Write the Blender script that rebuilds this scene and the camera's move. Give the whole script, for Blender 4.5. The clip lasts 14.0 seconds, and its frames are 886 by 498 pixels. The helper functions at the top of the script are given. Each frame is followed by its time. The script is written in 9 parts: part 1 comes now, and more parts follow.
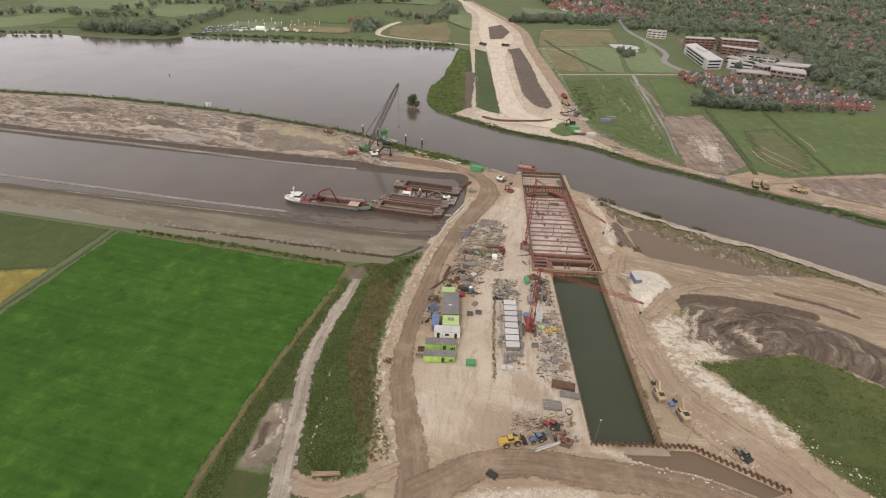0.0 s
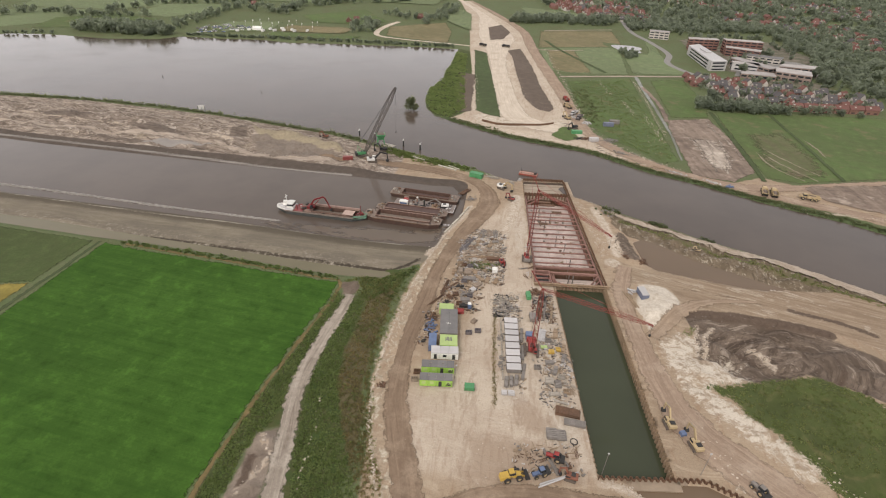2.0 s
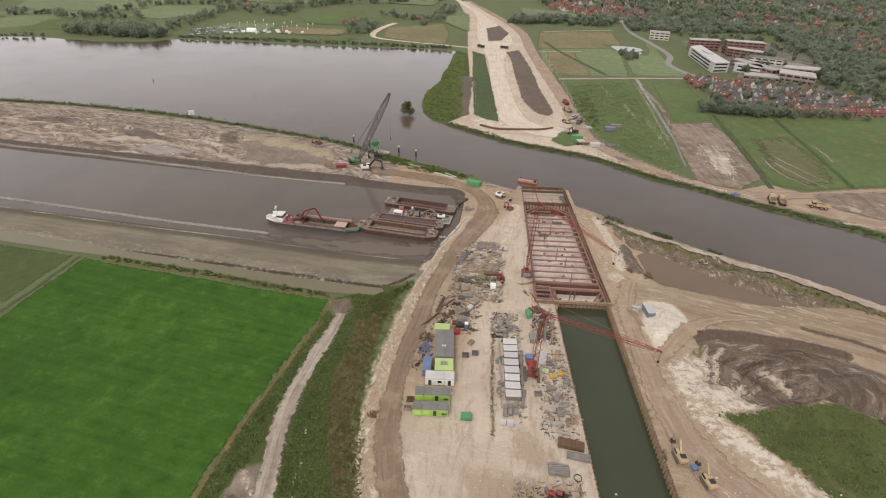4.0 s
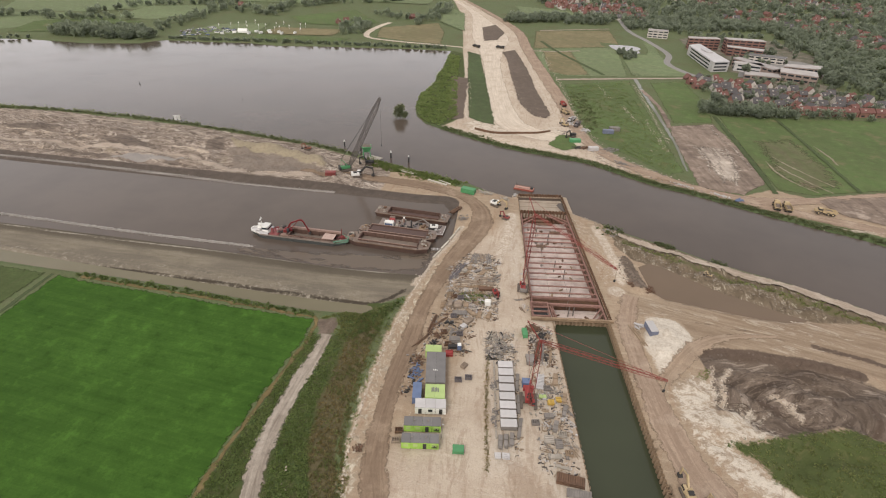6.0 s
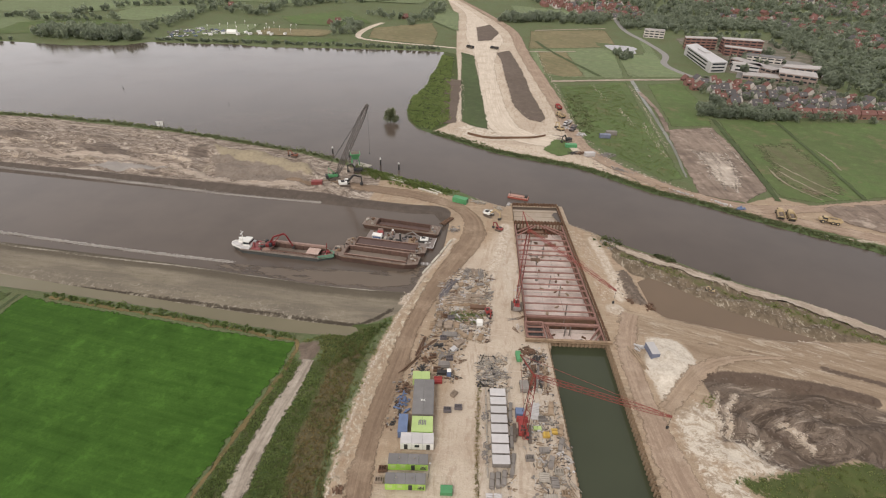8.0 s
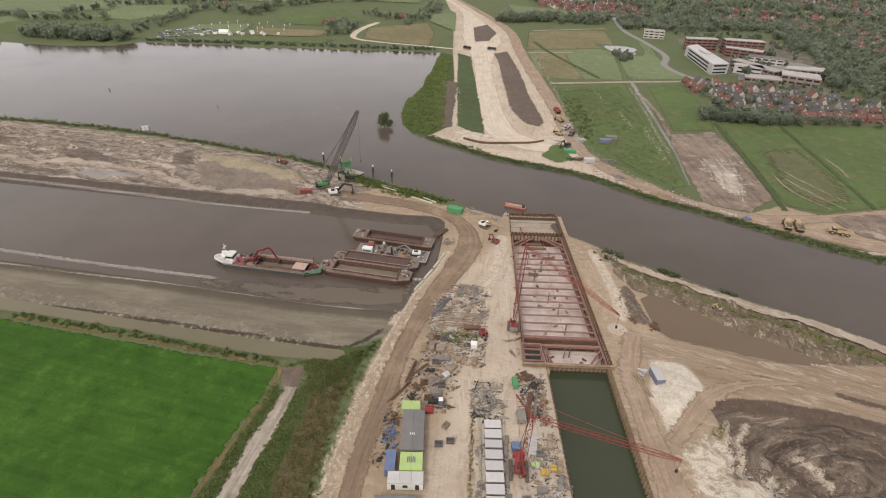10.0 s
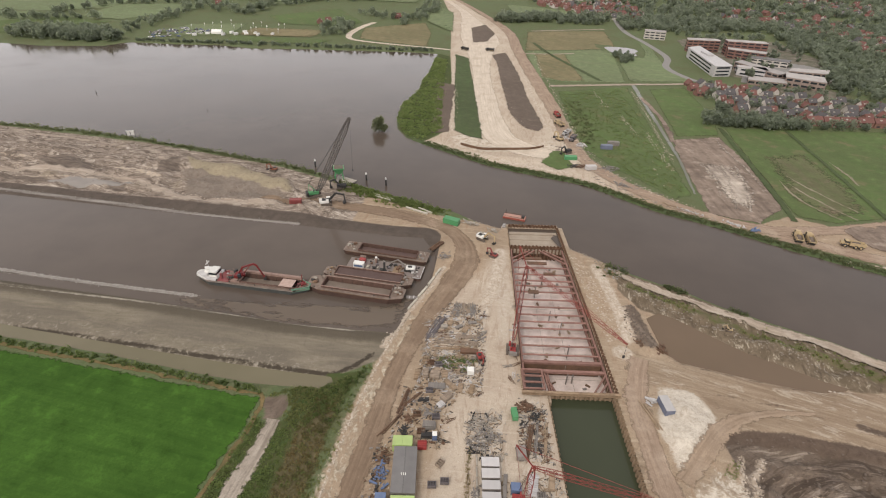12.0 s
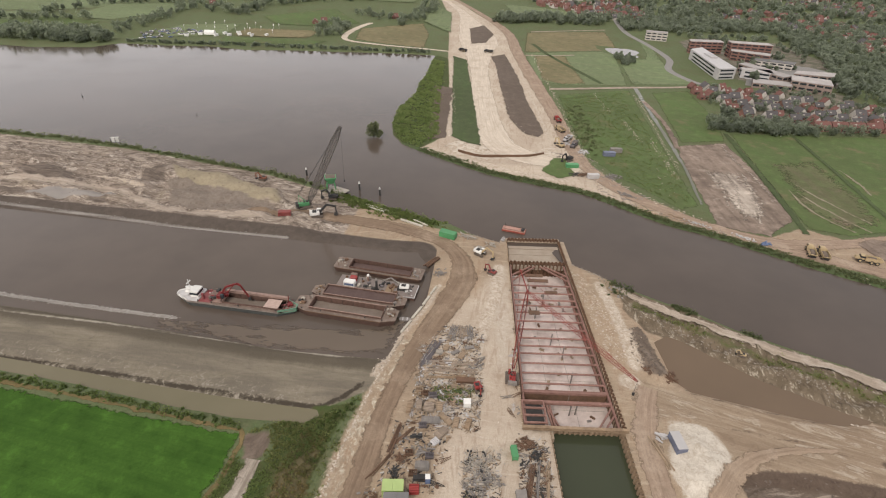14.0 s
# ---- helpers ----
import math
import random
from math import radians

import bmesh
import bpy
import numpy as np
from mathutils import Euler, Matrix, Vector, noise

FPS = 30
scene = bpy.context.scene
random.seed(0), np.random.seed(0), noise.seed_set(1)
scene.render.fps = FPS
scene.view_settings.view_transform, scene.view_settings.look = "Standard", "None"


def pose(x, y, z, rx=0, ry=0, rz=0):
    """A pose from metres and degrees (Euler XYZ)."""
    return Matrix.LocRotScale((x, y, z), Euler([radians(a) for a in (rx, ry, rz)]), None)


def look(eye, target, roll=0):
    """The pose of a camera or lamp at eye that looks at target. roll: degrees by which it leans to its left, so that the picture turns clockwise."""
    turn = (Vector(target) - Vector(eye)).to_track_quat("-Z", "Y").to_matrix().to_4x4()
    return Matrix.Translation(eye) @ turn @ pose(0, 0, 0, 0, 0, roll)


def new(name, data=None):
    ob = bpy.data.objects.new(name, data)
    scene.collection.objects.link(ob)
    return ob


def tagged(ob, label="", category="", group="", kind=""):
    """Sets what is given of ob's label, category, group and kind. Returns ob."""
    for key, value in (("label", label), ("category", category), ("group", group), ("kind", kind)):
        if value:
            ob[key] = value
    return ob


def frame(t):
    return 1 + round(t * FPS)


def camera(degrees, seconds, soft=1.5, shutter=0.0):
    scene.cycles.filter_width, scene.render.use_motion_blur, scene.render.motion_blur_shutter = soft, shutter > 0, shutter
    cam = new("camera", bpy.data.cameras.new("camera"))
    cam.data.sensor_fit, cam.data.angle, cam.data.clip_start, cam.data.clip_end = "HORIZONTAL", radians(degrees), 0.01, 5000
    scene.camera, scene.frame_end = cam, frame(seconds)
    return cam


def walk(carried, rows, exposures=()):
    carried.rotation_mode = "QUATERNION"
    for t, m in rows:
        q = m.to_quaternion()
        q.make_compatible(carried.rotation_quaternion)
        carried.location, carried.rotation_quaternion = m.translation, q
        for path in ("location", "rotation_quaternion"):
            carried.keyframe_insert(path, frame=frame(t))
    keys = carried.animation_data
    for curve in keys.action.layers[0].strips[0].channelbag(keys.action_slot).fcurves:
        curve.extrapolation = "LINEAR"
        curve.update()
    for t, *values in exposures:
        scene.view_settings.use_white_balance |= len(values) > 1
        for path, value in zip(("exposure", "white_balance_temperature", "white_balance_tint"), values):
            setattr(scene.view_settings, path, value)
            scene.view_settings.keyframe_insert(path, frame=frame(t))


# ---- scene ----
cam = camera(82.0, 14.0, soft=1.1)
PATH = [
    (0, (0.134, 2.378, 118.923), (-0.079, 4.051, 117.85), 2.3),
    (0.5, (-0.125, 4.935, 118.9), (-0.338, 6.608, 117.825), 2.4),
    (1, (-0.3, 7.574, 118.861), (-0.512, 9.247, 117.786), 2.4),
    (1.5, (-0.452, 10.337, 118.758), (-0.664, 12.009, 117.682), 2.4),
    (2, (-0.707, 13.123, 118.664), (-0.919, 14.795, 117.588), 2.4),
    (2.5, (-0.895, 15.94, 118.585), (-1.106, 17.612, 117.508), 2.4),
    (3, (-0.935, 18.787, 118.554), (-1.147, 20.459, 117.478), 2.3),
    (5.5, (-0.534, 33.046, 118.514), (-0.738, 34.717, 117.434), 2.1),
    (6, (-0.214, 36.116, 118.514), (-0.416, 37.786, 117.432), 2.0),
    (6.5, (0.232, 39.201, 118.516), (0.034, 40.87, 117.433), 1.9),
    (7, (0.408, 42.242, 118.546), (0.214, 43.911, 117.462), 1.9),
    (7.5, (0.592, 45.134, 118.57), (0.401, 46.803, 117.485), 1.9),
    (8, (0.843, 48.343, 118.658), (0.654, 50.012, 117.572), 1.9),
    (10.5, (1.253, 63.462, 118.402), (1.074, 65.129, 117.312), 2.1),
    (11, (1.116, 66.595, 118.331), (0.939, 68.262, 117.24), 2.2),
    (11.5, (1.027, 69.579, 118.236), (0.851, 71.245, 117.143), 2.2),
    (12, (0.757, 72.714, 118.161), (0.583, 74.38, 117.068), 2.2),
    (12.5, (0.644, 75.798, 118.067), (0.471, 77.464, 116.975), 2.3),
    (13, (0.697, 79.089, 118.049), (0.525, 80.754, 116.954), 2.2),
    (13.5, (0.541, 82.236, 117.983), (0.37, 83.901, 116.889), 2.2),
    (14, (0.357, 85.641, 117.995), (0.188, 87.306, 116.899), 2.3),
]
walk(cam, [(t, look(eye, target, roll)) for t, eye, target, roll in PATH])

# ---- sky and sun: an overcast, slightly warm summer day ----
world = bpy.data.worlds.new("overcast_sky")
scene.world = world
world.use_nodes = True
wn, wl = world.node_tree.nodes, world.node_tree.links
sky = wn.new("ShaderNodeTexSky")
sky.sky_type = "NISHITA"
sky.sun_disc = False
sky.sun_elevation, sky.sun_rotation = radians(48), radians(200)
sky.air_density, sky.dust_density, sky.ozone_density = 1.0, 6.0, 0.4
veil = wn.new("ShaderNodeMix")          # cloud cover evens out the colour of the sky
veil.data_type = "RGBA"
veil.inputs["Factor"].default_value = 0.86
veil.inputs["B"].default_value = (6.5, 6.3, 6.35, 1)
haze = wn.new("ShaderNodeMix")
haze.data_type = "RGBA"
haze.inputs["A"].default_value, haze.inputs["B"].default_value = (12.8, 12.3, 12.4, 1), (5.7, 5.55, 5.6, 1)
updir = wn.new("ShaderNodeSeparateXYZ")
wl.new(wn.new("ShaderNodeTexCoord").outputs["Generated"], updir.inputs[0])
rise = wn.new("ShaderNodeMapRange")
rise.inputs["From Max"].default_value = 0.5
wl.new(updir.outputs["Z"], rise.inputs["Value"])
wl.new(rise.outputs[0], haze.inputs["Factor"])
wl.new(haze.outputs["Result"], veil.inputs["B"])
wl.new(sky.outputs[0], veil.inputs["A"])
wl.new(veil.outputs["Result"], wn["Background"].inputs["Color"])
wn["Background"].inputs["Strength"].default_value = 0.10
sun = new("sun", bpy.data.lights.new("sun", "SUN"))
sun.data.energy, sun.data.angle, sun.data.color = 1.3, radians(16), (1.0, 0.95, 0.87)
sun.matrix_world = look((0, 0, 300), (60, 160, 110))
scene.view_settings.exposure = 0.55


# ---- small tools ----
def noise2(x, y, seed=0):
    """Smooth value noise between -1 and 1."""
    xi, yi = np.floor(x), np.floor(y)
    fx, fy = x - xi, y - yi
    fx, fy = fx * fx * (3 - 2 * fx), fy * fy * (3 - 2 * fy)

    def h(a, b):
        v = np.sin(a * 127.1 + b * 311.7 + seed * 74.7) * 43758.5453
        return v - np.floor(v)
    top = h(xi, yi) * (1 - fx) + h(xi + 1, yi) * fx
    low = h(xi, yi + 1) * (1 - fx) + h(xi + 1, yi + 1) * fx
    return 2 * (top * (1 - fy) + low * fy) - 1


def line_distance(x, y, pts, closed=False):
    d = np.full(np.shape(x), 1e9)
    n = len(pts)
    for i in range(n if closed else n - 1):
        (ax, ay), (bx, by) = pts[i], pts[(i + 1) % n]
        ex, ey = bx - ax, by - ay
        k = np.clip(((x - ax) * ex + (y - ay) * ey) / (ex * ex + ey * ey + 1e-9), 0, 1)
        d = np.minimum(d, np.hypot(x - ax - k * ex, y - ay - k * ey))
    return d


def inside(x, y, pts):
    c = np.zeros(np.shape(x), bool)
    n = len(pts)
    for i in range(n):
        (ax, ay), (bx, by) = pts[i], pts[(i + 1) % n]
        if ay != by:
            c ^= ((ay > y) != (by > y)) & (x < (bx - ax) * (y - ay) / (by - ay) + ax)
    return c


def area(x, y, pts):
    """Metres to the outline of an area, positive inside it."""
    d = line_distance(x, y, pts, True)
    return np.where(inside(x, y, pts), d, -d)


def smooth(pts, step):
    """A curve through the points, as points every step metres."""
    out = []
    for i in range(len(pts) - 1):
        p0, p1 = pts[max(i - 1, 0)], pts[i]
        p2, p3 = pts[i + 1], pts[min(i + 2, len(pts) - 1)]
        n = max(1, int(math.dist(p1[:2], p2[:2]) / step))
        for k in range(n):
            t = k / n
            out.append(tuple(0.5 * (2 * b + (c - a) * t + (2 * a - 5 * b + 4 * c - d) * t * t + (3 * b - a - 3 * c + d) * t ** 3)
                             for a, b, c, d in zip(p0, p1, p2, p3)))
    out.append(tuple(pts[-1]))
    return out


def nearest_on(x, y, pts):
    best = (1e9, x, y)
    for i in range(len(pts)):
        (ax, ay), (bx, by) = pts[i], pts[(i + 1) % len(pts)]
        ex, ey = bx - ax, by - ay
        k = min(1, max(0, ((x - ax) * ex + (y - ay) * ey) / (ex * ex + ey * ey)))
        q = (ax + k * ex, ay + k * ey)
        best = min(best, (math.dist((x, y), q), *q))
    return best[1:]


# ---- materials ----
class Nodes:
    def __init__(self, name):
        self.mat = bpy.data.materials.new(name)
        self.mat.use_nodes = True
        self.n, self.l = self.mat.node_tree.nodes, self.mat.node_tree.links
        self.bsdf = self.n["Principled BSDF"]

    def put(self, socket, value):
        if hasattr(value, "links"):
            self.l.new(value, socket)
        elif isinstance(value, tuple) and len(value) == 3 and socket.type == "RGBA":
            socket.default_value = (*value, 1)
        else:
            socket.default_value = value

    def pos(self):
        return self.n.new("ShaderNodeNewGeometry").outputs["Position"]

    def obj(self):
        return self.n.new("ShaderNodeTexCoord").outputs["Object"]

    def attr(self, name):
        a = self.n.new("ShaderNodeAttribute")
        a.attribute_name = name
        return a.outputs["Fac"]

    def math(self, op, a, b=0.0, c=0.0):
        m = self.n.new("ShaderNodeMath")
        m.operation = op
        for s, v in zip(m.inputs, (a, b, c)):
            self.put(s, v)
        return m.outputs[0]

    def stretch(self, vec, x, y, z):
        m = self.n.new("ShaderNodeVectorMath")
        m.operation = "MULTIPLY"
        self.put(m.inputs[0], vec)
        m.inputs[1].default_value = (x, y, z)
        return m.outputs[0]

    def noise(self, vec, scale, detail=4, rough=0.6, distort=0.0):
        t = self.n.new("ShaderNodeTexNoise")
        self.put(t.inputs["Vector"], vec)
        t.inputs["Scale"].default_value, t.inputs["Detail"].default_value = scale, detail
        t.inputs["Roughness"].default_value, t.inputs["Distortion"].default_value = rough, distort
        return t.outputs["Fac"]

    def range(self, v, a, b, lo=0.0, hi=1.0, soft=False):
        m = self.n.new("ShaderNodeMapRange")
        m.interpolation_type = "SMOOTHSTEP" if soft else "LINEAR"
        self.put(m.inputs["Value"], v)
        for key, x in (("From Min", a), ("From Max", b), ("To Min", lo), ("To Max", hi)):
            m.inputs[key].default_value = x
        return m.outputs[0]

    def mix(self, f, a, b, blend="MIX"):
        m = self.n.new("ShaderNodeMix")
        m.data_type, m.blend_type = "RGBA", blend
        self.put(m.inputs["Factor"], f)
        self.put(m.inputs["A"], a)
        self.put(m.inputs["B"], b)
        return m.outputs["Result"]

    def bump(self, h, strength, dist=0.1):
        b = self.n.new("ShaderNodeBump")
        b.inputs["Strength"].default_value, b.inputs["Distance"].default_value = strength, dist
        self.put(b.inputs["Height"], h)
        self.l.new(b.outputs[0], self.bsdf.inputs["Normal"])

    def done(self, color, rough=0.85, metal=0.0, spec=0.3):
        self.put(self.bsdf.inputs["Base Color"], color)
        self.put(self.bsdf.inputs["Roughness"], rough)
        self.bsdf.inputs["Metallic"].default_value = metal
        self.bsdf.inputs["Specular IOR Level"].default_value = spec
        return self.mat


def fray(m, p, amount=1.0, scale=0.5):
    """A sheet of earth or grass thins out unevenly towards its rim."""
    n = m.noise(p, scale, 4, 0.7)
    v = m.math("ADD", m.attr("rim"), m.math("MULTIPLY", m.math("SUBTRACT", n, 0.60), 4.4 * amount))
    m.put(m.bsdf.inputs["Alpha"], m.range(v, -0.45 * amount, 0.45 * amount, 0, 1, True))


def shade(c, k):
    return tuple(min(0.95, v * k) for v in c)


def plain(name, color, rough=0.6, metal=0.0, worn=0.25, scale=1.2, other=None, island=False, spec=0.3):
    """Paint, metal, wood or concrete with broad stains and a fine grain."""
    m = Nodes(name)
    p = m.obj()
    c = m.mix(m.range(m.noise(p, scale, 5), 0.35, 0.7), shade(color, 1 + worn * 0.5), other or shade(color, 1 - worn))
    c = m.mix(m.range(m.noise(p, scale * 9, 2), 0.3, 0.75, 0, 0.5), c, shade(color, 1 - worn * 0.6))
    r = m.n.new("ShaderNodeObjectInfo").outputs["Random"]
    if island:
        r = m.n.new("ShaderNodeNewGeometry").outputs["Random Per Island"]
    c = m.mix(m.range(r, 0, 1, 0, 0.5), c, shade(color, 0.62))
    return m.done(c, m.range(m.noise(p, scale * 3), 0.3, 0.7, max(0.05, rough - 0.12), min(1, rough + 0.12)), metal, spec)


def leaves(name, a, b, c):
    m = Nodes(name)
    r = m.n.new("ShaderNodeNewGeometry").outputs["Random Per Island"]
    col = m.mix(m.range(r, 0, 1), a, b)
    col = m.mix(m.range(m.noise(m.pos(), 0.11, 3), 0.42, 0.66), col, c)
    mat = m.done(col, 0.75, 0, 0.15)
    thin = m.n.new("ShaderNodeBsdfTranslucent")      # light comes through the leaves
    m.put(thin.inputs["Color"], m.mix(1.0, col, (3.0, 3.0, 2.4), "MULTIPLY"))
    both = m.n.new("ShaderNodeMixShader")
    both.inputs[0].default_value = 0.55
    m.l.new(m.bsdf.outputs[0], both.inputs[1]), m.l.new(thin.outputs[0], both.inputs[2])
    m.l.new(both.outputs[0], m.n["Material Output"].inputs["Surface"])
    return mat


def crop(name, a, b, stripes=(0.02, 0.5), angle=0.0, patch=0.02, bare=None, rim=1.0):
    """A field: soft patches, faint rows across it and fine tufts."""
    m = Nodes(name)
    p = m.pos()
    turn = m.n.new("ShaderNodeVectorRotate")
    turn.rotation_type = "Z_AXIS"
    m.put(turn.inputs["Vector"], p)
    turn.inputs["Angle"].default_value = radians(angle)
    rows = m.noise(m.stretch(turn.outputs[0], stripes[0], stripes[1], 0.2), 1.0, 4, 0.65)
    big = m.noise(p, patch, 4, 0.6)
    fine = m.noise(p, 1.3, 3, 0.7)
    c = m.mix(m.range(rows, 0.34, 0.68), a, b)
    c = m.mix(m.range(big, 0.4, 0.72, 0, 0.6), c, shade(b, 0.72))
    c = m.mix(m.range(big, 0.5, 0.28, 0, 0.5), c, shade(a, 1.25))
    c = m.mix(m.range(fine, 0.35, 0.7, 0, 0.6), c, shade(a, 0.62))
    mid = m.noise(p, 0.16, 5, 0.7)
    c = m.mix(m.range(mid, 0.52, 0.70, 0, 0.65), c, shade(b, 0.62))
    c = m.mix(m.range(mid, 0.46, 0.30, 0, 0.6), c, shade(a, 1.35))
    if bare:
        c = m.mix(m.range(m.noise(p, 0.06, 5, 0.7), 0.56, 0.66), c, bare)
    m.bump(fine, 0.5, 0.2)
    fray(m, p, rim)
    return m.done(c, 0.9, 0, 0.1)


def water(name, color, rough=0.12, wave=0.12, scale=0.9, murk=None, rim=0.0):
    m = Nodes(name)
    p = m.pos()
    h = m.noise(m.stretch(p, 1.0, 1.6, 1), scale, 3, 0.6)
    m.bump(h, wave, 0.15)
    c = m.mix(m.range(m.noise(p, 0.018, 4, 0.6), 0.38, 0.68), color, murk or shade(color, 0.78))
    m.bsdf.inputs["IOR"].default_value = 1.33
    if rim:
        fray(m, m.stretch(p, 0.25, 1.0, 1.0), rim, 0.3)
    return m.done(c, m.range(m.noise(p, 0.03, 3), 0.35, 0.7, rough * 0.7, rough * 1.6), 0, 0.5)


def track_dirt(name, a, b, c, rim=1.0):
    """Earth rutted lengthwise by wheels."""
    m = Nodes(name)
    v = m.n.new("ShaderNodeCombineXYZ")
    m.put(v.inputs[0], m.math("MULTIPLY", m.attr("along"), 0.045))
    m.put(v.inputs[1], m.math("MULTIPLY", m.attr("across"), 0.85))
    ruts = m.noise(v.outputs[0], 1.0, 4, 0.62, 0.8)
    p = m.pos()
    col = m.mix(m.range(ruts, 0.34, 0.68), shade(a, 1.08), shade(b, 0.92))
    col = m.mix(m.range(m.noise(p, 0.09, 5, 0.65), 0.5, 0.7, 0, 0.85), col, c)
    fine = m.noise(p, 0.6, 5, 0.75)
    col = m.mix(m.range(fine, 0.5, 0.74, 0, 0.6), col, shade(b, 0.7))
    col = m.mix(m.range(fine, 0.42, 0.26, 0, 0.5), col, shade(c, 1.15))
    col = m.mix(m.range(m.noise(p, 3.0, 3, 0.7), 0.4, 0.75, 0, 0.45), col, shade(b, 0.7))
    m.bump(ruts, 0.7, 0.3)
    fray(m, p, rim)
    return m.done(col, 0.92, 0, 0.1)


SAND, BROWN, PALE, GREY = (0.405, 0.310, 0.220), (0.235, 0.157, 0.103), (0.55, 0.456, 0.345), (0.20, 0.155, 0.125)
GRASS, ROUGH = (0.112, 0.145, 0.064), (0.138, 0.145, 0.080)

g = Nodes("ground_earth_and_grass")
gp = g.pos()
n_big, n_mid, n_fine = g.noise(gp, 0.035, 5, 0.6), g.noise(gp, 0.22, 5, 0.65, 0.6), g.noise(gp, 1.4, 4, 0.7)


def where(name, soft=0.8, amp=2.0, nz=None):
    return g.range(g.math("ADD", g.attr(name), g.math("MULTIPLY", g.math("SUBTRACT", nz or n_mid, 0.5), amp * 2)), -soft, soft, 0, 1, True)


grain = g.noise(gp, 3.2, 3, 0.75)
tyres = g.noise(g.stretch(gp, 0.26, 0.05, 0.3), 1.0, 4, 0.62, 2.2)
tyres2 = g.noise(g.stretch(gp, 0.05, 0.26, 0.3), 1.0, 4, 0.62, 2.6)
lumps = g.noise(gp, 0.55, 5, 0.75, 0.8)
gc = g.mix(g.range(n_mid, 0.35, 0.65), GRASS, ROUGH)
gc = g.mix(g.range(n_big, 0.5, 0.7, 0, 0.6), gc, (0.12, 0.10, 0.055))
gc = g.mix(g.range(n_fine, 0.35, 0.7, 0, 0.55), gc, shade(GRASS, 0.5))
sand = g.mix(g.range(n_big, 0.36, 0.66), shade(SAND, 0.93), shade(SAND, 0.74))
sand = g.mix(g.range(n_mid, 0.54, 0.74, 0, 0.6), sand, BROWN)
sand = g.mix(where("pale", 5.0, 7.0, n_big), sand, g.mix(g.range(n_big, 0.42, 0.6), (0.51, 0.425, 0.343), (0.44, 0.35, 0.276)))
sand = g.mix(g.range(tyres, 0.52, 0.66, 0, 0.6), sand, shade(BROWN, 1.25))
sand = g.mix(g.range(tyres2, 0.52, 0.7, 0, 0.45), sand, PALE)
sand = g.mix(g.range(lumps, 0.40, 0.26, 0, 0.4), sand, shade(PALE, 1.05))
sand = g.mix(g.range(lumps, 0.60, 0.76, 0, 0.45), sand, shade(BROWN, 0.9))
sand = g.mix(g.range(grain, 0.45, 0.75, 0, 0.5), sand, shade(BROWN, 0.72))
yard = g.mix(g.range(n_big, 0.42, 0.6), (0.50, 0.422, 0.335), (0.43, 0.352, 0.273))
yard = g.mix(g.math("MULTIPLY", where("dust", 1.5, 4.0, n_mid), 0.75), yard, g.mix(g.range(lumps, 0.36, 0.62), (0.56, 0.50, 0.425), (0.42, 0.355, 0.285)))
yard = g.mix(g.range(tyres, 0.50, 0.60, 0, 0.65), yard, (0.35, 0.27, 0.203))
yard = g.mix(g.range(tyres2, 0.54, 0.66, 0, 0.45), yard, (0.56, 0.485, 0.405))
yard = g.mix(g.range(grain, 0.45, 0.72, 0, 0.42), yard, (0.29, 0.228, 0.172))
specks = g.noise(gp, 0.95, 5, 0.8, 0.5)
yard = g.mix(g.range(specks, 0.58, 0.68, 0, 0.75), yard, (0.25, 0.19, 0.14))
yard = g.mix(g.range(specks, 0.40, 0.32, 0, 0.6), yard, (0.63, 0.565, 0.48))
sand = g.mix(g.math("MULTIPLY", where("pale", 5.0, 7.0, n_big), 0.8), sand, yard)
sand = g.mix(g.math("MULTIPLY", where("stain", 2.5, 5.0, lumps), 0.6), sand, (0.27, 0.192, 0.135))
gc = g.mix(where("sand", 0.6, 2.0), gc, sand)
tilt = g.n.new("ShaderNodeVectorRotate")
tilt.rotation_type = "Z_AXIS"
g.put(tilt.inputs["Vector"], gp)
tilt.inputs["Angle"].default_value = radians(15)
layers = g.noise(g.stretch(tilt.outputs[0], 0.035, 0.42, 0.2), 1.0, 6, 0.72, 0.9)
land = g.mix(g.range(layers, 0.38, 0.60), (0.335, 0.262, 0.188), (0.235, 0.172, 0.120))
land = g.mix(g.range(g.noise(g.stretch(tilt.outputs[0], 0.05, 0.22, 0.2), 1.0, 5, 0.7, 1.6), 0.55, 0.62, 0, 0.85), land, (0.42, 0.355, 0.28))
land = g.mix(g.range(lumps, 0.54, 0.74, 0, 0.6), land, (0.18, 0.13, 0.095))
land = g.mix(g.range(grain, 0.45, 0.75, 0, 0.5), land, shade(BROWN, 0.8))
gc = g.mix(where("land", 1.2, 3.0), gc, land)
streak = g.noise(g.stretch(gp, 0.055, 0.30, 0.3), 1.0, 6, 0.72, 2.2)
dike = g.mix(g.range(streak, 0.40, 0.56), (0.35, 0.285, 0.23), (0.20, 0.16, 0.13))
dike = g.mix(g.range(g.noise(g.stretch(gp, 0.02, 0.06, 0.2), 1.0, 4, 0.6, 1.5), 0.46, 0.60, 0, 0.6), dike, (0.23, 0.185, 0.152))
dike = g.mix(g.range(g.noise(g.stretch(gp, 0.06, 0.16, 0.2), 1.0, 6, 0.75, 2.0), 0.56, 0.63), dike, (0.50, 0.435, 0.37))
dike = g.mix(g.range(g.noise(gp, 0.028, 4, 0.6), 0.60, 0.68, 0, 0.5), dike, (0.29, 0.24, 0.165))
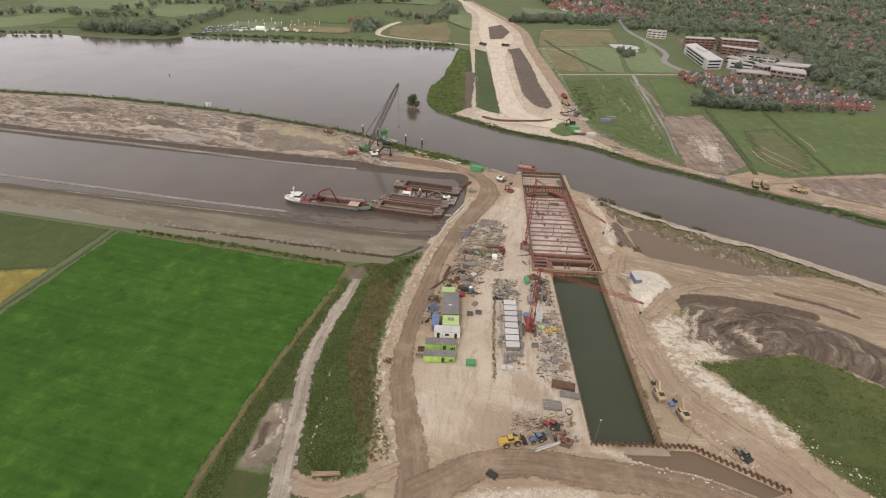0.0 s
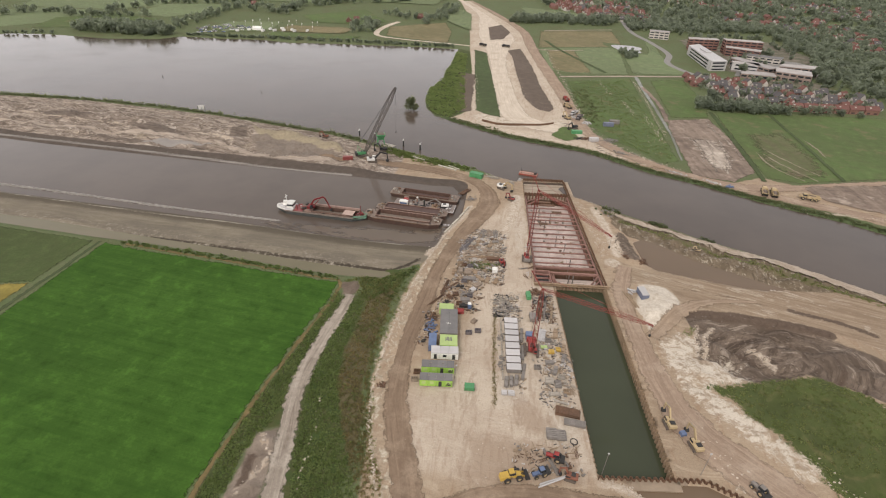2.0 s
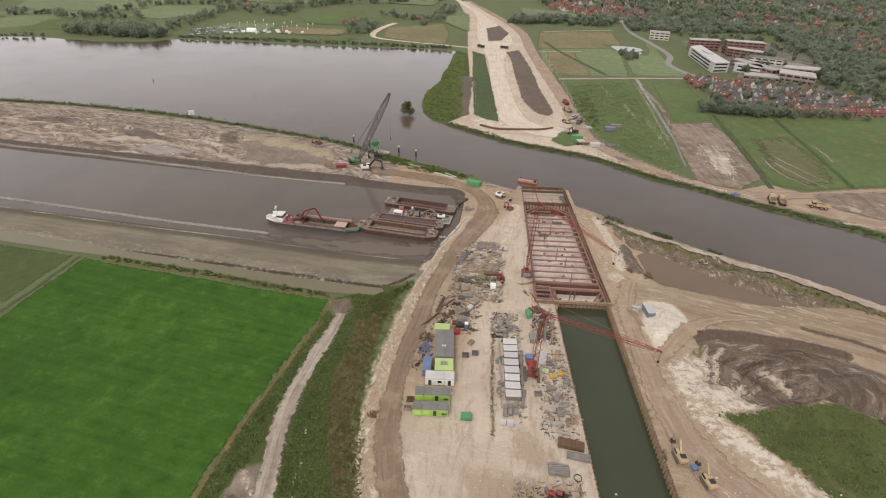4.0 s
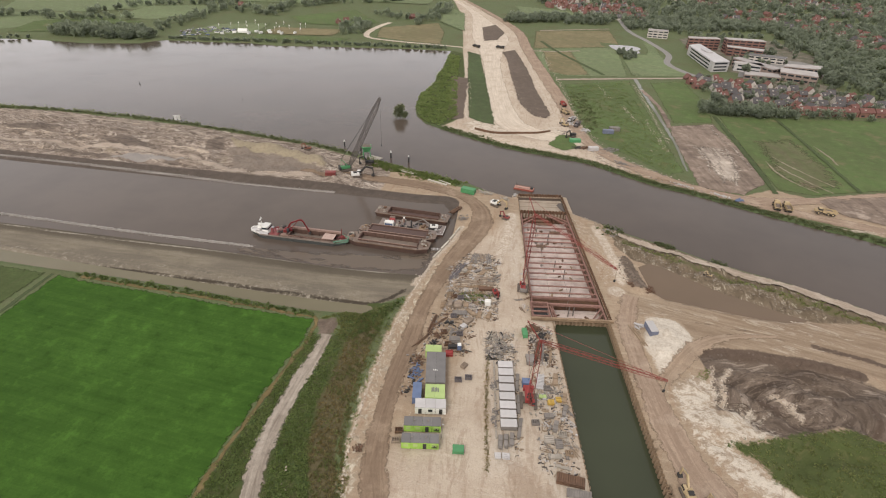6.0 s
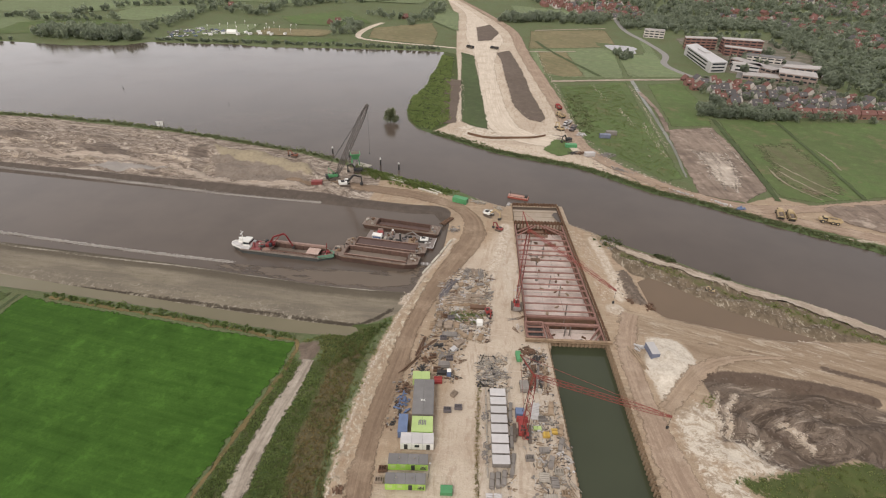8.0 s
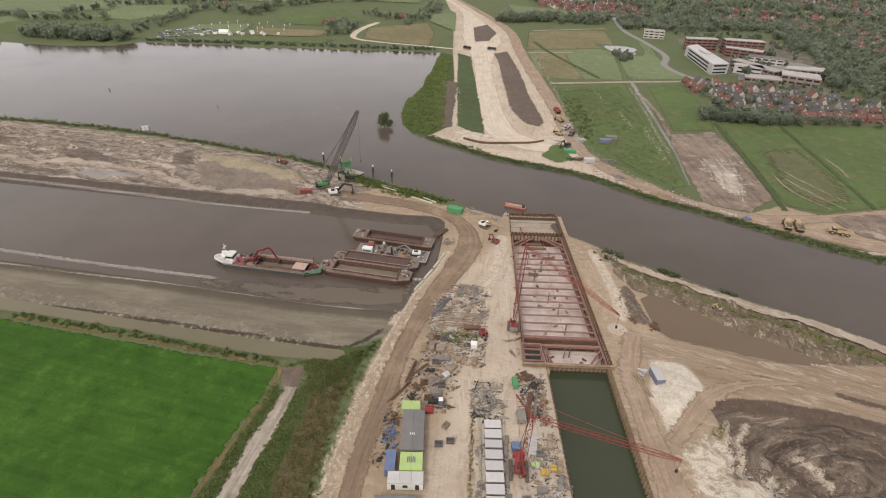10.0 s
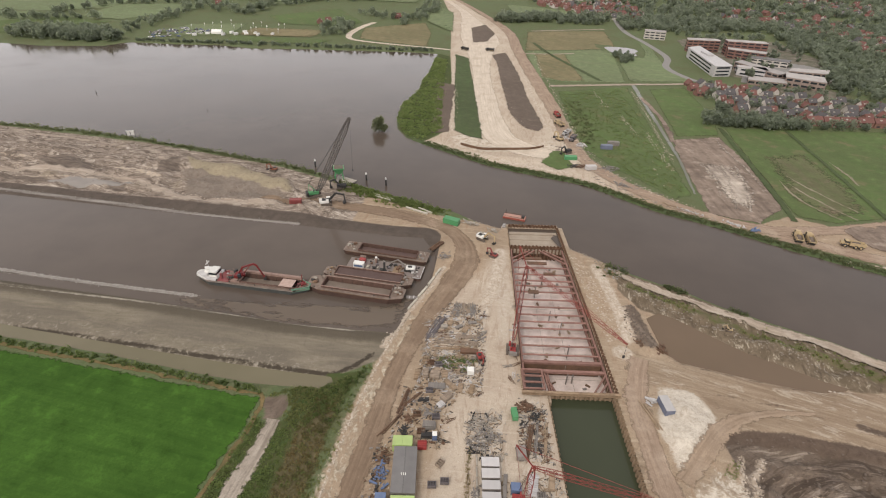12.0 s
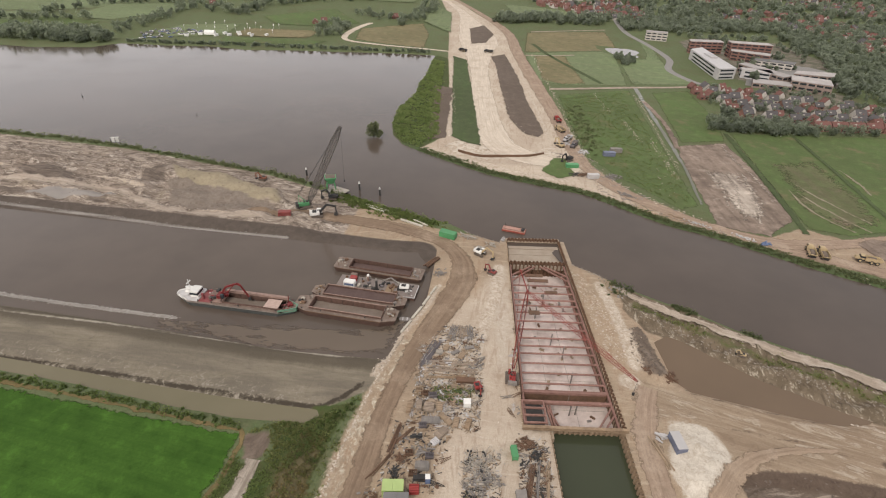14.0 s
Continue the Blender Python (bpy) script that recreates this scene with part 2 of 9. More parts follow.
blots = g.noise(g.stretch(gp, 0.05, 0.085, 0.2), 1.0, 6, 0.7, 2.8)
dike = g.mix(g.range(blots, 0.53, 0.58, 0, 0.9), dike, (0.130, 0.102, 0.082))
dike = g.mix(g.range(blots, 0.42, 0.37, 0, 0.7), dike, (0.44, 0.375, 0.315))
dike = g.mix(g.range(lumps, 0.52, 0.70, 0, 0.7), dike, shade(GREY, 0.7))
cuts = g.noise(g.stretch(gp, 0.07, 0.20, 0.2), 1.0, 6, 0.78, 3.2)
dike = g.mix(g.range(cuts, 0.55, 0.59, 0, 0.85), dike, (0.105, 0.080, 0.063))
dike = g.mix(g.range(cuts, 0.44, 0.40, 0, 0.7), dike, (0.43, 0.365, 0.30))
dike = g.mix(g.range(grain, 0.45, 0.75, 0, 0.4), dike, shade(GREY, 0.7))
dike = g.mix(where("clump", 0.8, 2.5), dike, g.mix(g.range(streak, 0.38, 0.6), (0.19, 0.152, 0.125), (0.105, 0.083, 0.068)))
dike = g.mix(where("path", 0.8, 1.6), dike, g.mix(g.range(streak, 0.4, 0.62), (0.40, 0.335, 0.275), (0.28, 0.225, 0.18)))
dike = g.mix(where("puddle", 0.4, 1.5), dike, (0.27, 0.243, 0.222))
gc = g.mix(where("dike", 0.6, 1.5), gc, dike)
berm = g.mix(g.range(g.noise(g.stretch(gp, 0.06, 0.4, 0.3), 1.0, 5, 0.75, 0.8), 0.36, 0.66), (0.172, 0.147, 0.108), (0.235, 0.20, 0.153))
berm = g.mix(g.range(lumps, 0.40, 0.24, 0, 0.6), berm, (0.225, 0.188, 0.152))
berm = g.mix(g.range(lumps, 0.55, 0.75, 0, 0.6), berm, (0.09, 0.075, 0.06))
berm = g.mix(g.range(g.noise(g.stretch(gp, 0.03, 0.12, 0.3), 1.0, 4, 0.6, 1.0), 0.42, 0.62, 0, 0.7), berm, (0.135, 0.115, 0.09))
crumbs = g.noise(g.stretch(gp, 0.22, 0.34, 0.3), 1.0, 6, 0.8, 0.15)
berm = g.mix(g.math("MULTIPLY", where("crumb", 2.5, 3.0), g.range(lumps, 0.46, 0.34, 0, 0.6)), berm, (0.36, 0.32, 0.265))
berm = g.mix(g.math("MULTIPLY", where("wet", 2.5, 2.0), 0.8), berm, (0.083, 0.068, 0.050))
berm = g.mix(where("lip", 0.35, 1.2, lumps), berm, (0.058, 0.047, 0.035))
berm = g.mix(where("edge", 0.5, 0.9, lumps), berm, (0.37, 0.33, 0.27))
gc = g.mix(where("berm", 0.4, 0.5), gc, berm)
shore = g.mix(g.range(n_mid, 0.36, 0.66), (0.080, 0.064, 0.053), (0.11, 0.088, 0.073))
shore = g.mix(g.range(grain, 0.4, 0.75, 0, 0.4), shore, (0.08, 0.065, 0.055))
gc = g.mix(where("shore", 0.6, 0.6), gc, shore)
gc = g.mix(where("rip", 0.5, 0.8, lumps), gc, g.mix(g.range(lumps, 0.38, 0.64), (0.36, 0.33, 0.30), (0.23, 0.205, 0.185)))
mud = g.mix(g.range(g.noise(gp, 0.13, 6, 0.75, 2.5), 0.36, 0.62), (0.115, 0.087, 0.067), (0.205, 0.158, 0.124))
mud = g.mix(g.range(g.noise(gp, 0.10, 5, 0.7, 3.0), 0.60, 0.68, 0, 0.5), mud, (0.36, 0.30, 0.25))
arcs = g.n.new("ShaderNodeCombineXYZ")
g.put(arcs.inputs[0], g.math("MULTIPLY", g.attr("ring"), 0.42))
g.put(arcs.inputs[1], g.math("MULTIPLY", g.attr("turn"), 1.1))
swirl = g.noise(arcs.outputs[0], 1.0, 5, 0.7, 0.7)
mud = g.mix(g.range(swirl, 0.52, 0.58, 0, 0.9), mud, (0.072, 0.053, 0.041))
mud = g.mix(g.range(n_big, 0.42, 0.58, 0, 0.6), mud, (0.115, 0.088, 0.069))
mud = g.mix(g.range(swirl, 0.43, 0.37, 0, 0.9), mud, (0.30, 0.245, 0.198))
mud = g.mix(g.range(lumps, 0.5, 0.74, 0, 0.5), mud, (0.085, 0.068, 0.055))
gc = g.mix(where("mud", 0.6, 1.6), gc, mud)
white = g.mix(g.range(lumps, 0.36, 0.62), (0.60, 0.525, 0.44), (0.36, 0.285, 0.215))
white = g.mix(g.range(grain, 0.45, 0.75, 0, 0.5), white, (0.30, 0.24, 0.18))
gc = g.mix(where("white", 0.5, 3.0, lumps), gc, white)
gc = g.mix(g.math("MULTIPLY", where("slope", 1.0, 7.0, lumps), g.range(g.noise(gp, 0.16, 5, 0.72, 1.4), 0.60, 0.46)), gc, g.mix(g.range(grain, 0.45, 0.75, 0, 0.5), g.mix(g.range(crumbs, 0.50, 0.60), (0.58, 0.515, 0.43), (0.30, 0.235, 0.175)), (0.26, 0.20, 0.15)))
gc = g.mix(where("heap", 0.6, 2.6, lumps), gc, g.mix(g.range(grain, 0.45, 0.75, 0, 0.4), g.mix(g.range(lumps, 0.42, 0.64), (0.60, 0.54, 0.46), (0.42, 0.355, 0.285)), (0.36, 0.30, 0.24)))
# dark earth lines; along the mud pit's rim this colour paints its shade
gc = g.mix(where("dark", 0.5, 1.4, lumps), gc, g.mix(g.range(lumps, 0.35, 0.65), (0.085, 0.06, 0.046), (0.125, 0.092, 0.07)))
scrub = g.mix(g.range(n_mid, 0.40, 0.60), (0.056, 0.082, 0.026), (0.078, 0.082, 0.034))
scrub = g.mix(g.range(lumps, 0.52, 0.72, 0, 0.6), scrub, (0.06, 0.075, 0.03))
scrub = g.mix(g.range(grain, 0.4, 0.75, 0, 0.5), scrub, (0.05, 0.06, 0.022))
scrub = g.mix(g.range(lumps, 0.34, 0.26, 0, 0.3), scrub, (0.17, 0.15, 0.09))
scrub = g.mix(where("brush", 0.8, 2.0), scrub, g.mix(g.range(lumps, 0.36, 0.64), (0.125, 0.102, 0.055), (0.07, 0.062, 0.032)))
gc = g.mix(where("scrub", 0.5, 1.8), gc, scrub)
lush = g.mix(g.range(n_mid, 0.36, 0.66), (0.092, 0.118, 0.036), (0.118, 0.122, 0.050))
lush = g.mix(g.range(lumps, 0.5, 0.72, 0, 0.6), lush, (0.055, 0.082, 0.022))
lush = g.mix(g.range(grain, 0.45, 0.75, 0, 0.4), lush, (0.05, 0.07, 0.02))
lush = g.mix(g.range(n_big, 0.40, 0.6, 0, 0.75), lush, (0.060, 0.074, 0.027))
lush = g.mix(g.range(g.noise(gp, 0.12, 5, 0.7, 1.0), 0.56, 0.66, 0, 0.6), lush, (0.13, 0.12, 0.055))
gc = g.mix(where("lush", 0.7, 5.0, lumps), gc, lush)
bank = g.mix(g.range(n_mid, 0.42, 0.58), (0.125, 0.096, 0.065), (0.17, 0.131, 0.092))
rills = g.noise(g.stretch(gp, 0.55, 0.22, 0.3), 1.0, 5, 0.75, 0.6)
bank = g.mix(g.range(rills, 0.55, 0.63, 0, 0.85), bank, (0.40, 0.345, 0.27))
bank = g.mix(g.range(rills, 0.44, 0.36, 0, 0.8), bank, (0.085, 0.064, 0.045))
bank = g.mix(g.range(lumps, 0.54, 0.70, 0, 0.8), bank, (0.10, 0.078, 0.055))
bank = g.mix(where("ridge", 0.8, 2.4), bank, g.mix(g.range(lumps, 0.4, 0.6), (0.098, 0.104, 0.042), (0.14, 0.112, 0.07)))
gc = g.mix(where("bank", 0.5, 1.5), gc, bank)
scraps = g.noise(g.stretch(gp, 0.34, 0.20, 0.3), 1.0, 6, 0.78, 1.2)
gc = g.mix(g.math("MULTIPLY", where("rubble", 1.0, 2.6), g.range(scraps, 0.50, 0.56)), gc, g.mix(g.range(lumps, 0.38, 0.60), (0.56, 0.495, 0.395), (0.27, 0.215, 0.155)))
# grey-brown spoil and yellowish top; the dark-pale contrast also paints the mound's shading
gc = g.mix(where("spoil", 0.8, 2.4), gc, g.mix(g.range(lumps, 0.36, 0.64), (0.225, 0.187, 0.155), (0.165, 0.132, 0.108)))
gc = g.mix(where("yellow", 0.8, 2.4), gc, g.mix(g.range(lumps, 0.36, 0.64), (0.315, 0.265, 0.185), (0.25, 0.205, 0.142)))
g.bump(lumps, 0.9, 0.5)
M_GROUND = g.done(gc, 0.92, 0, 0.12)

M_LAKE = water("lake_water", (0.086, 0.066, 0.053), 0.12, 0.10, 0.8)
M_CANAL = water("canal_water", (0.106, 0.083, 0.067), 0.10, 0.08, 0.8)
M_TRENCH = water("trench_water", (0.046, 0.052, 0.030), 0.10, 0.05, 0.9, (0.038, 0.043, 0.025))
M_DITCH = water("ditch_water", (0.165, 0.142, 0.092), 0.14, 0.05, 0.8, (0.135, 0.118, 0.072))
M_FARDITCH = water("far_ditch_water", (0.135, 0.135, 0.098), 0.35, 0.05, 0.8)
M_POND = water("pond_water", (0.148, 0.102, 0.066), 0.16, 0.05, 0.8, (0.125, 0.087, 0.056))
M_SHOAL = water("shallow_silty_water", (0.130, 0.101, 0.076), 0.12, 0.06, 0.8, (0.115, 0.089, 0.068), 2.6)
M_FIELD = crop("lush_green_crop", (0.055, 0.118, 0.019), (0.034, 0.080, 0.012), (0.02, 0.5), 7, 0.03)
M_FIELDW = crop("dull_green_crop", (0.072, 0.100, 0.036), (0.088, 0.100, 0.044), (0.02, 0.3), -83)
M_STUBBLE = crop("yellow_stubble", (0.25, 0.20, 0.055), (0.20, 0.165, 0.05), (0.02, 0.6), 40)
M_MEADOW = crop("meadow_grass", (0.098, 0.142, 0.050), (0.118, 0.138, 0.062), (0.012, 0.12), 60, 0.012, (0.14, 0.13, 0.068))
# green of the far pastures, lightened in the base colour for haze
M_MEADOW2 = crop("haze_paled_meadow", (0.160, 0.200, 0.100), (0.185, 0.205, 0.115), (0.01, 0.08), 10, 0.01, None, 2.0)
M_STRAW = crop("dry_ochre_grassland", (0.215, 0.175, 0.100), (0.170, 0.160, 0.085), (0.012, 0.1), 60, 0.014, None, 2.0)
M_BARE = crop("bare_rutted_earth", (0.29, 0.225, 0.18), (0.14, 0.105, 0.083), (0.03, 0.30), 84, 0.03, (0.36, 0.295, 0.24))
M_BAREPALE = crop("pale_rutted_sand", (0.50, 0.43, 0.36), (0.20, 0.155, 0.125), (0.03, 0.36), 86, 0.05, None, 4.0)
M_WORNMEADOW = crop("trampled_meadow", (0.108, 0.128, 0.056), (0.15, 0.13, 0.08), (0.03, 0.2), 84, 0.05, (0.16, 0.13, 0.088), 5.0)
M_STRIPB = crop("dark_levelled_soil", (0.135, 0.105, 0.085), (0.155, 0.12, 0.095), (0.02, 0.2), 80, 0.015)
M_STRIPG = crop("green_verge", (0.072, 0.098, 0.042), (0.088, 0.102, 0.052), (0.02, 0.2), 80, 0.015)
M_GARDENS = crop("gardens_and_paving", (0.22, 0.185, 0.155), (0.085, 0.095, 0.05), (0.1, 0.14), 14, 0.06)
M_EDGE = crop("dry_field_margin", (0.180, 0.128, 0.062), (0.125, 0.112, 0.05), (0.05, 0.5), 7, 0.05)
M_ROAD = track_dirt("haul_road_earth", (0.242, 0.174, 0.122), (0.185, 0.131, 0.092), (0.335, 0.255, 0.186))
M_ROAD2 = track_dirt("sandy_track", (0.335, 0.252, 0.187), (0.265, 0.19, 0.14), (0.41, 0.325, 0.25))
M_FARM = track_dirt("grey_farm_track", (0.38, 0.33, 0.275), (0.21, 0.17, 0.135), (0.43, 0.375, 0.315))
M_TRACK = track_dirt("pale_farm_track", (0.40, 0.33, 0.265), (0.27, 0.215, 0.165), (0.48, 0.41, 0.34))
M_LINK = track_dirt("brown_ramp_sand", (0.33, 0.25, 0.182), (0.25, 0.182, 0.13), (0.36, 0.28, 0.21))
M_PALEROAD = track_dirt("white_sand_road", (0.60, 0.52, 0.43), (0.50, 0.42, 0.335), (0.42, 0.34, 0.265))
M_ASPHALT = plain("grey_asphalt", (0.24, 0.225, 0.21), 0.9)
M_LEAF = leaves("scrub_leaves", (0.080, 0.112, 0.040), (0.115, 0.130, 0.058), (0.066, 0.088, 0.036))
# far tree leaves: distance haze is put into this pale grey-green
M_HAZELEAF = leaves("hazy_wood_leaves", (0.132, 0.148, 0.122), (0.156, 0.170, 0.140), (0.114, 0.128, 0.106))
M_BARK = plain("grey_brown_bark", (0.10, 0.08, 0.06), 0.9)
M_REED = leaves("reed_and_weeds", (0.098, 0.132, 0.044), (0.140, 0.146, 0.068), (0.085, 0.108, 0.04))
M_VERGE = leaves("verge_weeds", (0.118, 0.142, 0.056), (0.162, 0.152, 0.080), (0.104, 0.124, 0.050))
M_WHEEL = track_dirt("faint_wheel_track", (0.29, 0.25, 0.185), (0.15, 0.14, 0.08), (0.33, 0.29, 0.22))
M_RUSTORANGE = plain("rusty_orange_paint", (0.23, 0.095, 0.062), 0.6, 0, 0.3, 0.6)
M_PLOT = leaves("plot_weeds", (0.082, 0.108, 0.045), (0.112, 0.122, 0.060), (0.080, 0.096, 0.042))
M_BANKREED = leaves("bank_reed_leaves", (0.078, 0.092, 0.046), (0.104, 0.110, 0.062), (0.070, 0.082, 0.044))
M_DIKEBUSH = leaves("dike_bush_leaves", (0.098, 0.112, 0.062), (0.125, 0.132, 0.08), (0.092, 0.104, 0.06))
M_CLOD = plain("pale_clods", (0.56, 0.48, 0.40), 0.95, 0, 0.3, 0.5, (0.36, 0.29, 0.22), True)
M_DARKCLOD = plain("dark_clods", (0.16, 0.125, 0.10), 0.95, 0, 0.3, 0.5, None, True)
M_ROCK = plain("grey_riprap", (0.29, 0.262, 0.235), 0.9, 0, 0.3, 0.6, None, True)
M_PALEROCK = plain("pale_riprap", (0.40, 0.365, 0.33), 0.9, 0, 0.3, 0.6, None, True)
M_VERGEG = leaves("green_verge_weeds", (0.122, 0.160, 0.062), (0.152, 0.168, 0.080), (0.106, 0.134, 0.054))
M_RUST = plain("rusty_sheet_pile", (0.16, 0.092, 0.058), 0.75, 0.1, 0.4, 0.5, (0.085, 0.055, 0.038))
M_PALERUST = plain("muddy_sheet_pile", (0.30, 0.215, 0.14), 0.8, 0.05, 0.35, 0.5, (0.17, 0.11, 0.07))
M_REDSTEEL = plain("red_oxide_steel", (0.26, 0.145, 0.118), 0.75, 0.0, 0.35, 0.6, (0.17, 0.088, 0.068))
M_SLAB = plain("wet_pinkish_concrete", (0.64, 0.545, 0.50), 0.7, 0, 0.25, 0.22, (0.36, 0.275, 0.24))
M_CONC = plain("grey_concrete", (0.37, 0.33, 0.28), 0.85, 0, 0.3, 0.6)
M_PALECONC = plain("pale_dusty_concrete", (0.50, 0.455, 0.38), 0.85, 0, 0.25, 0.6)
M_WHITE = plain("white_paint", (0.72, 0.70, 0.66), 0.5, 0, 0.12, 0.4)
M_OFFWHITE = plain("off_white_sheet", (0.50, 0.475, 0.465), 0.5, 0, 0.15, 0.4)
M_LIME = plain("lime_green_paint", (0.33, 0.53, 0.10), 0.5, 0, 0.15, 0.4)
M_PALELIME = plain("pale_lime_paint", (0.42, 0.53, 0.21), 0.5, 0, 0.15, 0.4)
M_GREEN = plain("green_paint", (0.095, 0.285, 0.125), 0.5, 0, 0.2, 0.5)
M_BOOMRED = plain("faded_red_boom_paint", (0.25, 0.052, 0.042), 0.55, 0, 0.25, 0.6)
M_BLUE = plain("blue_paint", (0.125, 0.165, 0.27), 0.55, 0, 0.2, 0.5)
M_GREYBLUE = plain("grey_blue_paint", (0.17, 0.185, 0.25), 0.6, 0, 0.2, 0.5)
M_RED = plain("red_paint", (0.30, 0.045, 0.04), 0.45, 0, 0.25, 0.6)
M_ORANGE = plain("faded_orange_red_paint", (0.33, 0.085, 0.06), 0.55, 0, 0.25, 0.6)
M_YELLOW = plain("machine_yellow_paint", (0.52, 0.34, 0.075), 0.5, 0, 0.25, 0.6)
M_OCHRE = plain("dusty_yellow_paint", (0.46, 0.35, 0.205), 0.6, 0, 0.25, 0.6)
M_GREYROOF = plain("grey_bitumen_roof", (0.19, 0.18, 0.175), 0.85, 0, 0.18, 0.4)
M_DARK = plain("dark_rubber_steel_and_shade", (0.045, 0.042, 0.04), 0.7, 0, 0.3, 0.8)
M_DUSTYTRACK = plain("dusty_crawler_steel", (0.135, 0.108, 0.088), 0.8, 0, 0.35, 0.9)
M_GLASS = plain("dark_window_glass", (0.03, 0.035, 0.04), 0.12, 0, 0.1, 0.3, None, False, 0.6)
M_GREYSTEEL = plain("grey_steel", (0.245, 0.218, 0.196), 0.55, 0.1, 0.3, 0.7)
M_HULL = plain("dark_barge_hull", (0.07, 0.043, 0.035), 0.65, 0.0, 0.4, 0.4, (0.13, 0.072, 0.052))
M_DECK = plain("worn_barge_deck", (0.185, 0.135, 0.112), 0.75, 0.0, 0.4, 0.7, (0.115, 0.075, 0.058))
M_HOLD = plain("rusty_cargo_hold", (0.085, 0.052, 0.042), 0.8, 0.0, 0.4, 0.4, (0.05, 0.034, 0.028))
M_WOOD = plain("weathered_timber", (0.32, 0.235, 0.16), 0.85, 0, 0.3, 0.8)
M_WOODGREY = plain("grey_weathered_timber", (0.30, 0.235, 0.18), 0.85, 0, 0.35, 0.8, (0.20, 0.16, 0.125))
M_DARKSTEEL = plain("dark_grey_steel", (0.165, 0.145, 0.148), 0.55, 0.2, 0.3, 0.7)
M_DULLRED = plain("dull_red_paint", (0.235, 0.055, 0.05), 0.55, 0, 0.25, 0.6, (0.17, 0.07, 0.06))
M_COAM = plain("brown_rust_coaming", (0.125, 0.075, 0.058), 0.8, 0, 0.4, 0.7, (0.08, 0.045, 0.035))
M_BRICK = plain("red_brick_wall", (0.225, 0.12, 0.092), 0.85, 0, 0.25, 0.3)
M_ROOFRED = plain("orange_red_roof_tiles", (0.175, 0.082, 0.068), 0.8, 0, 0.25, 0.3)
M_ROOFGREY = plain("grey_roof_tiles", (0.105, 0.096, 0.096), 0.8, 0, 0.25, 0.3)
M_RENDER = plain("pale_house_wall", (0.56, 0.51, 0.46), 0.85, 0, 0.25, 0.3)
M_CANVAS = plain("white_canvas", (0.78, 0.76, 0.72), 0.7, 0, 0.08, 0.3)


# ---- building tools ----
def part(name, bm, mat, parent, label=""):
    me = bpy.data.meshes.new(name)
    bmesh.ops.recalc_face_normals(bm, faces=bm.faces)
    bm.to_mesh(me)
    bm.free()
    me.materials.append(mat)
    ob = new(name, me)
    ob.parent = parent
    return tagged(ob, label) if label else ob


def box(bm, cx, cy, z0, sx, sy, sz, rz=0.0, bevel=0.0, top=(1.0, 1.0)):
    """A block on z0; top: how far its upper side is drawn in."""
    c, s = math.cos(radians(rz)), math.sin(radians(rz))
    vs = []
    for z, (kx, ky) in ((z0, (1, 1)), (z0 + sz, top)):
        for a, b in ((-1, -1), (1, -1), (1, 1), (-1, 1)):
            x, y = a * sx * kx / 2, b * sy * ky / 2
            vs.append(bm.verts.new((cx + x * c - y * s, cy + x * s + y * c, z)))
    fs = [bm.faces.new([vs[i] for i in f]) for f in ((3, 2, 1, 0), (4, 5, 6, 7), (0, 1, 5, 4), (1, 2, 6, 5), (2, 3, 7, 6), (3, 0, 4, 7))]
    if bevel:
        bmesh.ops.bevel(bm, geom=list({e for f in fs for e in f.edges}), offset=bevel, segments=1, affect="EDGES")
    return bm


def beam(bm, p, q, w, h):
    p, q = Vector(p), Vector(q)
    d = (q - p).normalized()
    u = d.cross(Vector((0, 0, 1)))
    u = (u if u.length > 1e-3 else Vector((1, 0, 0))).normalized()
    v = u.cross(d)
    r = []
    for e in (p, q):
        r.append([bm.verts.new(e + u * a * w / 2 + v * b * h / 2) for a, b in ((-1, -1), (1, -1), (1, 1), (-1, 1))])
    bm.faces.new(r[0][::-1]), bm.faces.new(r[1])
    for k in range(4):
        bm.faces.new((r[0][k], r[0][(k + 1) % 4], r[1][(k + 1) % 4], r[1][k]))
    return bm


def tube(bm, p, q, r0, r1=None, n=8):
    p, q = Vector(p), Vector(q)
    r1 = r0 if r1 is None else r1
    d = (q - p).normalized()
    u = d.cross(Vector((0.3, 0.2, 1))).normalized()
    v = d.cross(u)
    rings = [[bm.verts.new(e + (u * math.cos(k * math.tau / n) + v * math.sin(k * math.tau / n)) * r) for k in range(n)] for e, r in ((p, r0), (q, r1))]
    bm.faces.new(rings[0][::-1]), bm.faces.new(rings[1])
    for k in range(n):
        bm.faces.new((rings[0][k], rings[0][(k + 1) % n], rings[1][(k + 1) % n], rings[1][k]))
    return bm


def prism(bm, pts, z0, z1):
    low, high = [bm.verts.new((*p, z0)) for p in pts], [bm.verts.new((*p, z1)) for p in pts]
    bm.faces.new(low[::-1]), bm.faces.new(high)
    for i in range(len(pts)):
        j = (i + 1) % len(pts)
        bm.faces.new((low[i], low[j], high[j], high[i]))
    return bm


def profile(bm, pts, x0, x1):
    """A side outline of (y, z) points drawn out across x."""
    a, b = [bm.verts.new((x0, *p)) for p in pts], [bm.verts.new((x1, *p)) for p in pts]
    bm.faces.new(a[::-1]), bm.faces.new(b)
    for i in range(len(pts)):
        j = (i + 1) % len(pts)
        bm.faces.new((a[i], a[j], b[j], b[i]))
    return bm


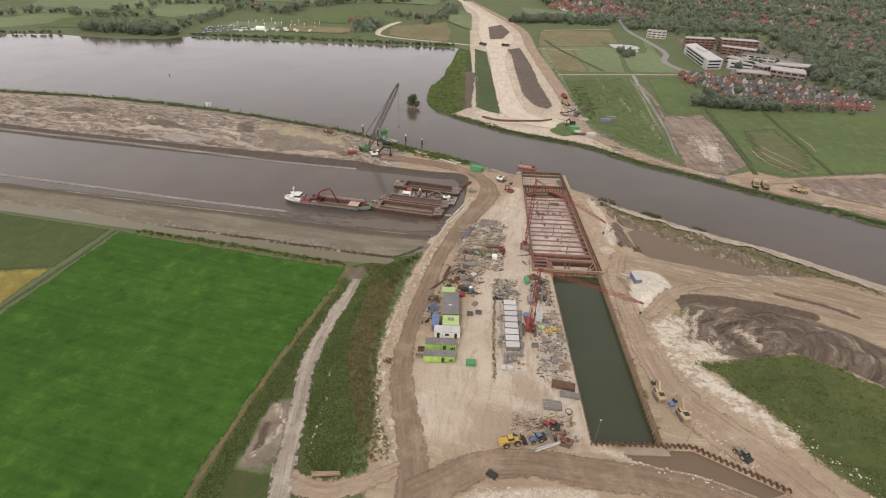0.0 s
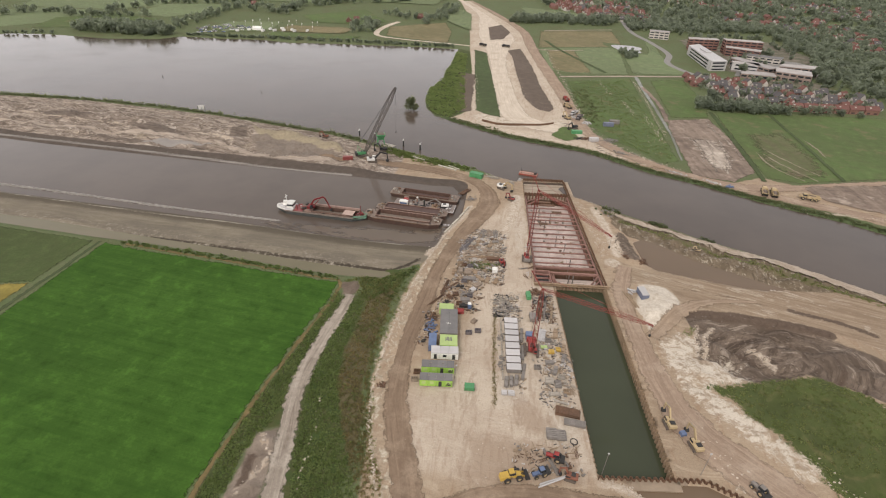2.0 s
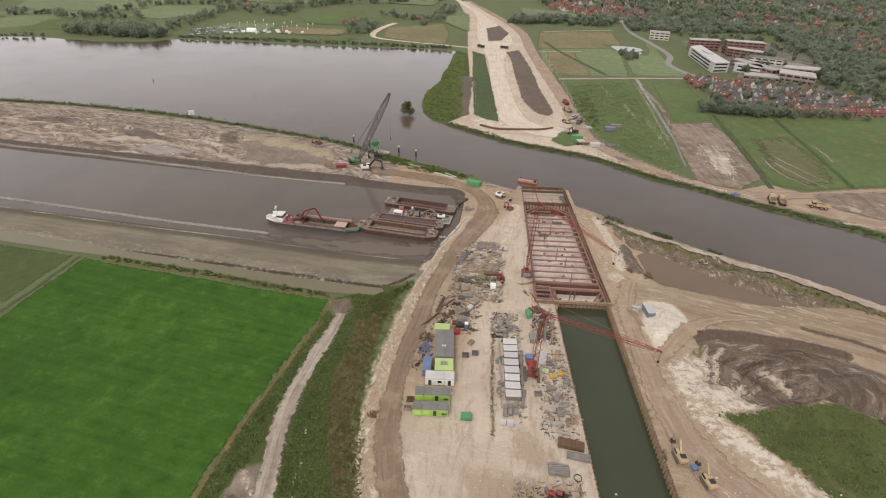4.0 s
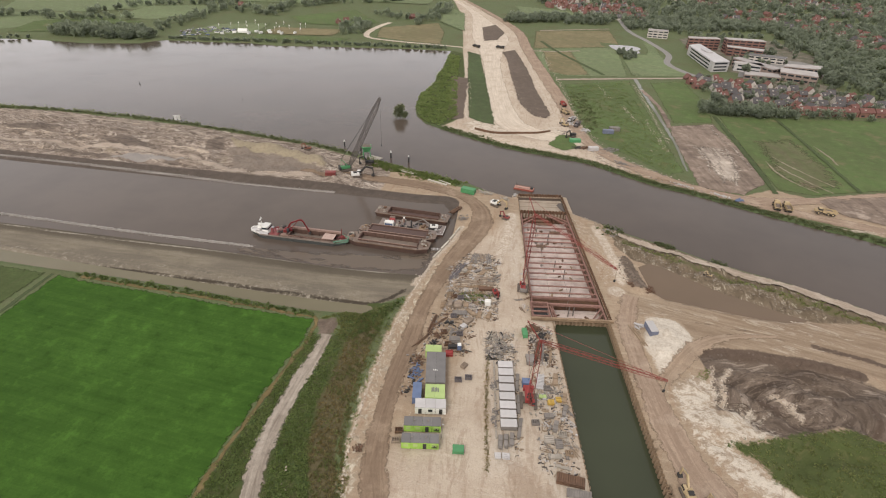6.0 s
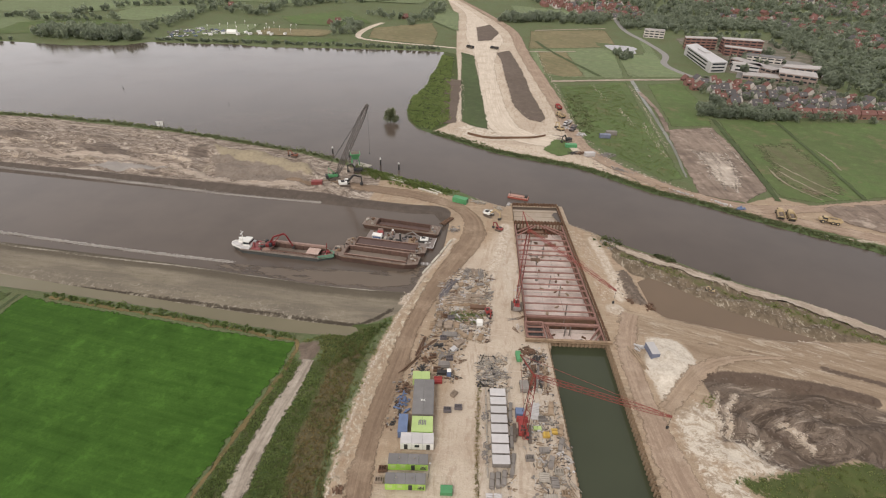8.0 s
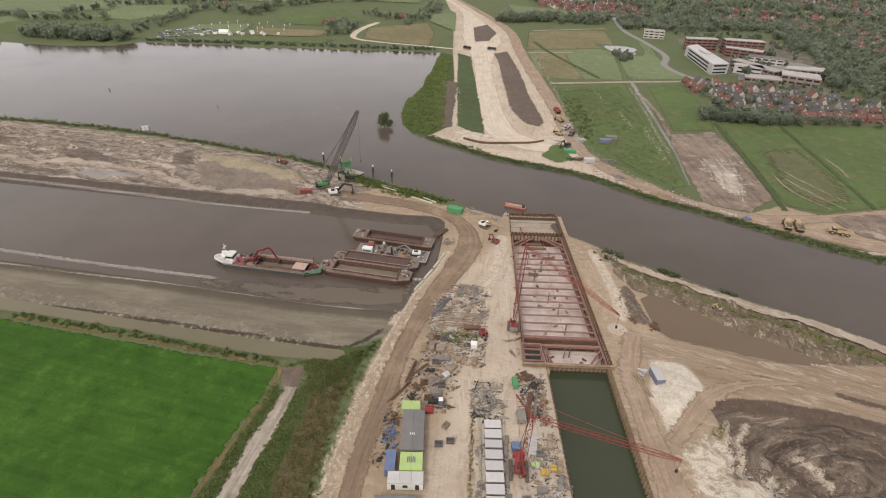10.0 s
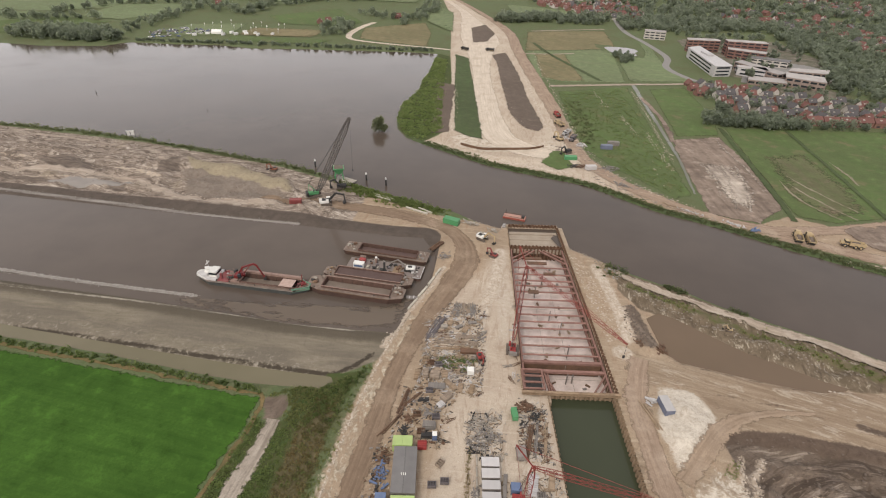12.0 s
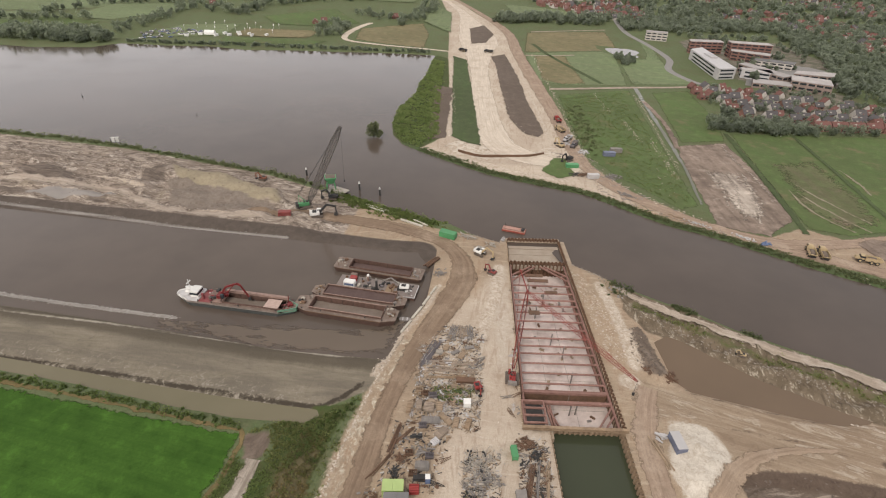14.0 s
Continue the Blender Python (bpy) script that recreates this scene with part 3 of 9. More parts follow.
def lattice(bm, p, q, width, bays, chord=0.14, brace=0.08, foot=0.5, tip=0.4):
    """A lattice boom: four chords and zigzag bracing, drawn in at both ends."""
    p, q = Vector(p), Vector(q)
    d = (q - p).normalized()
    u = d.cross(Vector((0, 0, 1)))
    u = (u if u.length > 1e-3 else Vector((1, 0, 0))).normalized()
    v = u.cross(d)
    rings = []
    for i in range(bays + 1):
        t = i / bays
        w = width * (foot + (1 - foot) * min(1, t * 8)) if t < 0.5 else width * (tip + (1 - tip) * min(1, (1 - t) * 6))
        c = p + (q - p) * t
        rings.append([c + (u * a + v * b) * w / 2 for a, b in ((-1, -1), (1, -1), (1, 1), (-1, 1))])
    for i in range(bays):
        for k in range(4):
            beam(bm, rings[i][k], rings[i + 1][k], chord, chord)
            beam(bm, rings[i][k], rings[i + 1][(k + (1 if i % 2 else 3)) % 4], brace, brace)
    for k in range(4):
        beam(bm, rings[0][k], rings[0][(k + 1) % 4], chord, chord), beam(bm, rings[-1][k], rings[-1][(k + 1) % 4], chord, chord)
    return bm


def thing(name, x, y, rz, label, category, group="", z=None):
    ob = new(name)
    if z is None:
        z = ground_z(x, y) + 0.14
    ob.matrix_basis = pose(x, y, z, 0, 0, rz)
    return tagged(ob, label, category, group)


def bm_box(*a, **k):
    return box(bmesh.new(), *a, **k)

# ---- the plan, in metres ----
LAKE = [(-1400, 470), (-700, 505), (-571, 528), (-550, 543), (-513, 549), (-449, 547), (-398, 561), (-384, 584), (-337, 587), (-293, 595),
        (-256, 590), (-206, 601), (-155, 608), (-103, 616), (-69, 617), (-69, 580), (-67, 542), (-69, 516), (-67, 487), (-70, 459),
        (-73, 445), (-71, 415), (-66, 393), (-58, 380), (-45, 370), (-22, 356), (-1, 344), (22, 337), (44, 331), (54, 326),
        (70, 314), (85, 304), (100, 298), (117, 289), (135, 279), (152, 271), (169, 264), (189, 252), (320, 190), (700, 20)]
RIVER_SOUTH = [(690, -60), (300, 130), (160, 198), (148, 203), (137, 210), (121, 219), (106, 225), (90, 232), (79, 239), (64, 246), (53, 252),
               (45, 258), (36, 263), (32, 272), (31, 279), (9, 275.5), (8, 275), (3, 276), (-5, 279), (-17, 287), (-33, 292), (-52, 297),
               (-72, 306), (-91, 316), (-116, 325), (-136, 328), (-159, 333), (-206, 342), (-254, 348), (-310, 350), (-359, 351), (-389, 345),
               (-560, 330), (-1400, 250)]
LAKE = LAKE + RIVER_SOUTH
CANAL = [(-1200, 318), (-318, 269), (-273, 266), (-164, 263), (-95, 262), (-61, 261), (-42, 260), (-28, 261), (-21, 250), (-20, 240), (-21, 226),
         (-25, 214), (-28, 199), (-63, 198), (-93, 200), (-131, 202.5), (-192, 204.5), (-257, 206.5), (-1200, 225)]
DITCH = [(-1200, 200), (-238, 187), (-208, 186.5), (-148, 182), (-85, 178), (-62, 177), (-43, 177), (-41.5, 174.7), (-44, 172), (-65, 171),
         (-82, 172), (-117, 175.5), (-145, 177.2), (-172, 177.6), (-201, 179), (-232, 180.5), (-1200, 194)]
POND = [(59.5, 221), (65, 225), (72, 221), (80, 215), (90, 208), (99, 204), (109, 199), (118, 196), (106, 193.6), (93, 195), (77, 198), (66, 200), (62, 204)]
SOUTH_POOL = [(40, 97.4), (59, 100.2), (67, 96.6), (80, 91), (73, 88.6), (66, 91), (58, 93), (48, 93.5), (41, 94.6)]
FAR_POND = [(109, 703), (121, 709), (134, 708), (143, 702), (146, 690), (140, 680), (141, 668), (134, 660), (126, 662), (119, 668), (113, 682)]
PIT_L0, PIT_R0, PIT_L1, PIT_R1 = (15.4, 179.2), (43.0, 182.0), (8.9, 276.0), (30.8, 278.6)
TRENCH = [(22.4, 179.9), (43.0, 182.0), (51.0, 100.2), (31.2, 97.6)]
HOLE = [PIT_L0, (22.4, 179.9), (31.2, 97.6), (51.0, 100.2), PIT_R0, PIT_R1, PIT_L1]


def pit(u, v, z=0.0):
    """A place in the building pit: u across from its west wall, v along from its near end."""
    ax, ay = PIT_L0[0] * (1 - u) + PIT_R0[0] * u, PIT_L0[1] * (1 - u) + PIT_R0[1] * u
    bx, by = PIT_L1[0] * (1 - u) + PIT_R1[0] * u, PIT_L1[1] * (1 - u) + PIT_R1[1] * u
    return (ax * (1 - v) + bx * v, ay * (1 - v) + by * v, z)


SITE = [(-20, -80), (-24, 60), (-31, 104), (-34, 118), (-35, 135), (-34, 162), (-31, 183), (-30, 204), (-26, 214), (-30, 232), (-30, 254), (-45, 254), (-75, 254),
        (-75, 300), (-48, 290), (-16, 279), (8, 278), (34, 280), (38, 264), (62, 244), (100, 224), (160, 196), (300, 130), (300, -80)]
DIKE = [(-62, 252), (-62, 300), (-75, 304), (-118, 320), (-206, 337), (-310, 345), (-389, 340), (-560, 326), (-1400, 246), (-1400, 300), (-318, 258), (-164, 252)]
BERM = [(-1200, 240), (-257, 218), (-131, 214), (-63, 210), (-24, 210), (-30, 186), (-36, 181), (-45, 174), (-85, 175), (-148, 179), (-238, 184), (-1200, 197)]
NORTH_SITE = [(-118, 1040), (-88, 886), (-66, 712), (-55, 606), (-44, 520), (-33, 396), (-46, 370), (-22, 358), (0, 348), (22, 342), (42, 336), (62, 326),
              (84, 309), (104, 300), (135, 285), (170, 272), (230, 240), (330, 195), (340, 260), (226, 326), (193, 312), (164, 303), (147, 312), (128, 300), (106, 306),
              (74, 335), (56, 364), (45, 448), (27, 547), (11, 661), (-5, 780), (-50, 902), (-100, 1048)]
MUD = [(70, 171), (78, 174.5), (93, 175), (105, 172), (119, 168), (128, 162), (138, 154), (150, 148), (150, 128), (128, 134), (119, 140), (103, 147), (86, 139.5),
       (78, 141), (75, 147), (69, 147), (69.5, 153), (71, 161)]
LUSH = [(67.8, 134.6), (74.3, 131.5), (76.4, 125.2), (82.5, 121.5), (86, 116), (89.5, 111), (90, 106), (93.5, 100.5), (98.5, 95.5), (150, 70), (175, 70), (160, 120), (135, 132), (121, 136), (115, 142), (106, 146), (93, 144), (82, 139)]
WHITE_HEAP = [(56.2, 187), (63.3, 187.7), (66.7, 186.3), (70, 179.3), (69.5, 174.3), (65.5, 169.8), (60.6, 163.4), (55.8, 159.1), (54.7, 165), (52.8, 171)]
WHITE_SLOPE = [(57.8, 155.3), (65.5, 160.1), (69.7, 159.2), (72.2, 152.4), (75.2, 148.4), (82.6, 152), (84.5, 150.1), (80.3, 145), (84.8, 141), (78.1, 138.4), (71.7, 136.6),
               (69.5, 133), (76, 127), (82, 121), (87, 114), (89, 106), (84.5, 106.5), (79, 112.5), (73, 119), (66.5, 125.5), (61, 133), (58.4, 146.8)]
WHITE_BANK = [(-29.7, 383), (-23, 396.8), (-8.2, 384.8), (3.6, 378.7), (24.7, 380.5), (34.7, 391.3), (39.5, 375.4), (26.5, 375), (20.7, 371.3), (-8.1, 363), (-24, 369)]
PIT_LAND = [(51, 203), (58, 199), (66, 198.8), (79, 197.5), (98, 195), (118, 196.6), (135, 201), (155, 191), (200, 170), (200, 140), (140, 163), (120, 171), (106, 174), (90, 176), (72, 175), (71, 181),
            (67, 188), (58, 189), (51, 186)]
BROWN_MEADOW = [(165.8, 391.8), (192.6, 400.2), (194.2, 346.4), (186.8, 318.3), (167.9, 315), (158, 330), (160, 357)]
VERGE_GREEN = [(-51.5, 156), (-47, 156), (-47, 128), (-44, 115.8), (-37.7, 98.8), (-30.7, 86.4), (-26.9, 79), (-35, 76.5), (-43, 77.5), (-45.4, 84), (-48, 93), (-50.6, 104), (-52.6, 116), (-53, 128), (-52, 142)]
VERGE_BROWN = [(-46, 130), (-46, 156), (-44, 170), (-38, 168), (-36.4, 138.4), (-36, 122.5), (-32, 108.7), (-27.7, 94.4), (-22.7, 86.6), (-22.2, 83.8), (-27, 81.5), (-32.1, 89), (-39.4, 104.4), (-44.4, 115.7)]
STAINS = [[(-3, 105), (6, 106), (24, 105), (27, 98), (14, 92), (2, 90.5), (-6, 91), (-2, 97)], [(9, 120), (14, 119), (20, 112), (17, 107), (10, 110)], [(165, 300), (190, 306), (215, 300), (225, 285), (200, 275), (170, 287)]]
DUST = [[(15, 178), (22, 178), (31, 99), (24, 99), (19, 108), (16.5, 130), (14, 150)], [(2.5, 170), (10, 170), (12.5, 118), (4.5, 116), (2.6, 140)], [(7, 256), (12.5, 250), (13.5, 205), (8, 200), (5, 225)], [(-16, 214), (2, 216), (3, 176), (-18, 178)]]
PUDDLE = [(-222, 278), (-209.6, 283.7), (-187.9, 284.8), (-174.6, 280.9), (-186.1, 277.6), (-204.1, 275.8)]
DIKE_CLUMPS = [[(-203.2, 277.6), (-200.7, 282.5), (-186.6, 284), (-177.2, 276.5), (-182.7, 274.4), (-188, 278.4)], [(-175.4, 297), (-177.6, 311.4), (-175.4, 324), (-169, 320.4), (-168.8, 311.4), (-165, 301)],
               [(-315.5, 306), (-303.8, 313), (-283.4, 316), (-275.8, 308.4), (-293.1, 298)], [(-247.8, 302), (-236, 306), (-214.3, 302), (-208, 294), (-227.9, 289)], [(-262, 280), (-223.4, 281.8), (-217.8, 277), (-250, 276)]]
DIKE_PATH = [(-420, 296), (-296.4, 289.9), (-258, 288.7), (-221.9, 289.1), (-193.8, 289.6), (-176.4, 286.4), (-162.8, 279.4), (-149.1, 274.5), (-117.8, 274), (-92.6, 276)]
TOP_LINE = [(-400, 336), (-302, 338.5), (-257.4, 335.4), (-221, 330.6), (-193.6, 325.3), (-175, 322.2)]
RIPRAP = [(-420, 222.5), (-263, 213.9), (-213, 211.8), (-192, 210.5), (-152, 208.2), (-115, 207.3), (-103, 206.9)]
RIPRAP_DIKE = [(-420, 277), (-276, 269.2), (-248, 268.4), (-219, 267.2), (-192, 265.8), (-165, 264.6), (-138, 263), (-113, 262.4), (-85, 262.4)]
BERM_EDGE = [(-420, 214), (-240, 205.2), (-205, 203), (-172, 201.3), (-148, 200.8), (-124, 200.6), (-89, 199.5), (-60, 198.2), (-44, 197.8), (-33, 200)]
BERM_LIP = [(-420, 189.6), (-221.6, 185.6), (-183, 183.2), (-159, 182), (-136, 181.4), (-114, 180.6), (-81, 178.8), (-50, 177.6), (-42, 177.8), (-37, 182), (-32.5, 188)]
DITCH_EDGE = [(-420, 191.5), (-221.6, 187), (-183, 184.6), (-159, 183.4), (-136, 182.7), (-114, 182), (-81, 180), (-50, 178.4)]
SCRUB = [(-31, 60), (-33, 104), (-37, 118), (-38, 135), (-37, 162), (-34, 180), (-44, 178), (-46, 172), (-59, 168), (-58, 155), (-61, 138), (-64, 115), (-66, 95), (-67, 60)]
PENINSULA = [(-69, 617), (-55, 606), (-44, 520), (-34, 396), (-46, 371), (-58, 380), (-66, 393), (-71, 415), (-73, 445), (-70, 459), (-67, 487), (-69, 516), (-67, 542)]
BANK = [(52, 251), (64, 244), (79, 237), (90, 230), (106, 223), (121, 217), (148, 201), (155, 192), (135, 197), (119, 195), (108, 197.8), (98, 202.6), (90, 206.4), (80, 213), (71, 219), (64.5, 223.2), (58, 225), (52, 236)]
HAUL = [(-13, 20), (-13, 60), (-13.5, 74), (-17, 87), (-23.2, 105), (-26, 116), (-27, 136), (-25.2, 162), (-23.5, 184), (-18.2, 208), (-10.5, 232), (-7.5, 247),
        (-11, 261), (-22, 272), (-43, 279), (-68, 282), (-84, 283), (-110, 278)]
HAUL_W = [10, 10, 10, 7.5, 7.4, 6.4, 5.4, 6.2, 5.6, 7, 10, 10, 8, 7, 8, 7, 5, 2.5]
CROSS = [(-14, 74), (-5, 81), (4, 86.5), (16, 88.5), (31, 88), (46, 88.5), (60, 87), (75, 82), (100, 70)]
RIGHT_ROAD = [(53, 199), (50, 188), (48.6, 177), (51, 153), (54.5, 132), (60, 117), (69, 108), (80, 98.5), (88, 89), (110, 60)]
FARM_TRACK = [(-53.4, 159), (-53.6, 152), (-54.2, 145), (-55, 138), (-55.8, 121), (-54.8, 108.5), (-51, 91.6), (-48.3, 77.5), (-45, 62), (-40, 30)]
WINDROWS = [([(-24, 84), (-31.5, 104), (-33.6, 118), (-34, 135), (-32.8, 162), (-30, 183), (-26, 205)], 0.3),
            ([(88, 113), (96, 103), (106, 94)], 2.0), ([(104, 196.5), (113.7, 193.4), (118.3, 191.4)], 0.1),
            ([(73.6, 166), (70.6, 158.5), (69.1, 148.8)], 0.6), ([(79.6, 167), (74.1, 159.2), (72.8, 151)], 0.7), ([(88.5, 157), (92.6, 153.9), (94.6, 149.8)], 0.9),
            ([(-16, 240), (-19, 226), (-24, 214), (-27, 204), (-30, 192)], 1.0),
            ([(45, 250), (48, 236), (50, 222), (51, 208)], 2.2),
            ([(32, 96), (40, 95), (48, 92), (60, 91), (72, 86)], 1.2),
            ([(0, 76), (16, 80), (30, 82)], 1.6),
            ([(62, 116), (66, 104), (74, 98)], 2.2),
            ([(13, 252), (14.5, 225), (14, 205)], -0.4),
            ([(1, 212), (5, 235), (6, 255)], 2.4),
            ([(24.5, 176), (27.2, 150), (29, 130), (31, 106)], 1.0),
            ([(-58.4, 95), (-53, 89), (-57.5, 77)], 0.5),
            ([(-47.5, 112), (-45, 96), (-43, 80)], -0.6),
            ([(-52, 606), (-41, 505), (-30, 396)], 1.8),
            ([(13, 655), (17, 560), (26, 475), (33, 412)], 1.2),
            ([(-45, 373), (-22, 361), (0, 352), (22, 346), (40, 343)], 2.6),
            ([(150, 272), (175, 270), (200, 268)], 1.0),
            ([(222, 296), (226, 290), (230, 284)], 2.6), ([(-300, 284), (-240, 281), (-190, 285), (-160, 279), (-110, 275), (-80, 279)], 0.2), ([(-330, 322), (-260, 326), (-190, 318)], 0.0),
            ([(-380, 300), (-330, 306), (-280, 300), (-240, 304)], 0.8), ([(-200, 300), (-185, 296), (-170, 292)], 1.0)]
BANK_RIDGE = [(57, 239), (66, 233.5), (78, 226.5), (91, 219.5), (104, 213), (121, 205), (140, 196.5), (170, 181)]
VERGE_EDGE = [(-21.5, 84), (-27.5, 96), (-31.2, 108), (-32.8, 122), (-33.2, 138), (-32.2, 156), (-29.6, 174), (-26.5, 192), (-22.5, 206)]
RIVER_PATH = [(53, 247), (62, 240.5), (76, 233), (90, 226), (106, 219.5), (121, 213.5), (140, 203), (170, 186), (260, 145)]
MUD2 = [(51.5, 224.5), (55.5, 227.5), (58, 219), (59.5, 211.3), (61, 206), (57, 203.5), (53, 206), (50.8, 213.4)]
SPOIL_GREY = [(-59.3, 166), (-53.2, 168), (-51.1, 163.6), (-52.2, 159.5), (-56.7, 158.5)]
SPOIL_TRACK = [(-60, 95), (-55, 97.5), (-52.6, 93), (-52.2, 84), (-51, 79), (-52, 75), (-59.5, 74.5), (-60, 82)]
SPOIL = [(-164, 307), (-152, 301.4), (-139.2, 298), (-127, 295.4), (-111.1, 289.4), (-97.7, 285.1), (-107.7, 280.6), (-119.2, 278), (-132, 277.7), (-148.4, 279), (-152, 290.2), (-160, 297)]
YELLOW = [(-169.9, 318), (-152.1, 315), (-132.9, 310), (-113.3, 303), (-102.8, 297), (-97, 287), (-110.5, 289), (-125.9, 294), (-138.5, 297.5), (-151.2, 301), (-160.5, 307.3)]
PALE_YARD = [(-20, 92), (-20.5, 128), (-10, 130), (-8, 150), (-6, 175), (-14, 206), (-6, 230), (8, 255), (12, 215), (13, 180), (22, 178), (30, 110), (30, 98), (0, 92)]
# the 2.0 wide line is the painted shade of the mud pit's steep rim
DARK_LINES = [([(1.0, 152), (2.0, 134), (3.6, 116)], 0.05), ([(-46.4, 150), (-46, 125), (-45.6, 120.6), (-40.2, 107), (-34.7, 95.3), (-30.5, 87.8), (-27.5, 80.2)], 0.1), ([(70.6, 171.2), (78.2, 173.2), (90.1, 174), (96.6, 173.2), (106.5, 172.4), (112, 171.4), (120, 169.4)], 2.0), ([(71.5, 187.8), (78, 187), (86.5, 186.1), (92.4, 185.6)], 0.2), ([(99.9, 183), (106.1, 182.2)], 0.0),
              ([(111, 181.2), (119.3, 179), (126.4, 177.2), (130.8, 174.9), (136, 171.4)], 1.1), ([(104.3, 164.8), (106.7, 160.3), (104.4, 153.8)], 0.7), ([(115, 155.7), (116.1, 150.8), (113.7, 146.9)], 1.0), ([(84, 156), (88, 151), (91, 146)], 1.4),
              ([(-58, 88), (-57, 80)], 1.2), ([(-196, 314), (-180, 308)], 0.4),
              ([(60, 227), (77, 221), (92, 212.5), (106, 206), (121, 199.5)], 1.4), ([(60.6, 207), (62.4, 203.4), (66, 199.4), (77, 197.4), (93, 194.4), (106, 193)], 0.25)]
WATERS = [(LAKE, -0.6), (CANAL, -0.6), (DITCH, -0.6), (POND, -0.6), (SOUTH_POOL, -0.6), (FAR_POND, -0.6)]
MOUNDS = [(-56.5, 93.2, 2.6, 1.6, 1.8), (-54.6, 87.6, 2.2, 1.5, 1.6), (-57, 83.5, 2.2, 1.3, 1.2), (-55, 79.6, 2.8, 1.4, 1.9), (-57.6, 76.4, 2.4, 1.5, 1.7), (-53, 75.8, 2.0, 1.4, 1.2), (62, 176, 6, 9, 2.2), (61, 168, 5, 5, 1.2), (-172, 310, 6, 10, 2.2), (-228, 297, 16, 6, 3.0), (-295, 307, 17, 7, 3.4), (-192, 279, 9, 3, 1.6), (-240, 279, 14, 2.5, 1.6),
          (-198, 308, 12, 4, 2.2), (-255, 316, 16, 5, 2.2), (-330, 318, 16, 6, 2.6), (53.9, 222, 2.4, 3.6, 2.8), (54.7, 215.5, 2.4, 3.2, 3.2), (55.8, 209.1, 2.6, 3.2, 2.8), (57.4, 204.4, 2.2, 2.2, 1.6), (48, 201, 3, 3.4, 0.5), (76, 160, 5, 4, 1.4), (100, 157, 12, 5, 1.8), (118, 155, 9, 6, 1.8),
          (85, 160, 6, 4, -2.4), (93, 149, 6, 4, -2.6), (108, 164, 13, 4, -1.8), (85, 170, 12, 3, -1.6), (110, 130, 14, 12, 1.2), (78, 128, 4, 5, 1.0), (66, 141, 5, 5, 1.0),
          (-44, 158, 4, 6, 0.8), (90, 224, 8, 2.5, 1.0), (75, 230, 8, 2.5, 1.0), (110, 213, 12, 3, 1.2), (2, 160, 5, 4, 0.5), (28, 386, 14, 8, 0.8), (0, 356, 24, 3, 1.6)]


def sdfs(x, y):
    canal_gap = -area(x, y, CANAL)
    return {"sand": np.maximum(area(x, y, SITE), area(x, y, NORTH_SITE)), "dike": area(x, y, DIKE), "land": area(x, y, PIT_LAND), "rip": np.maximum(1.1 - line_distance(x, y, RIPRAP), 0.7 - line_distance(x, y, RIPRAP_DIKE)), "path": np.maximum(2.0 - line_distance(x, y, DIKE_PATH), 1.0 - line_distance(x, y, TOP_LINE)),
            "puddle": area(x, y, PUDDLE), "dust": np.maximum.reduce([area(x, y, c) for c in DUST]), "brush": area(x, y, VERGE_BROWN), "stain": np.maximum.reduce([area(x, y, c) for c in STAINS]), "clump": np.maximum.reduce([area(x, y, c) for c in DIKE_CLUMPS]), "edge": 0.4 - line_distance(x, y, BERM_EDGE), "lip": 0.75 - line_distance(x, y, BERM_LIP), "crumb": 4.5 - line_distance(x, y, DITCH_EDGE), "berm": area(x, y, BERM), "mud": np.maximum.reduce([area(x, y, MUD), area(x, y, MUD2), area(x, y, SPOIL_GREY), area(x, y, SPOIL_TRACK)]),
            "white": np.maximum.reduce([w - line_distance(x, y, p) for p, w in WINDROWS] + [3.4 - np.hypot(x - 48, y - 201)]), "heap": area(x, y, WHITE_HEAP), "slope": np.maximum(area(x, y, WHITE_SLOPE), area(x, y, WHITE_BANK)), "pale": np.maximum(area(x, y, PALE_YARD), np.minimum(area(x, y, NORTH_SITE), 70 - x)),
            "shore": np.where((y > 225) & (x < -20), 8.0 - canal_gap, -10 - 0 * x), "dark": np.maximum.reduce([w - line_distance(x, y, p) for p, w in DARK_LINES]),
            "scrub": np.minimum(np.maximum(area(x, y, SCRUB), area(x, y, PENINSULA)), -1.2 - np.maximum(area(x, y, SPOIL_TRACK), area(x, y, SPOIL_GREY))), "bank": area(x, y, BANK), "ridge": 1.6 - line_distance(x, y, BANK_RIDGE), "rubble": np.minimum(2.7 - line_distance(x, y, VERGE_EDGE), area(x, y, SITE) + 5), "wet": np.where(x < -20, 5.0 - np.abs(canal_gap - 2.5) * 1.6, -10),  "spoil": area(x, y, SPOIL), "yellow": area(x, y, YELLOW), "lush": area(x, y, LUSH), "ring": np.clip(np.hypot((x - 99) * 0.8, (y - 151) * 1.3), 0, 60), "turn": np.arctan2(y - 151, x - 99)}


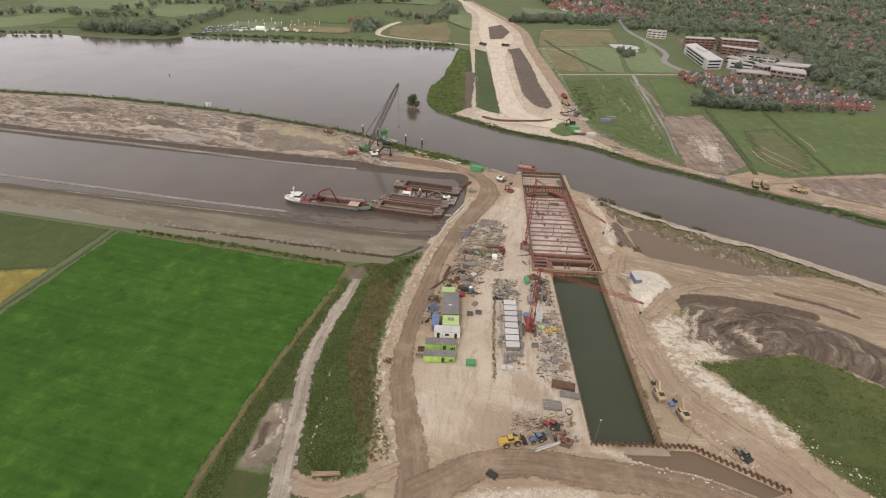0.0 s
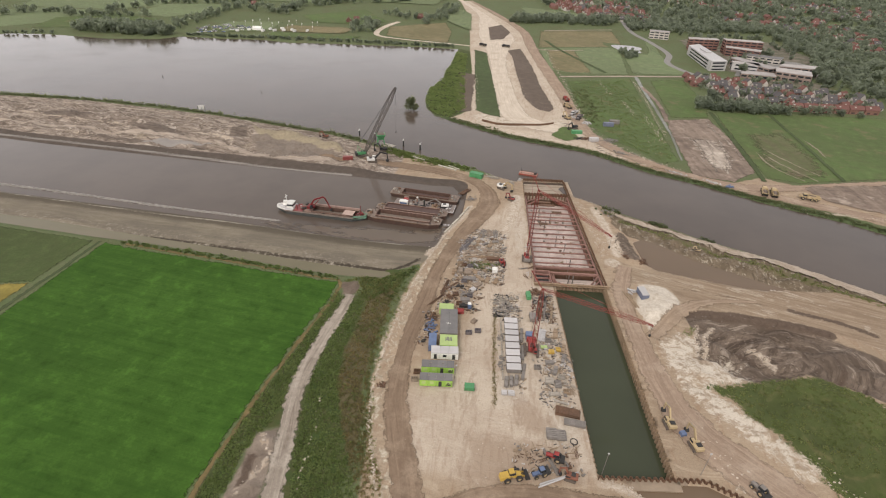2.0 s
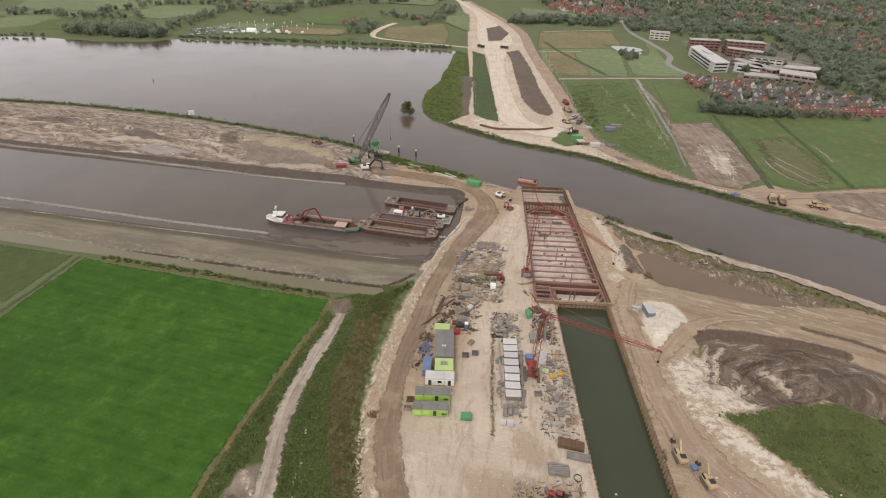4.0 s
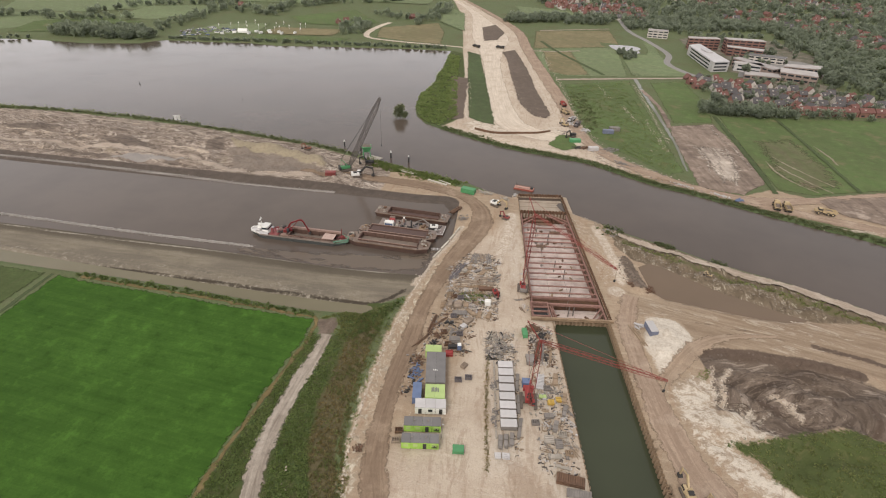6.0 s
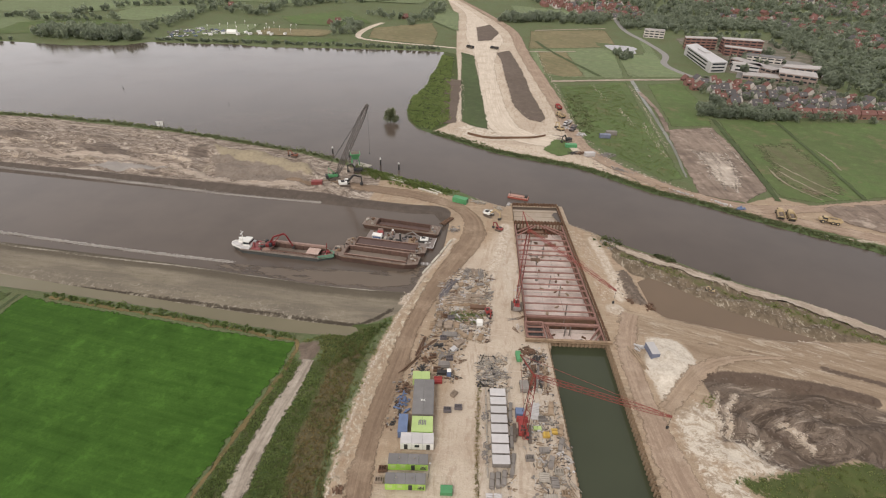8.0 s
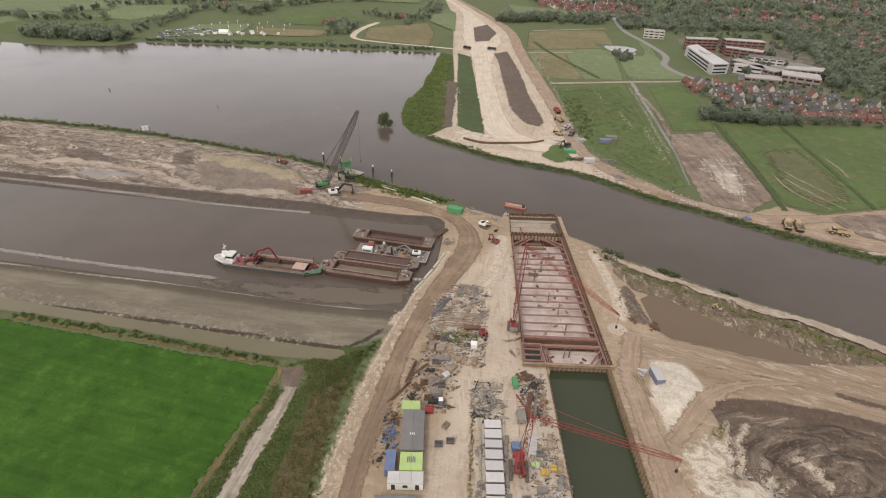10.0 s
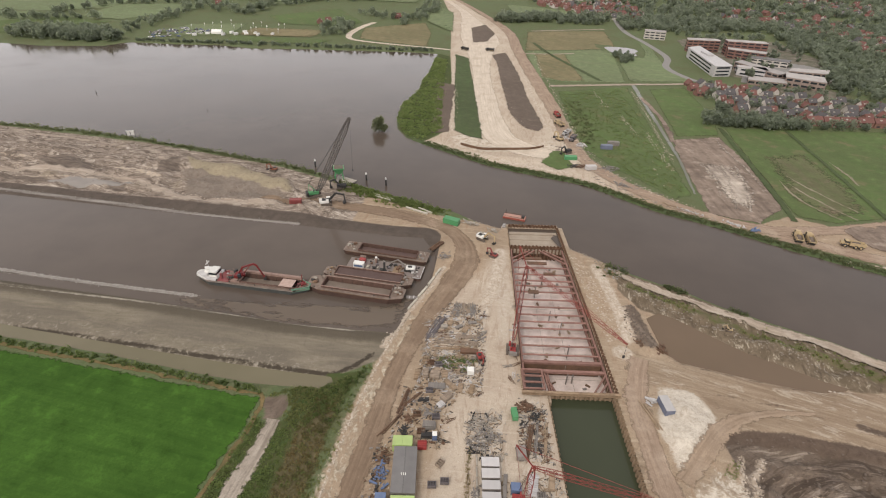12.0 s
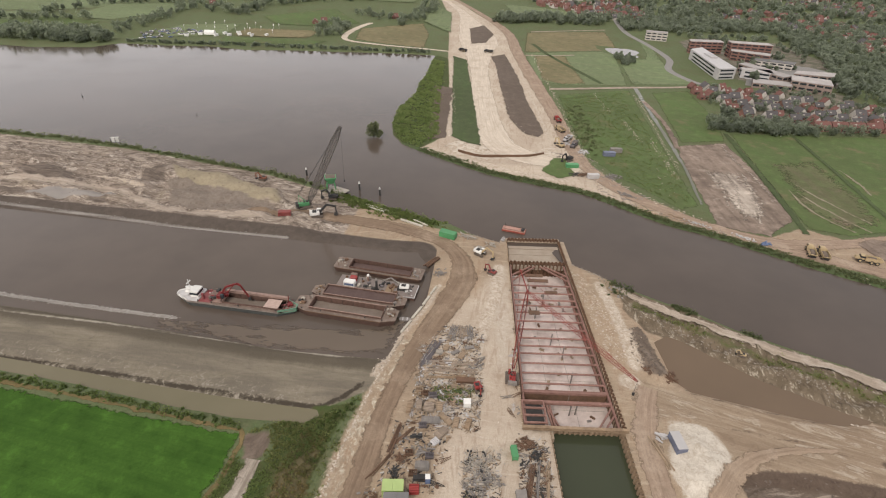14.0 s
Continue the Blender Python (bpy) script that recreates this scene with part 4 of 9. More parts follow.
def height(x, y):
    x, y = np.asarray(x, float), np.asarray(y, float)
    rough = np.clip(np.maximum.reduce([area(x, y, SITE), area(x, y, DIKE), area(x, y, MUD)]) / 4, 0, 1)
    wild = np.clip(np.maximum.reduce([area(x, y, MUD) / 4, (area(x, y, DIKE) - 6) / 8, area(x, y, LUSH) / 8, area(x, y, BANK) / 6]), 0, 1)
    wild *= np.clip((-area(x, y, CANAL) - 7) / 6, 0, 1) * np.clip(line_distance(x, y, RIVER_PATH) / 4 - 0.6, 0, 1)
    z = rough * 0.12 * noise2(x / 9, y / 9, 1) + wild * (1.9 * noise2(x / 8, y / 5, 2) + 0.7 * noise2(x / 3.6, y / 2.8, 3) + 0.3 * noise2(x / 1.7, y / 1.5, 4))
    z += np.clip((area(x, y, DIKE) - 10) / 9, 0, 1) * 1.6
    z += 2.4 * np.clip((area(x, y, YELLOW) + 2.5) / 5, 0, 1) - 1.6 * np.clip((area(x, y, MUD) + 0.5) / 3.5, 0, 1)
    z += np.clip(np.maximum(area(x, y, WHITE_SLOPE), area(x, y, WHITE_HEAP)) / 2, 0, 1) * (0.25 + 0.5 * noise2(x / 2.6, y / 2.2, 12) + 0.4 * noise2(x / 1.5, y / 1.5, 13))
    ring, turn = np.hypot((x - 99) * 0.8, (y - 151) * 1.3), np.arctan2(y - 151, x - 99)
    z += np.clip(area(x, y, MUD) / 4, 0, 1) * np.clip(ring / 8, 0, 1) * (1.5 * noise2(ring / 2.6 + 0.8 * noise2(x / 9, y / 9, 21), turn * 2.2, 20) + 0.7 * noise2(ring / 1.2, turn * 5, 22))
    z += np.clip(3.2 - line_distance(x, y, VERGE_EDGE), 0, 2) / 2 * np.clip(0.55 * noise2(x / 1.9, y / 2.4, 14) + 0.35 * noise2(x / 1.3, y / 1.1, 15), 0, 1)
    z += np.clip(area(x, y, BANK) / 3, 0, 1) * np.clip(0.7 * noise2(x / 2.2, y / 1.8, 16), -0.2, 1)
    z += np.clip(area(x, y, MUD2) / 3, 0, 1) * (0.6 + 0.5 * noise2(x / 2.5, y / 3.5, 9))
    white = np.maximum.reduce([w - line_distance(x, y, p) for p, w in WINDROWS])
    z += np.clip((white + 0.4) / 2.0, 0, 1) * (0.35 + 0.35 * noise2(x / 2.2, y / 2.2, 5))
    for mx, my, rx, ry, h in MOUNDS:
        z += h * np.exp(-((x - mx) / rx) ** 2 - ((y - my) / ry) ** 2)
    for pts, level in WATERS:
        z = np.minimum(z, np.maximum(level - 0.38 * area(x, y, pts) + 0.04 * noise2(x / 3, y / 3, 7), -4.5))
    return np.maximum(z, np.maximum(-0.25 - 0.45 * line_distance(x, y, RIPRAP), -4.5))


def line_of(fine_from, fine_to, step, low, high, grow):
    mid = list(np.arange(fine_from, fine_to, step))
    up, down, s = [fine_to], [fine_from], step
    while up[-1] < high:
        s *= grow
        up.append(up[-1] + s)
    s = step
    while down[-1] > low:
        s *= grow
        down.append(down[-1] - s)
    return np.array(down[:0:-1] + mid + up)


def mesh_object(name, verts, faces, mat, parent=None):
    me = bpy.data.meshes.new(name)
    me.from_pydata(verts, [], faces)
    me.materials.append(mat)
    ob = new(name, me)
    ob.parent = parent
    return ob


def add_attribute(me, name, values):
    me.attributes.new(name, "FLOAT", "POINT").data.foreach_set("value", np.asarray(values, np.float32))


def build_ground():
    gx = line_of(-320, 152, 1.35, -4300, 4300, 1.055)
    gy = line_of(44, 300, 1.35, -700, 306, 1.09)
    gy = np.concatenate([gy[gy < 300], np.arange(300, 660, 2.6), line_of(660, 663, 2.8, 660, 4700, 1.05)[1:]])
    xx, yy = np.meshgrid(gx, gy)
    shape, xx, yy = xx.shape, xx.ravel().copy(), yy.ravel().copy()
    hole = area(xx, yy, HOLE)
    for i in np.nonzero(np.abs(hole) < 1.1)[0]:
        xx[i], yy[i] = nearest_on(xx[i], yy[i], HOLE)
    hole[np.abs(hole) < 1.1] = 0
    zz = height(xx, yy)
    near_hole = np.clip(np.abs(area(xx, yy, HOLE)) / 3, 0, 1)
    zz = zz * np.where(zz > 0, near_hole, 1)
    idx = np.arange(xx.size).reshape(shape)
    quads = np.stack([idx[:-1, :-1], idx[:-1, 1:], idx[1:, 1:], idx[1:, :-1]], -1).reshape(-1, 4)
    gone = (hole[quads] > 0).any(1)
    flat = (hole[quads] == 0).all(1) & inside(xx[quads].mean(1), yy[quads].mean(1), HOLE)
    quads = quads[~(gone | flat)]
    ob = mesh_object("ground", np.stack([xx, yy, zz], 1).tolist(), quads.tolist(), M_GROUND)
    ob.data.shade_smooth()
    for key, v in sdfs(xx, yy).items():
        add_attribute(ob.data, key, np.clip(v, -15, 15) if key not in ("ring", "turn") else v)
    return tagged(ob, "flat ground of sand, mud, rough grass and scrub round the building site", "ground", kind="structure")


build_ground()
NEAR_X, NEAR_Y = np.arange(-140, 180, 1.0), np.arange(60, 332, 1.0)
NEAR_Z = height(*np.meshgrid(NEAR_X, NEAR_Y))


def ground_z(x, y):
    """The ground's height by a quick table."""
    i, j = int(round(x + 140)), int(round(y - 60))
    return float(NEAR_Z[j, i]) if 0 <= i < len(NEAR_X) and 0 <= j < len(NEAR_Y) else 0.0


def outline(pts, step, jitter, seed):
    out = []
    n = len(pts)
    for i in range(n):
        a, b = pts[i], pts[(i + 1) % n]
        k = max(1, int(math.dist(a, b) / step))
        for j in range(k):
            x, y = a[0] + (b[0] - a[0]) * j / k, a[1] + (b[1] - a[1]) * j / k
            out.append((x + jitter * float(noise2(x / 2.3, y / 2.3, seed)), y + jitter * float(noise2(x / 2.3, y / 2.3, seed + 3))))
    return out


def patch(name, pts, mat, lift=0.12, cell=8.0, step=3.0, jitter=0.5, label="", category="field", level=None, kind="structure", group=""):
    """A sheet of ground with an uneven outline, laid over the land (or level, for water)."""
    rim = outline(pts, step, jitter, len(name))
    xs, ys = [p[0] for p in rim], [p[1] for p in rim]
    pxs, pys = np.meshgrid(np.arange(min(xs), max(xs), cell), np.arange(min(ys), max(ys), cell))
    pxs, pys = pxs.ravel() + 0.013, pys.ravel() + 0.017
    ok = area(pxs, pys, rim) > cell * 0.3
    pts2 = [Vector(p) for p in rim] + [Vector(p) for p in zip(pxs[ok], pys[ok])]
    if level is None:          # a ring of points inside the rim, where the sheet thins out
        ring = np.array(grown(rim, -1.8))
        pts2 += [Vector(p) for p in ring[area(ring[:, 0], ring[:, 1], rim) > 1.2]]
    n = len(rim)
    vs, _, fs, *_ = mathutils_cdt(pts2, [], [list(range(n))], 1, 1e-4)
    vx, vy = np.array([v.x for v in vs]), np.array([v.y for v in vs])
    vz = np.full(vx.shape, level) if level is not None else height(vx, vy) + lift
    ob = mesh_object(name, np.stack([vx, vy, vz], 1).tolist(), [list(f) for f in fs], mat)
    add_attribute(ob.data, "rim", np.maximum(area(vx, vy, rim), 0))
    return tagged(ob, label, category, group, kind)


def ribbon(name, pts, width, mat, lift=0.14, step=2.5, across=6, jitter=0.4, label="", category="road"):
    """A road or strip along a line, with uneven edges and its own lengthwise coordinates."""
    widths = width if isinstance(width, list) else [width] * len(pts)
    path = smooth([(*p, w + 0.8) for p, w in zip(pts, widths)], step)
    vx, vy, al, ac, edge, faces, s = [], [], [], [], [], [], 0.0
    for i, (x, y, w) in enumerate(path):
        a, b = path[max(i - 1, 0)], path[min(i + 1, len(path) - 1)]
        d = math.dist(a[:2], b[:2]) or 1
        nx, ny = (b[1] - a[1]) / d, -(b[0] - a[0]) / d
        if i:
            s += math.dist(path[i - 1][:2], (x, y))
        for k in range(across + 1):
            o = (k / across - 0.5) * w
            if k in (0, across):
                o += jitter * float(0.6 * noise2(s / 5.0, k * 5.0, len(name)) + 0.6 * noise2(s / 1.3, k * 3.0, len(name) + 2))
            vx.append(x + nx * o), vy.append(y + ny * o), al.append(s), ac.append(o)
            edge.append(0.0 if k in (0, across) else (w / 2 - abs(o)) * max(1.0, 5.0 / w))
        if i:
            q = i * (across + 1)
            faces += [(q - across - 1 + k, q - across + k, q + k + 1, q + k) for k in range(across)]
    vz = height(vx, vy) + lift
    ob = mesh_object(name, list(zip(vx, vy, vz)), faces, mat)
    ob.data.shade_smooth()
    add_attribute(ob.data, "along", al)
    add_attribute(ob.data, "across", ac)
    add_attribute(ob.data, "rim", edge)
    return tagged(ob, label, category, kind="structure")


from mathutils.geometry import delaunay_2d_cdt as mathutils_cdt


def grown(pts, d):
    """The same outline, pushed outwards."""
    a2 = sum(pts[i - 1][0] * pts[i][1] - pts[i][0] * pts[i - 1][1] for i in range(len(pts)))
    sgn, out = (1 if a2 > 0 else -1), []
    for i in range(len(pts)):
        a, b = pts[i - 1], pts[(i + 1) % len(pts)]
        l = math.dist(a, b) or 1
        out.append((pts[i][0] + sgn * d * (b[1] - a[1]) / l, pts[i][1] - sgn * d * (b[0] - a[0]) / l))
    return out


patch("lake_water", grown(LAKE, 4), M_LAKE, cell=60, step=200, jitter=0, level=-0.6, label="broad brown-grey lake and river with a calm surface", category="water")
patch("canal_water", grown(CANAL, 3), M_CANAL, cell=40, step=100, jitter=0, level=-0.6, label="straight brown-grey canal with barges", category="water")
patch("shallow_water", [(-118, 201.5), (-90, 200), (-62, 198.6), (-40, 198.4), (-29, 201), (-26, 212), (-22.5, 222), (-30, 220), (-34, 212.5), (-60, 210), (-84, 207.5), (-104, 206)], M_SHOAL, cell=3, step=4, jitter=0.6, level=-0.592,
      label="shallow silty brown water over the flooded end of the berm", category="water")
patch("ditch_water", grown(DITCH, 2), M_DITCH, cell=40, step=100, jitter=0, level=-0.6, label="narrow muddy ditch beside the green field", category="water")
patch("pond_water", grown(POND, 1.5), M_POND, cell=20, step=60, jitter=0, level=-0.6, label="muddy brown pond behind the river bank", category="water")
patch("pool_water", grown(SOUTH_POOL, 1.0), M_POND, cell=20, step=60, jitter=0, level=-0.6, label="shallow muddy pool beside the sheet piling", category="water")
patch("far_pond_water", grown(FAR_POND, 2), M_CANAL, cell=40, step=60, jitter=0, level=-0.6, label="small grey pond in the distant meadow", category="water")
patch("trench_water", [TRENCH[0], TRENCH[1], TRENCH[2], TRENCH[3]], M_TRENCH, cell=20, step=60, jitter=0, level=-2.0,
      label="still dark green water in the sheet-piled trench", category="water")

# fields near the site
patch("field", [(-165.3, 174), (-154.6, 172.3), (-140.7, 171.3), (-113.8, 169.4), (-88, 167.6), (-65.6, 166), (-60.4, 165.4), (-60, 155.7), (-62.6, 137.7), (-65.7, 115.2), (-67.3, 95),
                (-68.4, 70), (-69, 20), (-172, 20), (-168, 116), (-166.8, 139)], M_FIELD, cell=6, step=2.2, jitter=0.5, label="large lush green crop field with faint rows")
ribbon("field_margin", [(-156, 174.3), (-140, 173), (-113, 171), (-88, 169), (-66, 167.2), (-59.6, 166), (-59.2, 155), (-61.7, 138), (-64.7, 115), (-66.4, 95), (-67.5, 70), (-67.5, 40)], 0.7,
       M_EDGE, 0.10, 2.0, 3, 0.7, "dry orange-brown grass margin along the crop field", "field edge")
patch("field", [(-330, 181), (-228, 177), (-170.5, 174.3), (-171.8, 143.5), (-190, 138.4), (-330, 120)], M_FIELDW, cell=10, step=4, jitter=0.5, label="dull olive-green field beyond the dividing ditch")
patch("field", [(-330, 118), (-190, 138), (-172, 143), (-172.5, 118), (-174, 20), (-330, 20)], M_STUBBLE, cell=12, step=4, jitter=0.5, label="yellow stubble field corner")
ribbon("field_ditch", [(-167.5, 174), (-168.6, 140), (-170.3, 116), (-173, 60), (-174, 20)], 1.0, M_STRIPG, 0.09, 3, 3, 0.6, "grassy dividing ditch between the fields", "ditch")

# tracks on the site
ribbon("haul_road", HAUL, HAUL_W, M_ROAD, 0.18, 2.0, 8, 0.6, "curving brown earth haul road with wheel ruts")
ribbon("link_track", [(-46, 73.5), (-36.5, 71.8), (-27.7, 75.4), (-21.5, 79.5), (-17.5, 83)], [6, 6, 5, 4, 2.5], M_LINK, 0.155, 1.5, 6, 0.6, "pale brown track joining farm track and haul road", "track")
ribbon("cross_road", CROSS, [9, 9, 8, 8.5, 9, 8, 8, 8, 8], M_ROAD, 0.23, 2.0, 8, 0.6, "brown earth road across the end of the trench")
ribbon("trench_road", RIGHT_ROAD, [6, 6.5, 6.5, 7, 9, 12, 13, 12, 11, 11], M_ROAD2, 0.18, 2.0, 8, 0.9, "brown sandy haul road along the sheet-piled trench")
ribbon("pit_road", [(56, 156), (64, 166), (72, 175), (84, 181.5), (100, 184)], [5, 5, 5, 2.6, 0.5], M_LINK, 0.22, 1.2, 6, 0.6, "brown sandy link track beside the white sand heap")
ribbon("river_path", RIVER_PATH, [3, 4, 4, 4.4, 5, 5.2, 5.5, 6, 6], M_TRACK, 0.5, 2.0, 5, 0.5,
       "pale path on the river bank")
ribbon("farm_track", FARM_TRACK, [3.4, 4.0, 4.4, 4.8, 4.8, 4.8, 4.8, 5.2, 5.4, 5.4], M_FARM, 0.16, 1.4, 6, 0.6, "pale two-rut farm track through rough grass")

# the road under construction on the far bank
ribbon("sand_road", [(-122, 1060), (-70, 905), (-44, 780), (-31, 700), (-27, 640), (-21, 560), (-12, 470), (-2, 400), (12, 376), (34, 366), (48, 358)], [10, 12, 34, 44, 30, 16, 18, 20, 20, 14, 10],
       M_PALEROAD, 0.16, 5, 8, 1.2, "wide white sand roadbed on the far bank")
ribbon("sand_road", [(-100, 1050), (-40, 890), (0, 760), (13, 650), (27, 545), (40, 455), (44, 410), (52, 366), (66, 338), (84, 319), (104, 305), (131, 295), (164, 301), (194, 311), (260, 330)],
       [8, 9, 12, 12, 12, 11, 9, 9, 9, 8, 7, 9, 7, 7, 7], M_ROAD2, 0.22, 4, 6, 0.8, "sandy haul road along the far bank")
ribbon("bank_grass", [(-58, 379), (-45, 370.5), (-22, 357), (-1, 345), (22, 338), (44, 331.6), (54, 327), (70, 315.5), (85, 305), (100, 299), (117, 290), (135, 280), (152, 272), (169, 265), (189, 253.5), (320, 191)], 3.4, M_STRIPG, 0.3, 2.5, 3, 0.7,
       "dark green grassy slope along the far river bank", "bank")
ribbon("wheel_track", [(112.5, 503), (116.5, 460), (116, 434), (113.5, 404)], 3.5, M_BARE, 0.3, 3, 3, 1.0, "brown worn strip beside the ditch", "track")
patch("lawn", [(-12.3, 188), (-11.2, 190.8), (-7.7, 191), (-4.1, 190), (0.5, 191.5), (1.2, 186.4), (-2.9, 184.3), (-8.7, 184.9)], M_STRIPG, 0.16, 2, 0.8, 0.5, label="patch of green weeds in the storage yard", category="grass")
ribbon("sand_road", [(128, 292), (157, 281), (182, 272), (230, 248), (320, 205)], [8, 8, 8, 9, 9], M_ROAD2, 0.20, 4, 6, 0.8, "sandy track along the far river bank")
patch("field", [(-51, 618), (-36, 604), (-24, 508), (-8.5, 384), (-17, 386), (-29, 396), (-40, 504)], M_STRIPG, 0.26, 10, 4, 0.8, label="green embankment strip between sand roads")
patch("field", [(-14, 624), (0, 640), (13.5, 556), (21.5, 479), (31, 414), (27, 406), (18, 409), (7, 440), (-1, 514), (-8, 590)], M_STRIPB, 0.30, 10, 4, 0.8, label="dark levelled soil strip between sand roads")
patch("field", [(-47, 770), (-30, 800), (-15, 740), (-22, 690), (-38, 680)], M_STRIPB, 0.34, 10, 4, 0.8, label="dark soil island in the far sand road")
patch("field", [(-56, 510), (-39, 504), (-32, 392), (-43, 388), (-48, 440)], M_STRIPB, 0.2, 8, 4, 1.0, label="bare dark soil beside the green embankment")
patch("field", [(26, 352), (34, 372), (41, 376), (46, 352), (36, 344)], M_MEADOW, 0.3, 5, 2, 0.9, label="triangle of green grass by the far bank")
# land beyond the river
patch("field", [(113, 409), (147.7, 420.8), (150, 380), (147, 320), (129, 301), (107, 306), (110, 366)], M_BARE, 0.15, 8, 3, 0.8, label="bare earth plot rutted by vehicles")
patch("field", [(124.6, 530), (157, 544), (157, 490), (154, 447), (148, 424), (119, 416)], M_MEADOW, 0.13, 12, 5, 0.6, label="bright green meadow beside the houses")
patch("field", [(156.6, 440), (200, 446), (287, 458), (420, 480), (420, 390), (228, 328), (165.5, 308), (150, 312), (153, 380)], M_MEADOW, 0.14, 14, 5, 0.8, label="green meadow in front of the houses")
patch("field", [(166, 300), (174, 305.5), (190, 309), (204, 313), (240, 322), (250, 300), (215, 272), (200, 274), (185, 280), (172, 285)], M_BARE, 0.26, 6, 3, 1.5, label="grey-brown levelled soil beside the far sand road")
patch("field", BROWN_MEADOW, M_WORNMEADOW, 0.24, 6, 2.5, 3.0, label="brown trampled part of the meadow")
for pts in ([(159, 354), (159.8, 331.5), (170.8, 311.7)], [(162.4, 352), (168, 334), (179, 313)], [(166, 362), (172, 345), (184, 322)], [(202, 389), (203, 372), (202.2, 356)]):
    ribbon("wheel_track", pts, 0.8, M_WHEEL, 0.32, 1.2, 2, 0.9, "pale wheel track worn across the meadow", "track")
for pts in ([(141, 374), (138, 350), (134, 330), (128, 312)], [(132, 372), (130, 350), (126, 330), (122, 314)], [(124, 368), (123, 348), (119, 328)], [(144, 415), (143, 395), (146, 372), (146, 345)]):
    ribbon("wheel_track", pts, 1.6, M_BAREPALE, 0.34, 1.5, 2, 1.0, "pale wheel rut across the bare plot", "track")
patch("field", [(119.8, 371), (139.4, 373), (141, 348), (137, 326), (130, 316), (122, 318), (121, 348)], M_BAREPALE, 0.26, 4, 2, 1.6, label="pale sandy middle of the bare plot")
ribbon("field_ditch", [(199.6, 446), (197.8, 383), (196, 345), (194.4, 316)], 2.2, M_STRIPG, 0.38, 5, 3, 0.6, "shallow grassy ditch through the meadow", "ditch")
ribbon("field_ditch", [(154, 440), (150.9, 368), (148, 320), (146.6, 306)], 3, M_STRIPG, 0.24, 5, 3, 0.6, "overgrown ditch beside the bare plot", "ditch")
patch("field", [(45.4, 506), (106, 533), (104, 326), (95, 320), (70, 352), (54, 380), (49, 440)], M_MEADOW, 0.12, 12, 4, 0.9, label="weedy green strip beside the haul road")
ribbon("field_ditch", [(113, 542), (111.7, 478), (111, 414), (109.7, 371), (106, 328)], [2.8, 2.0, 1.5, 1.1, 0.5], M_FARDITCH, 0.22, 6, 2, 0.3, "straight narrow grey ditch", "ditch")
patch("field", [(24, 768), (124, 805), (124, 720), (120, 690), (20, 655)], M_STRAW, 0.12, 20, 8, 0.6, label="ochre dry grassland beyond the haul road")
patch("field", [(20, 652), (118, 688), (108, 548), (52, 536), (30, 545)], M_MEADOW2, 0.12, 20, 8, 0.6, label="pale green rough pasture beyond the haul road")
patch("field", [(30, 640), (62, 650), (72, 545), (52, 538), (34, 548)], M_STRAW, 0.2, 14, 6, 1.0, label="dry yellowish part of the pasture")
patch("field", [(152, 700), (160, 800), (165, 734), (160, 620), (176, 566), (112, 552), (114, 620), (120, 652), (144, 656), (150, 680)], M_MEADOW2, 0.12, 20, 8, 0.6, label="park meadow along the town road")
ribbon("road", [(156, 960), (150, 815), (163, 733), (170, 664), (159, 618), (166, 585), (178, 566), (200, 556)], 6, M_ASPHALT, 0.22, 6, 2, 0.1, "curving light grey asphalt town road")
ribbon("road", [(40, 520), (66, 528), (108, 541), (150, 552), (172, 560)], 5, M_TRACK, 0.3, 6, 3, 0.3, "pale path across the pastures")
ribbon("road", [(20, 640), (48, 645), (72, 655)], 3, M_TRACK, 0.3, 6, 3, 0.3, "pale path across the pastures")
ribbon("road", [(30, 772), (80, 795), (126, 815)], 4, M_TRACK, 0.3, 6, 3, 0.3, "pale path across the pastures")
ribbon("field_ditch", [(30, 700), (48, 640), (86, 548)], 4, M_STRIPG, 0.3, 8, 2, 0.4, "dark grassy ditch through the pasture", "ditch")
